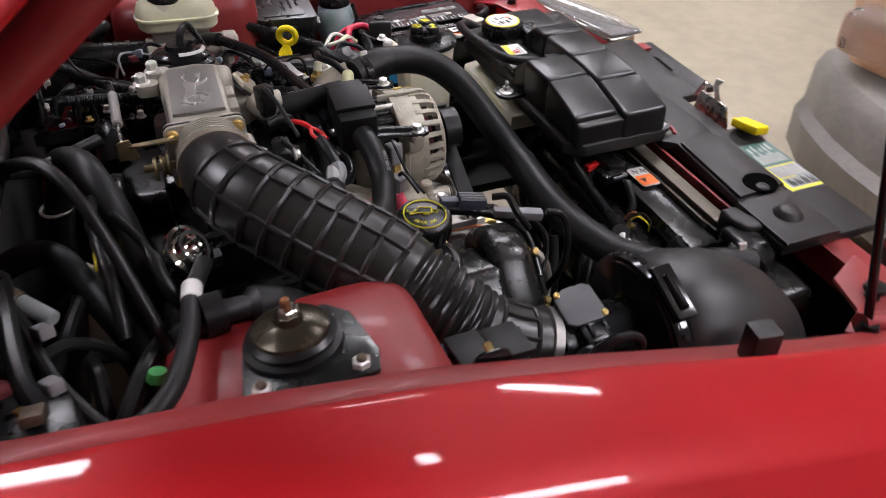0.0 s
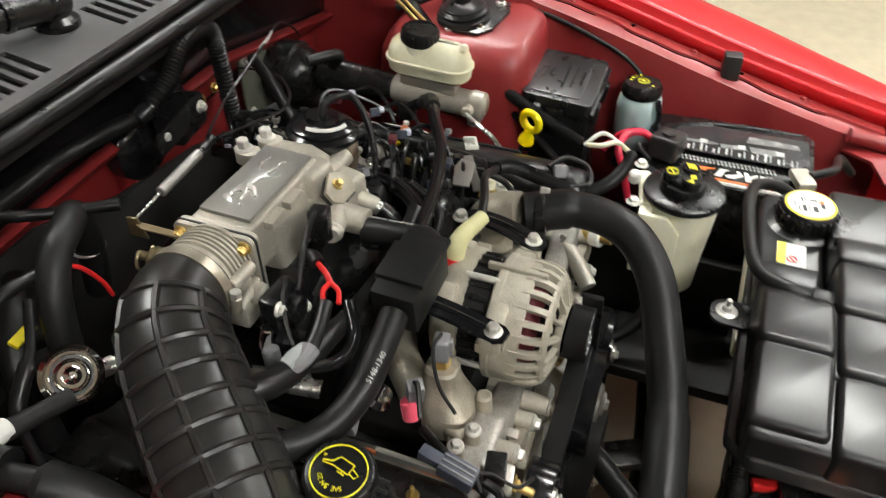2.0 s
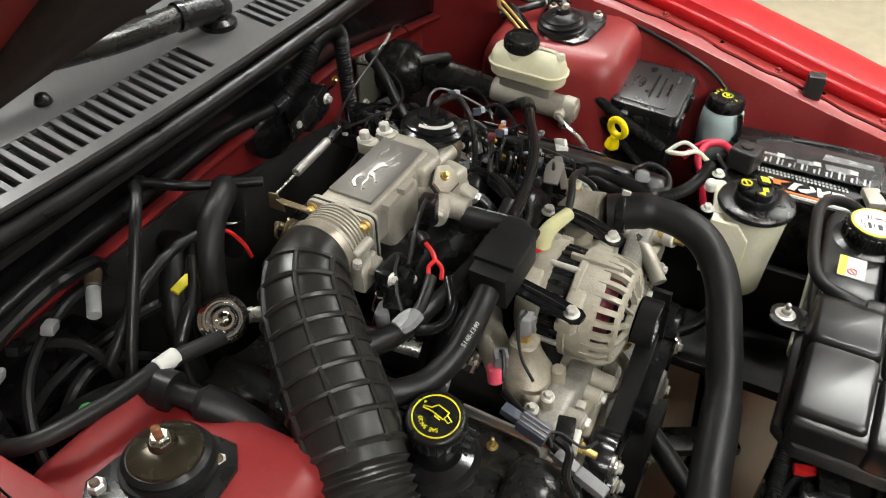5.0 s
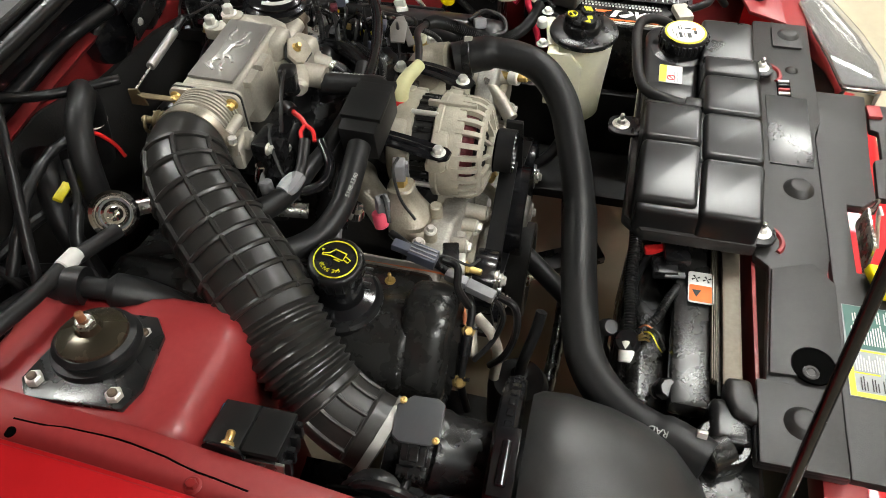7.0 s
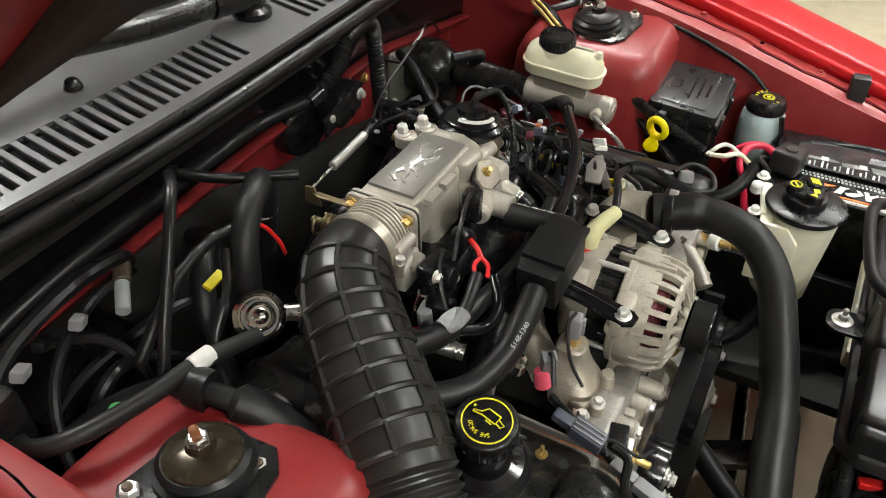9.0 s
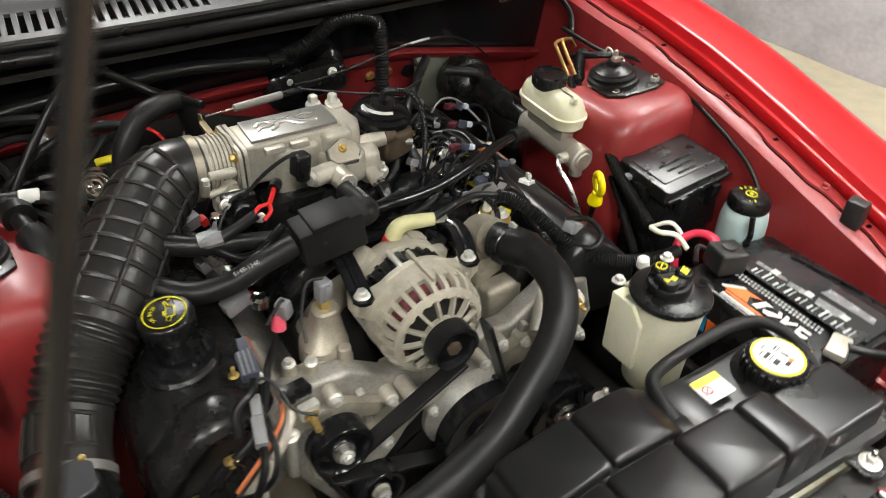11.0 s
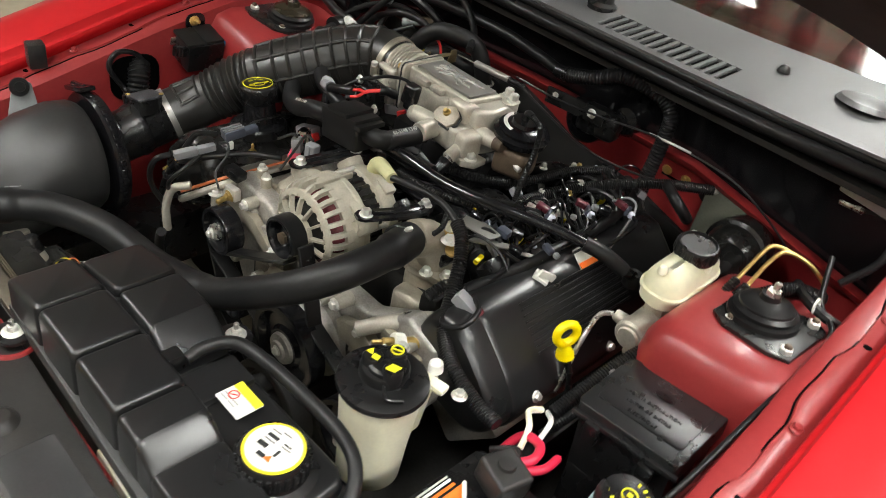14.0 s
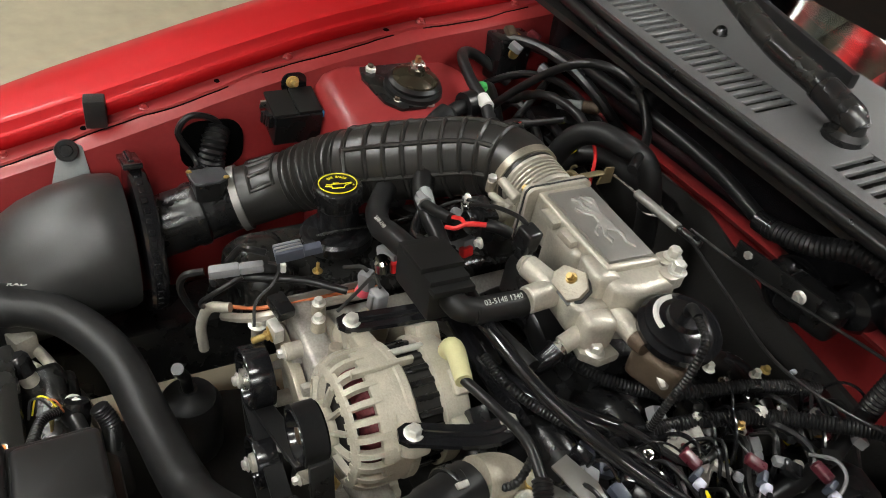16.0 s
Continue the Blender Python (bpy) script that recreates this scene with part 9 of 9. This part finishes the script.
part("post_bolt", hexhead(B(), (-0.258, -0.330, 0.632), (0, 0, 1), 0.0085, 0.008), "zinc", cpz)

hb = thing("cover_harness", (-0.31, -0.36, 0.66), "black taped wiring harness down the front of the valve cover", "cable")
part("sleeve", tube(B(), [(-0.225, -0.225, 0.690), (-0.255, -0.270, 0.694), (-0.280, -0.320, 0.690), (-0.308, -0.350, 0.676), (-0.345, -0.352, 0.650), (-0.380, -0.352, 0.610), (-0.390, -0.362, 0.56)], 0.0052, 10), "rubber", hb)
part("branch", tube(B(), [(-0.290, -0.340, 0.690), (-0.288, -0.372, 0.675), (-0.300, -0.390, 0.650), (-0.320, -0.380, 0.62), (-0.34, -0.36, 0.60)], 0.0036, 8), "rubber", hb)
part("tape", tube(B(), [(-0.340, -0.352, 0.654), (-0.358, -0.352, 0.636)], 0.0072, 10), "gloss", hb)
for x, y, z in ((-0.330, -0.352, 0.655), (-0.378, -0.350, 0.610)):
    part("stud_plate", prism(B(), rounded(0.024, 0.018, 0.006), (x, y, z), (0, 1, 0), (-0.6, 0, 0.8), 0.004, 0.001), "gloss", hb)
    part("brass_nut", hexhead(B(), (x - 0.004, y, z + 0.003), (-0.7, -0.2, 0.7), 0.006, 0.008), "gold", hb)
fw2 = thing("fan_wiring", (-0.2, -0.57, 0.58), "black and coloured wires over the fan shroud", "cable")
part("sleeve", loom(B(), [(-0.05, -0.545, 0.615), (-0.10, -0.548, 0.612), (-0.155, -0.548, 0.600), (-0.20, -0.552, 0.588), (-0.235, -0.556, 0.570)], 0.0085), "rubber", fw2)
part("sleeve", loom(B(), [(-0.165, -0.612, 0.602), (-0.190, -0.600, 0.606), (-0.220, -0.588, 0.600), (-0.238, -0.570, 0.585)], 0.006), "rubber", fw2)
part("wire", tube(B(), [(-0.238, -0.570, 0.585), (-0.250, -0.580, 0.600), (-0.262, -0.592, 0.590), (-0.255, -0.600, 0.570)], 0.0011, 6), "label_yellow", fw2)
part("wire", tube(B(), [(-0.236, -0.574, 0.585), (-0.246, -0.586, 0.603), (-0.258, -0.598, 0.592), (-0.25, -0.604, 0.570)], 0.0014, 6), "ink", fw2)
part("wire", tube(B(), [(-0.234, -0.566, 0.587), (-0.240, -0.572, 0.603), (-0.244, -0.580, 0.604)], 0.0012, 6), "gasket", fw2)
part("joint", cyl(B(), (-0.248, -0.553, 0.572), (-0.272, -0.556, 0.556), 0.011, n=14), "white", fw2, "pale pipe joint")
part("connector", box(B(), (-0.138, -0.592, 0.606), (0.030, 0.034, 0.016), (0, 0, 8), 0.003), "plastic", fw2)
part("bright_strip", box(B(), (-0.150, -0.606, 0.608), (0.008, 0.028, 0.004), (0, 0, 8), 0.001), "plug_grey", fw2)

# ---- low in the bay ----
sb = thing("sway_bar", (0, -0.45, 0.25), "black steel bar crossing low under the hoses", "bar")
part("bar", tube(B(), [(-0.5, -0.40, 0.25), (-0.2, -0.45, 0.22), (0.1, -0.46, 0.22), (0.45, -0.42, 0.24)], 0.013, 10), "black_paint", sb)
part("strap", box(B(), (0.12, -0.42, 0.27), (0.05, 0.22, 0.02), (0, 0, 28), 0.004), "black_paint", sb)
lh = thing("lower_hose", (-0.05, -0.5, 0.35), "black lower coolant hose", "hose")
part("hose", tube(B(), [(0.02, -0.33, 0.46), (-0.03, -0.42, 0.42), (-0.10, -0.50, 0.40), (-0.20, -0.56, 0.36), (-0.32, -0.60, 0.34)], 0.017, 12), "hose", lh)
sp = thing("splash_shield", (0.3, -0.45, 0.3), "black plastic splash shield below the battery side", "shield")
part("panel", box(B(), (0.36, -0.35, 0.36), (0.36, 0.6, 0.02), (0, 12, 0), 0.006), "dark", sp)
part("panel_wall", box(B(), (0.365, -0.30, 0.43), (0.02, 0.5, 0.16), (0, 4, 0), 0.006), "dark", sp)

# washer tube along the driver's flange
cable("washer_tube", (0.6, -0.1, 0.75), "thin black washer tube clipped along the fender flange", [(0.535, 0.16, 0.83), (0.565, 0.075, 0.808), (0.60, 0.03, 0.805), (0.607, -0.05, 0.797), (0.600, -0.16, 0.775), (0.592, -0.27, 0.735), (0.58, -0.33, 0.69)], 0.004, pname="tube")
st2 = thing("strut_wire", (0.55, 0.06, 0.80), "black taped wire bundle on the strut mount", "cable")
part("wire_run", tube(B(), [(0.52, 0.12, 0.79), (0.545, 0.07, 0.806), (0.575, 0.05, 0.808), (0.60, 0.06, 0.80)], 0.007, 8), "rubber", st2)
part("white_tie", torus(B(), (0.565, 0.055, 0.812), (1, 0, 0.2), 0.010, 0.002, 18, 5), "white", st2)
fw = thing("fender_wire", (0.6, 0.22, 0.85), "black sleeved wire rising at the hinge corner", "cable")
part("wire", tube(B(), [(0.56, 0.16, 0.80), (0.585, 0.20, 0.84), (0.575, 0.26, 0.87), (0.55, 0.30, 0.86), (0.50, 0.30, 0.85)], 0.0055, 8), "rubber", fw)
part("silver_end", cyl(B(), (0.52, 0.30, 0.852), (0.48, 0.30, 0.85), 0.0065, n=10), "steel", fw)

# ---- other cars in the garage ----
oc1 = thing("covered_car", (3.4, 2.3, 0), "parked car under a whitish cover tied with pale violet straps", "car")
bm = B()
rows = []
for i in range(41):
    u = i / 40
    y = 0.1 + 4.4 * u
    row = []
    for k in range(25):
        a = math.pi * k / 24
        hgt = 0.66 + 0.5 * max(0, math.sin((u - 0.25) / 0.6 * math.pi)) ** 0.7 if 0.25 < u < 0.85 else 0.66
        w = 0.86 * (1 - 0.25 * (abs(u - 0.5) * 2) ** 6)
        cx, cz = math.cos(a), math.sin(a)
        x = 3.62 - w * math.copysign(abs(cx) ** 0.55, cx)
        z = hgt * abs(cz) ** 0.5
        nz = noise.noise(V((x * 2.3, y * 2.1, z * 3))) * 0.05 + noise.noise(V((x * 7, y * 6, z * 8))) * 0.018
        row.append(bm.verts.new((x + nz, y, max(0.0, z + nz))))
    rows.append(row)
for a, b in zip(rows, rows[1:]):
    for k in range(24):
        bm.faces.new((a[k], a[k + 1], b[k + 1], b[k]))
bm.faces.new(rows[0])
bm.faces.new(list(reversed(rows[-1])))
part("cover", bm, "cover", oc1)
for ya, yb in ((0.5, 1.3), (1.5, 0.7), (1.4, 2.3), (2.3, 1.4)):
    pts = []
    for k in range(17):
        a = math.pi * (0.06 + 0.6 * k / 16)
        cx, cz = math.cos(a), math.sin(a)
        pts.append((3.62 - 0.97 * math.copysign(abs(cx) ** 0.55, cx), ya + (yb - ya) * k / 16, 0.745 * abs(cz) ** 0.5 + 0.02))
    part("strap", sweep(B(), pts, 0.012, 6), "purple", oc1, "pale violet strap")

oc2 = thing("parked_car", (-0.37, -2.3, 0), "grey-bumpered car with a tan hood parked facing the bay", "car")
bm = B()
rows = []
for i in range(15):
    u = i / 14
    x = -1.12 + 1.5 * u
    inset = 0.13 * (2 * u - 1) ** 4
    row = []
    for y, z in ((-1.57, 0.12), (-1.44, 0.15), (-1.40, 0.20), (-1.395, 0.30), (-1.42, 0.325), (-1.425, 0.42), (-1.45, 0.45), (-1.57, 0.47)):
        row.append(bm.verts.new((x, y - inset, z)))
    rows.append(row)
for a, b in zip(rows, rows[1:]):
    for k in range(7):
        bm.faces.new((a[k], a[k + 1], b[k + 1], b[k]))
ob = part("bumper", bm, "bumper", oc2, "dusty grey plastic bumper")
ob.modifiers.new("skin", "SOLIDIFY").thickness = 0.02
part("body", box(B(), (-0.37, -2.92, 0.56), (1.46, 2.7, 0.50), bev=0.12, seg=4), "amber", oc2, "tan painted body")
part("lamp", box(B(), (0.17, -1.58, 0.56), (0.28, 0.14, 0.11), (0, 0, 16), 0.035, 4), "lens", oc2, "clear headlamp")
part("wing", box(B(), (0.31, -2.1, 0.50), (0.16, 1.0, 0.46), (0, 0, 0), 0.06, 3), "amber", oc2)
for y in (-2.0, -3.6):
    for x in (0.32, -1.04):
        part("wheel", lathe(B(), [(0.2, -0.1), (0.31, -0.09), (0.32, 0.0), (0.31, 0.09), (0.2, 0.1)], (x, y, 0.32), (1, 0, 0), 32), "rubber", oc2)
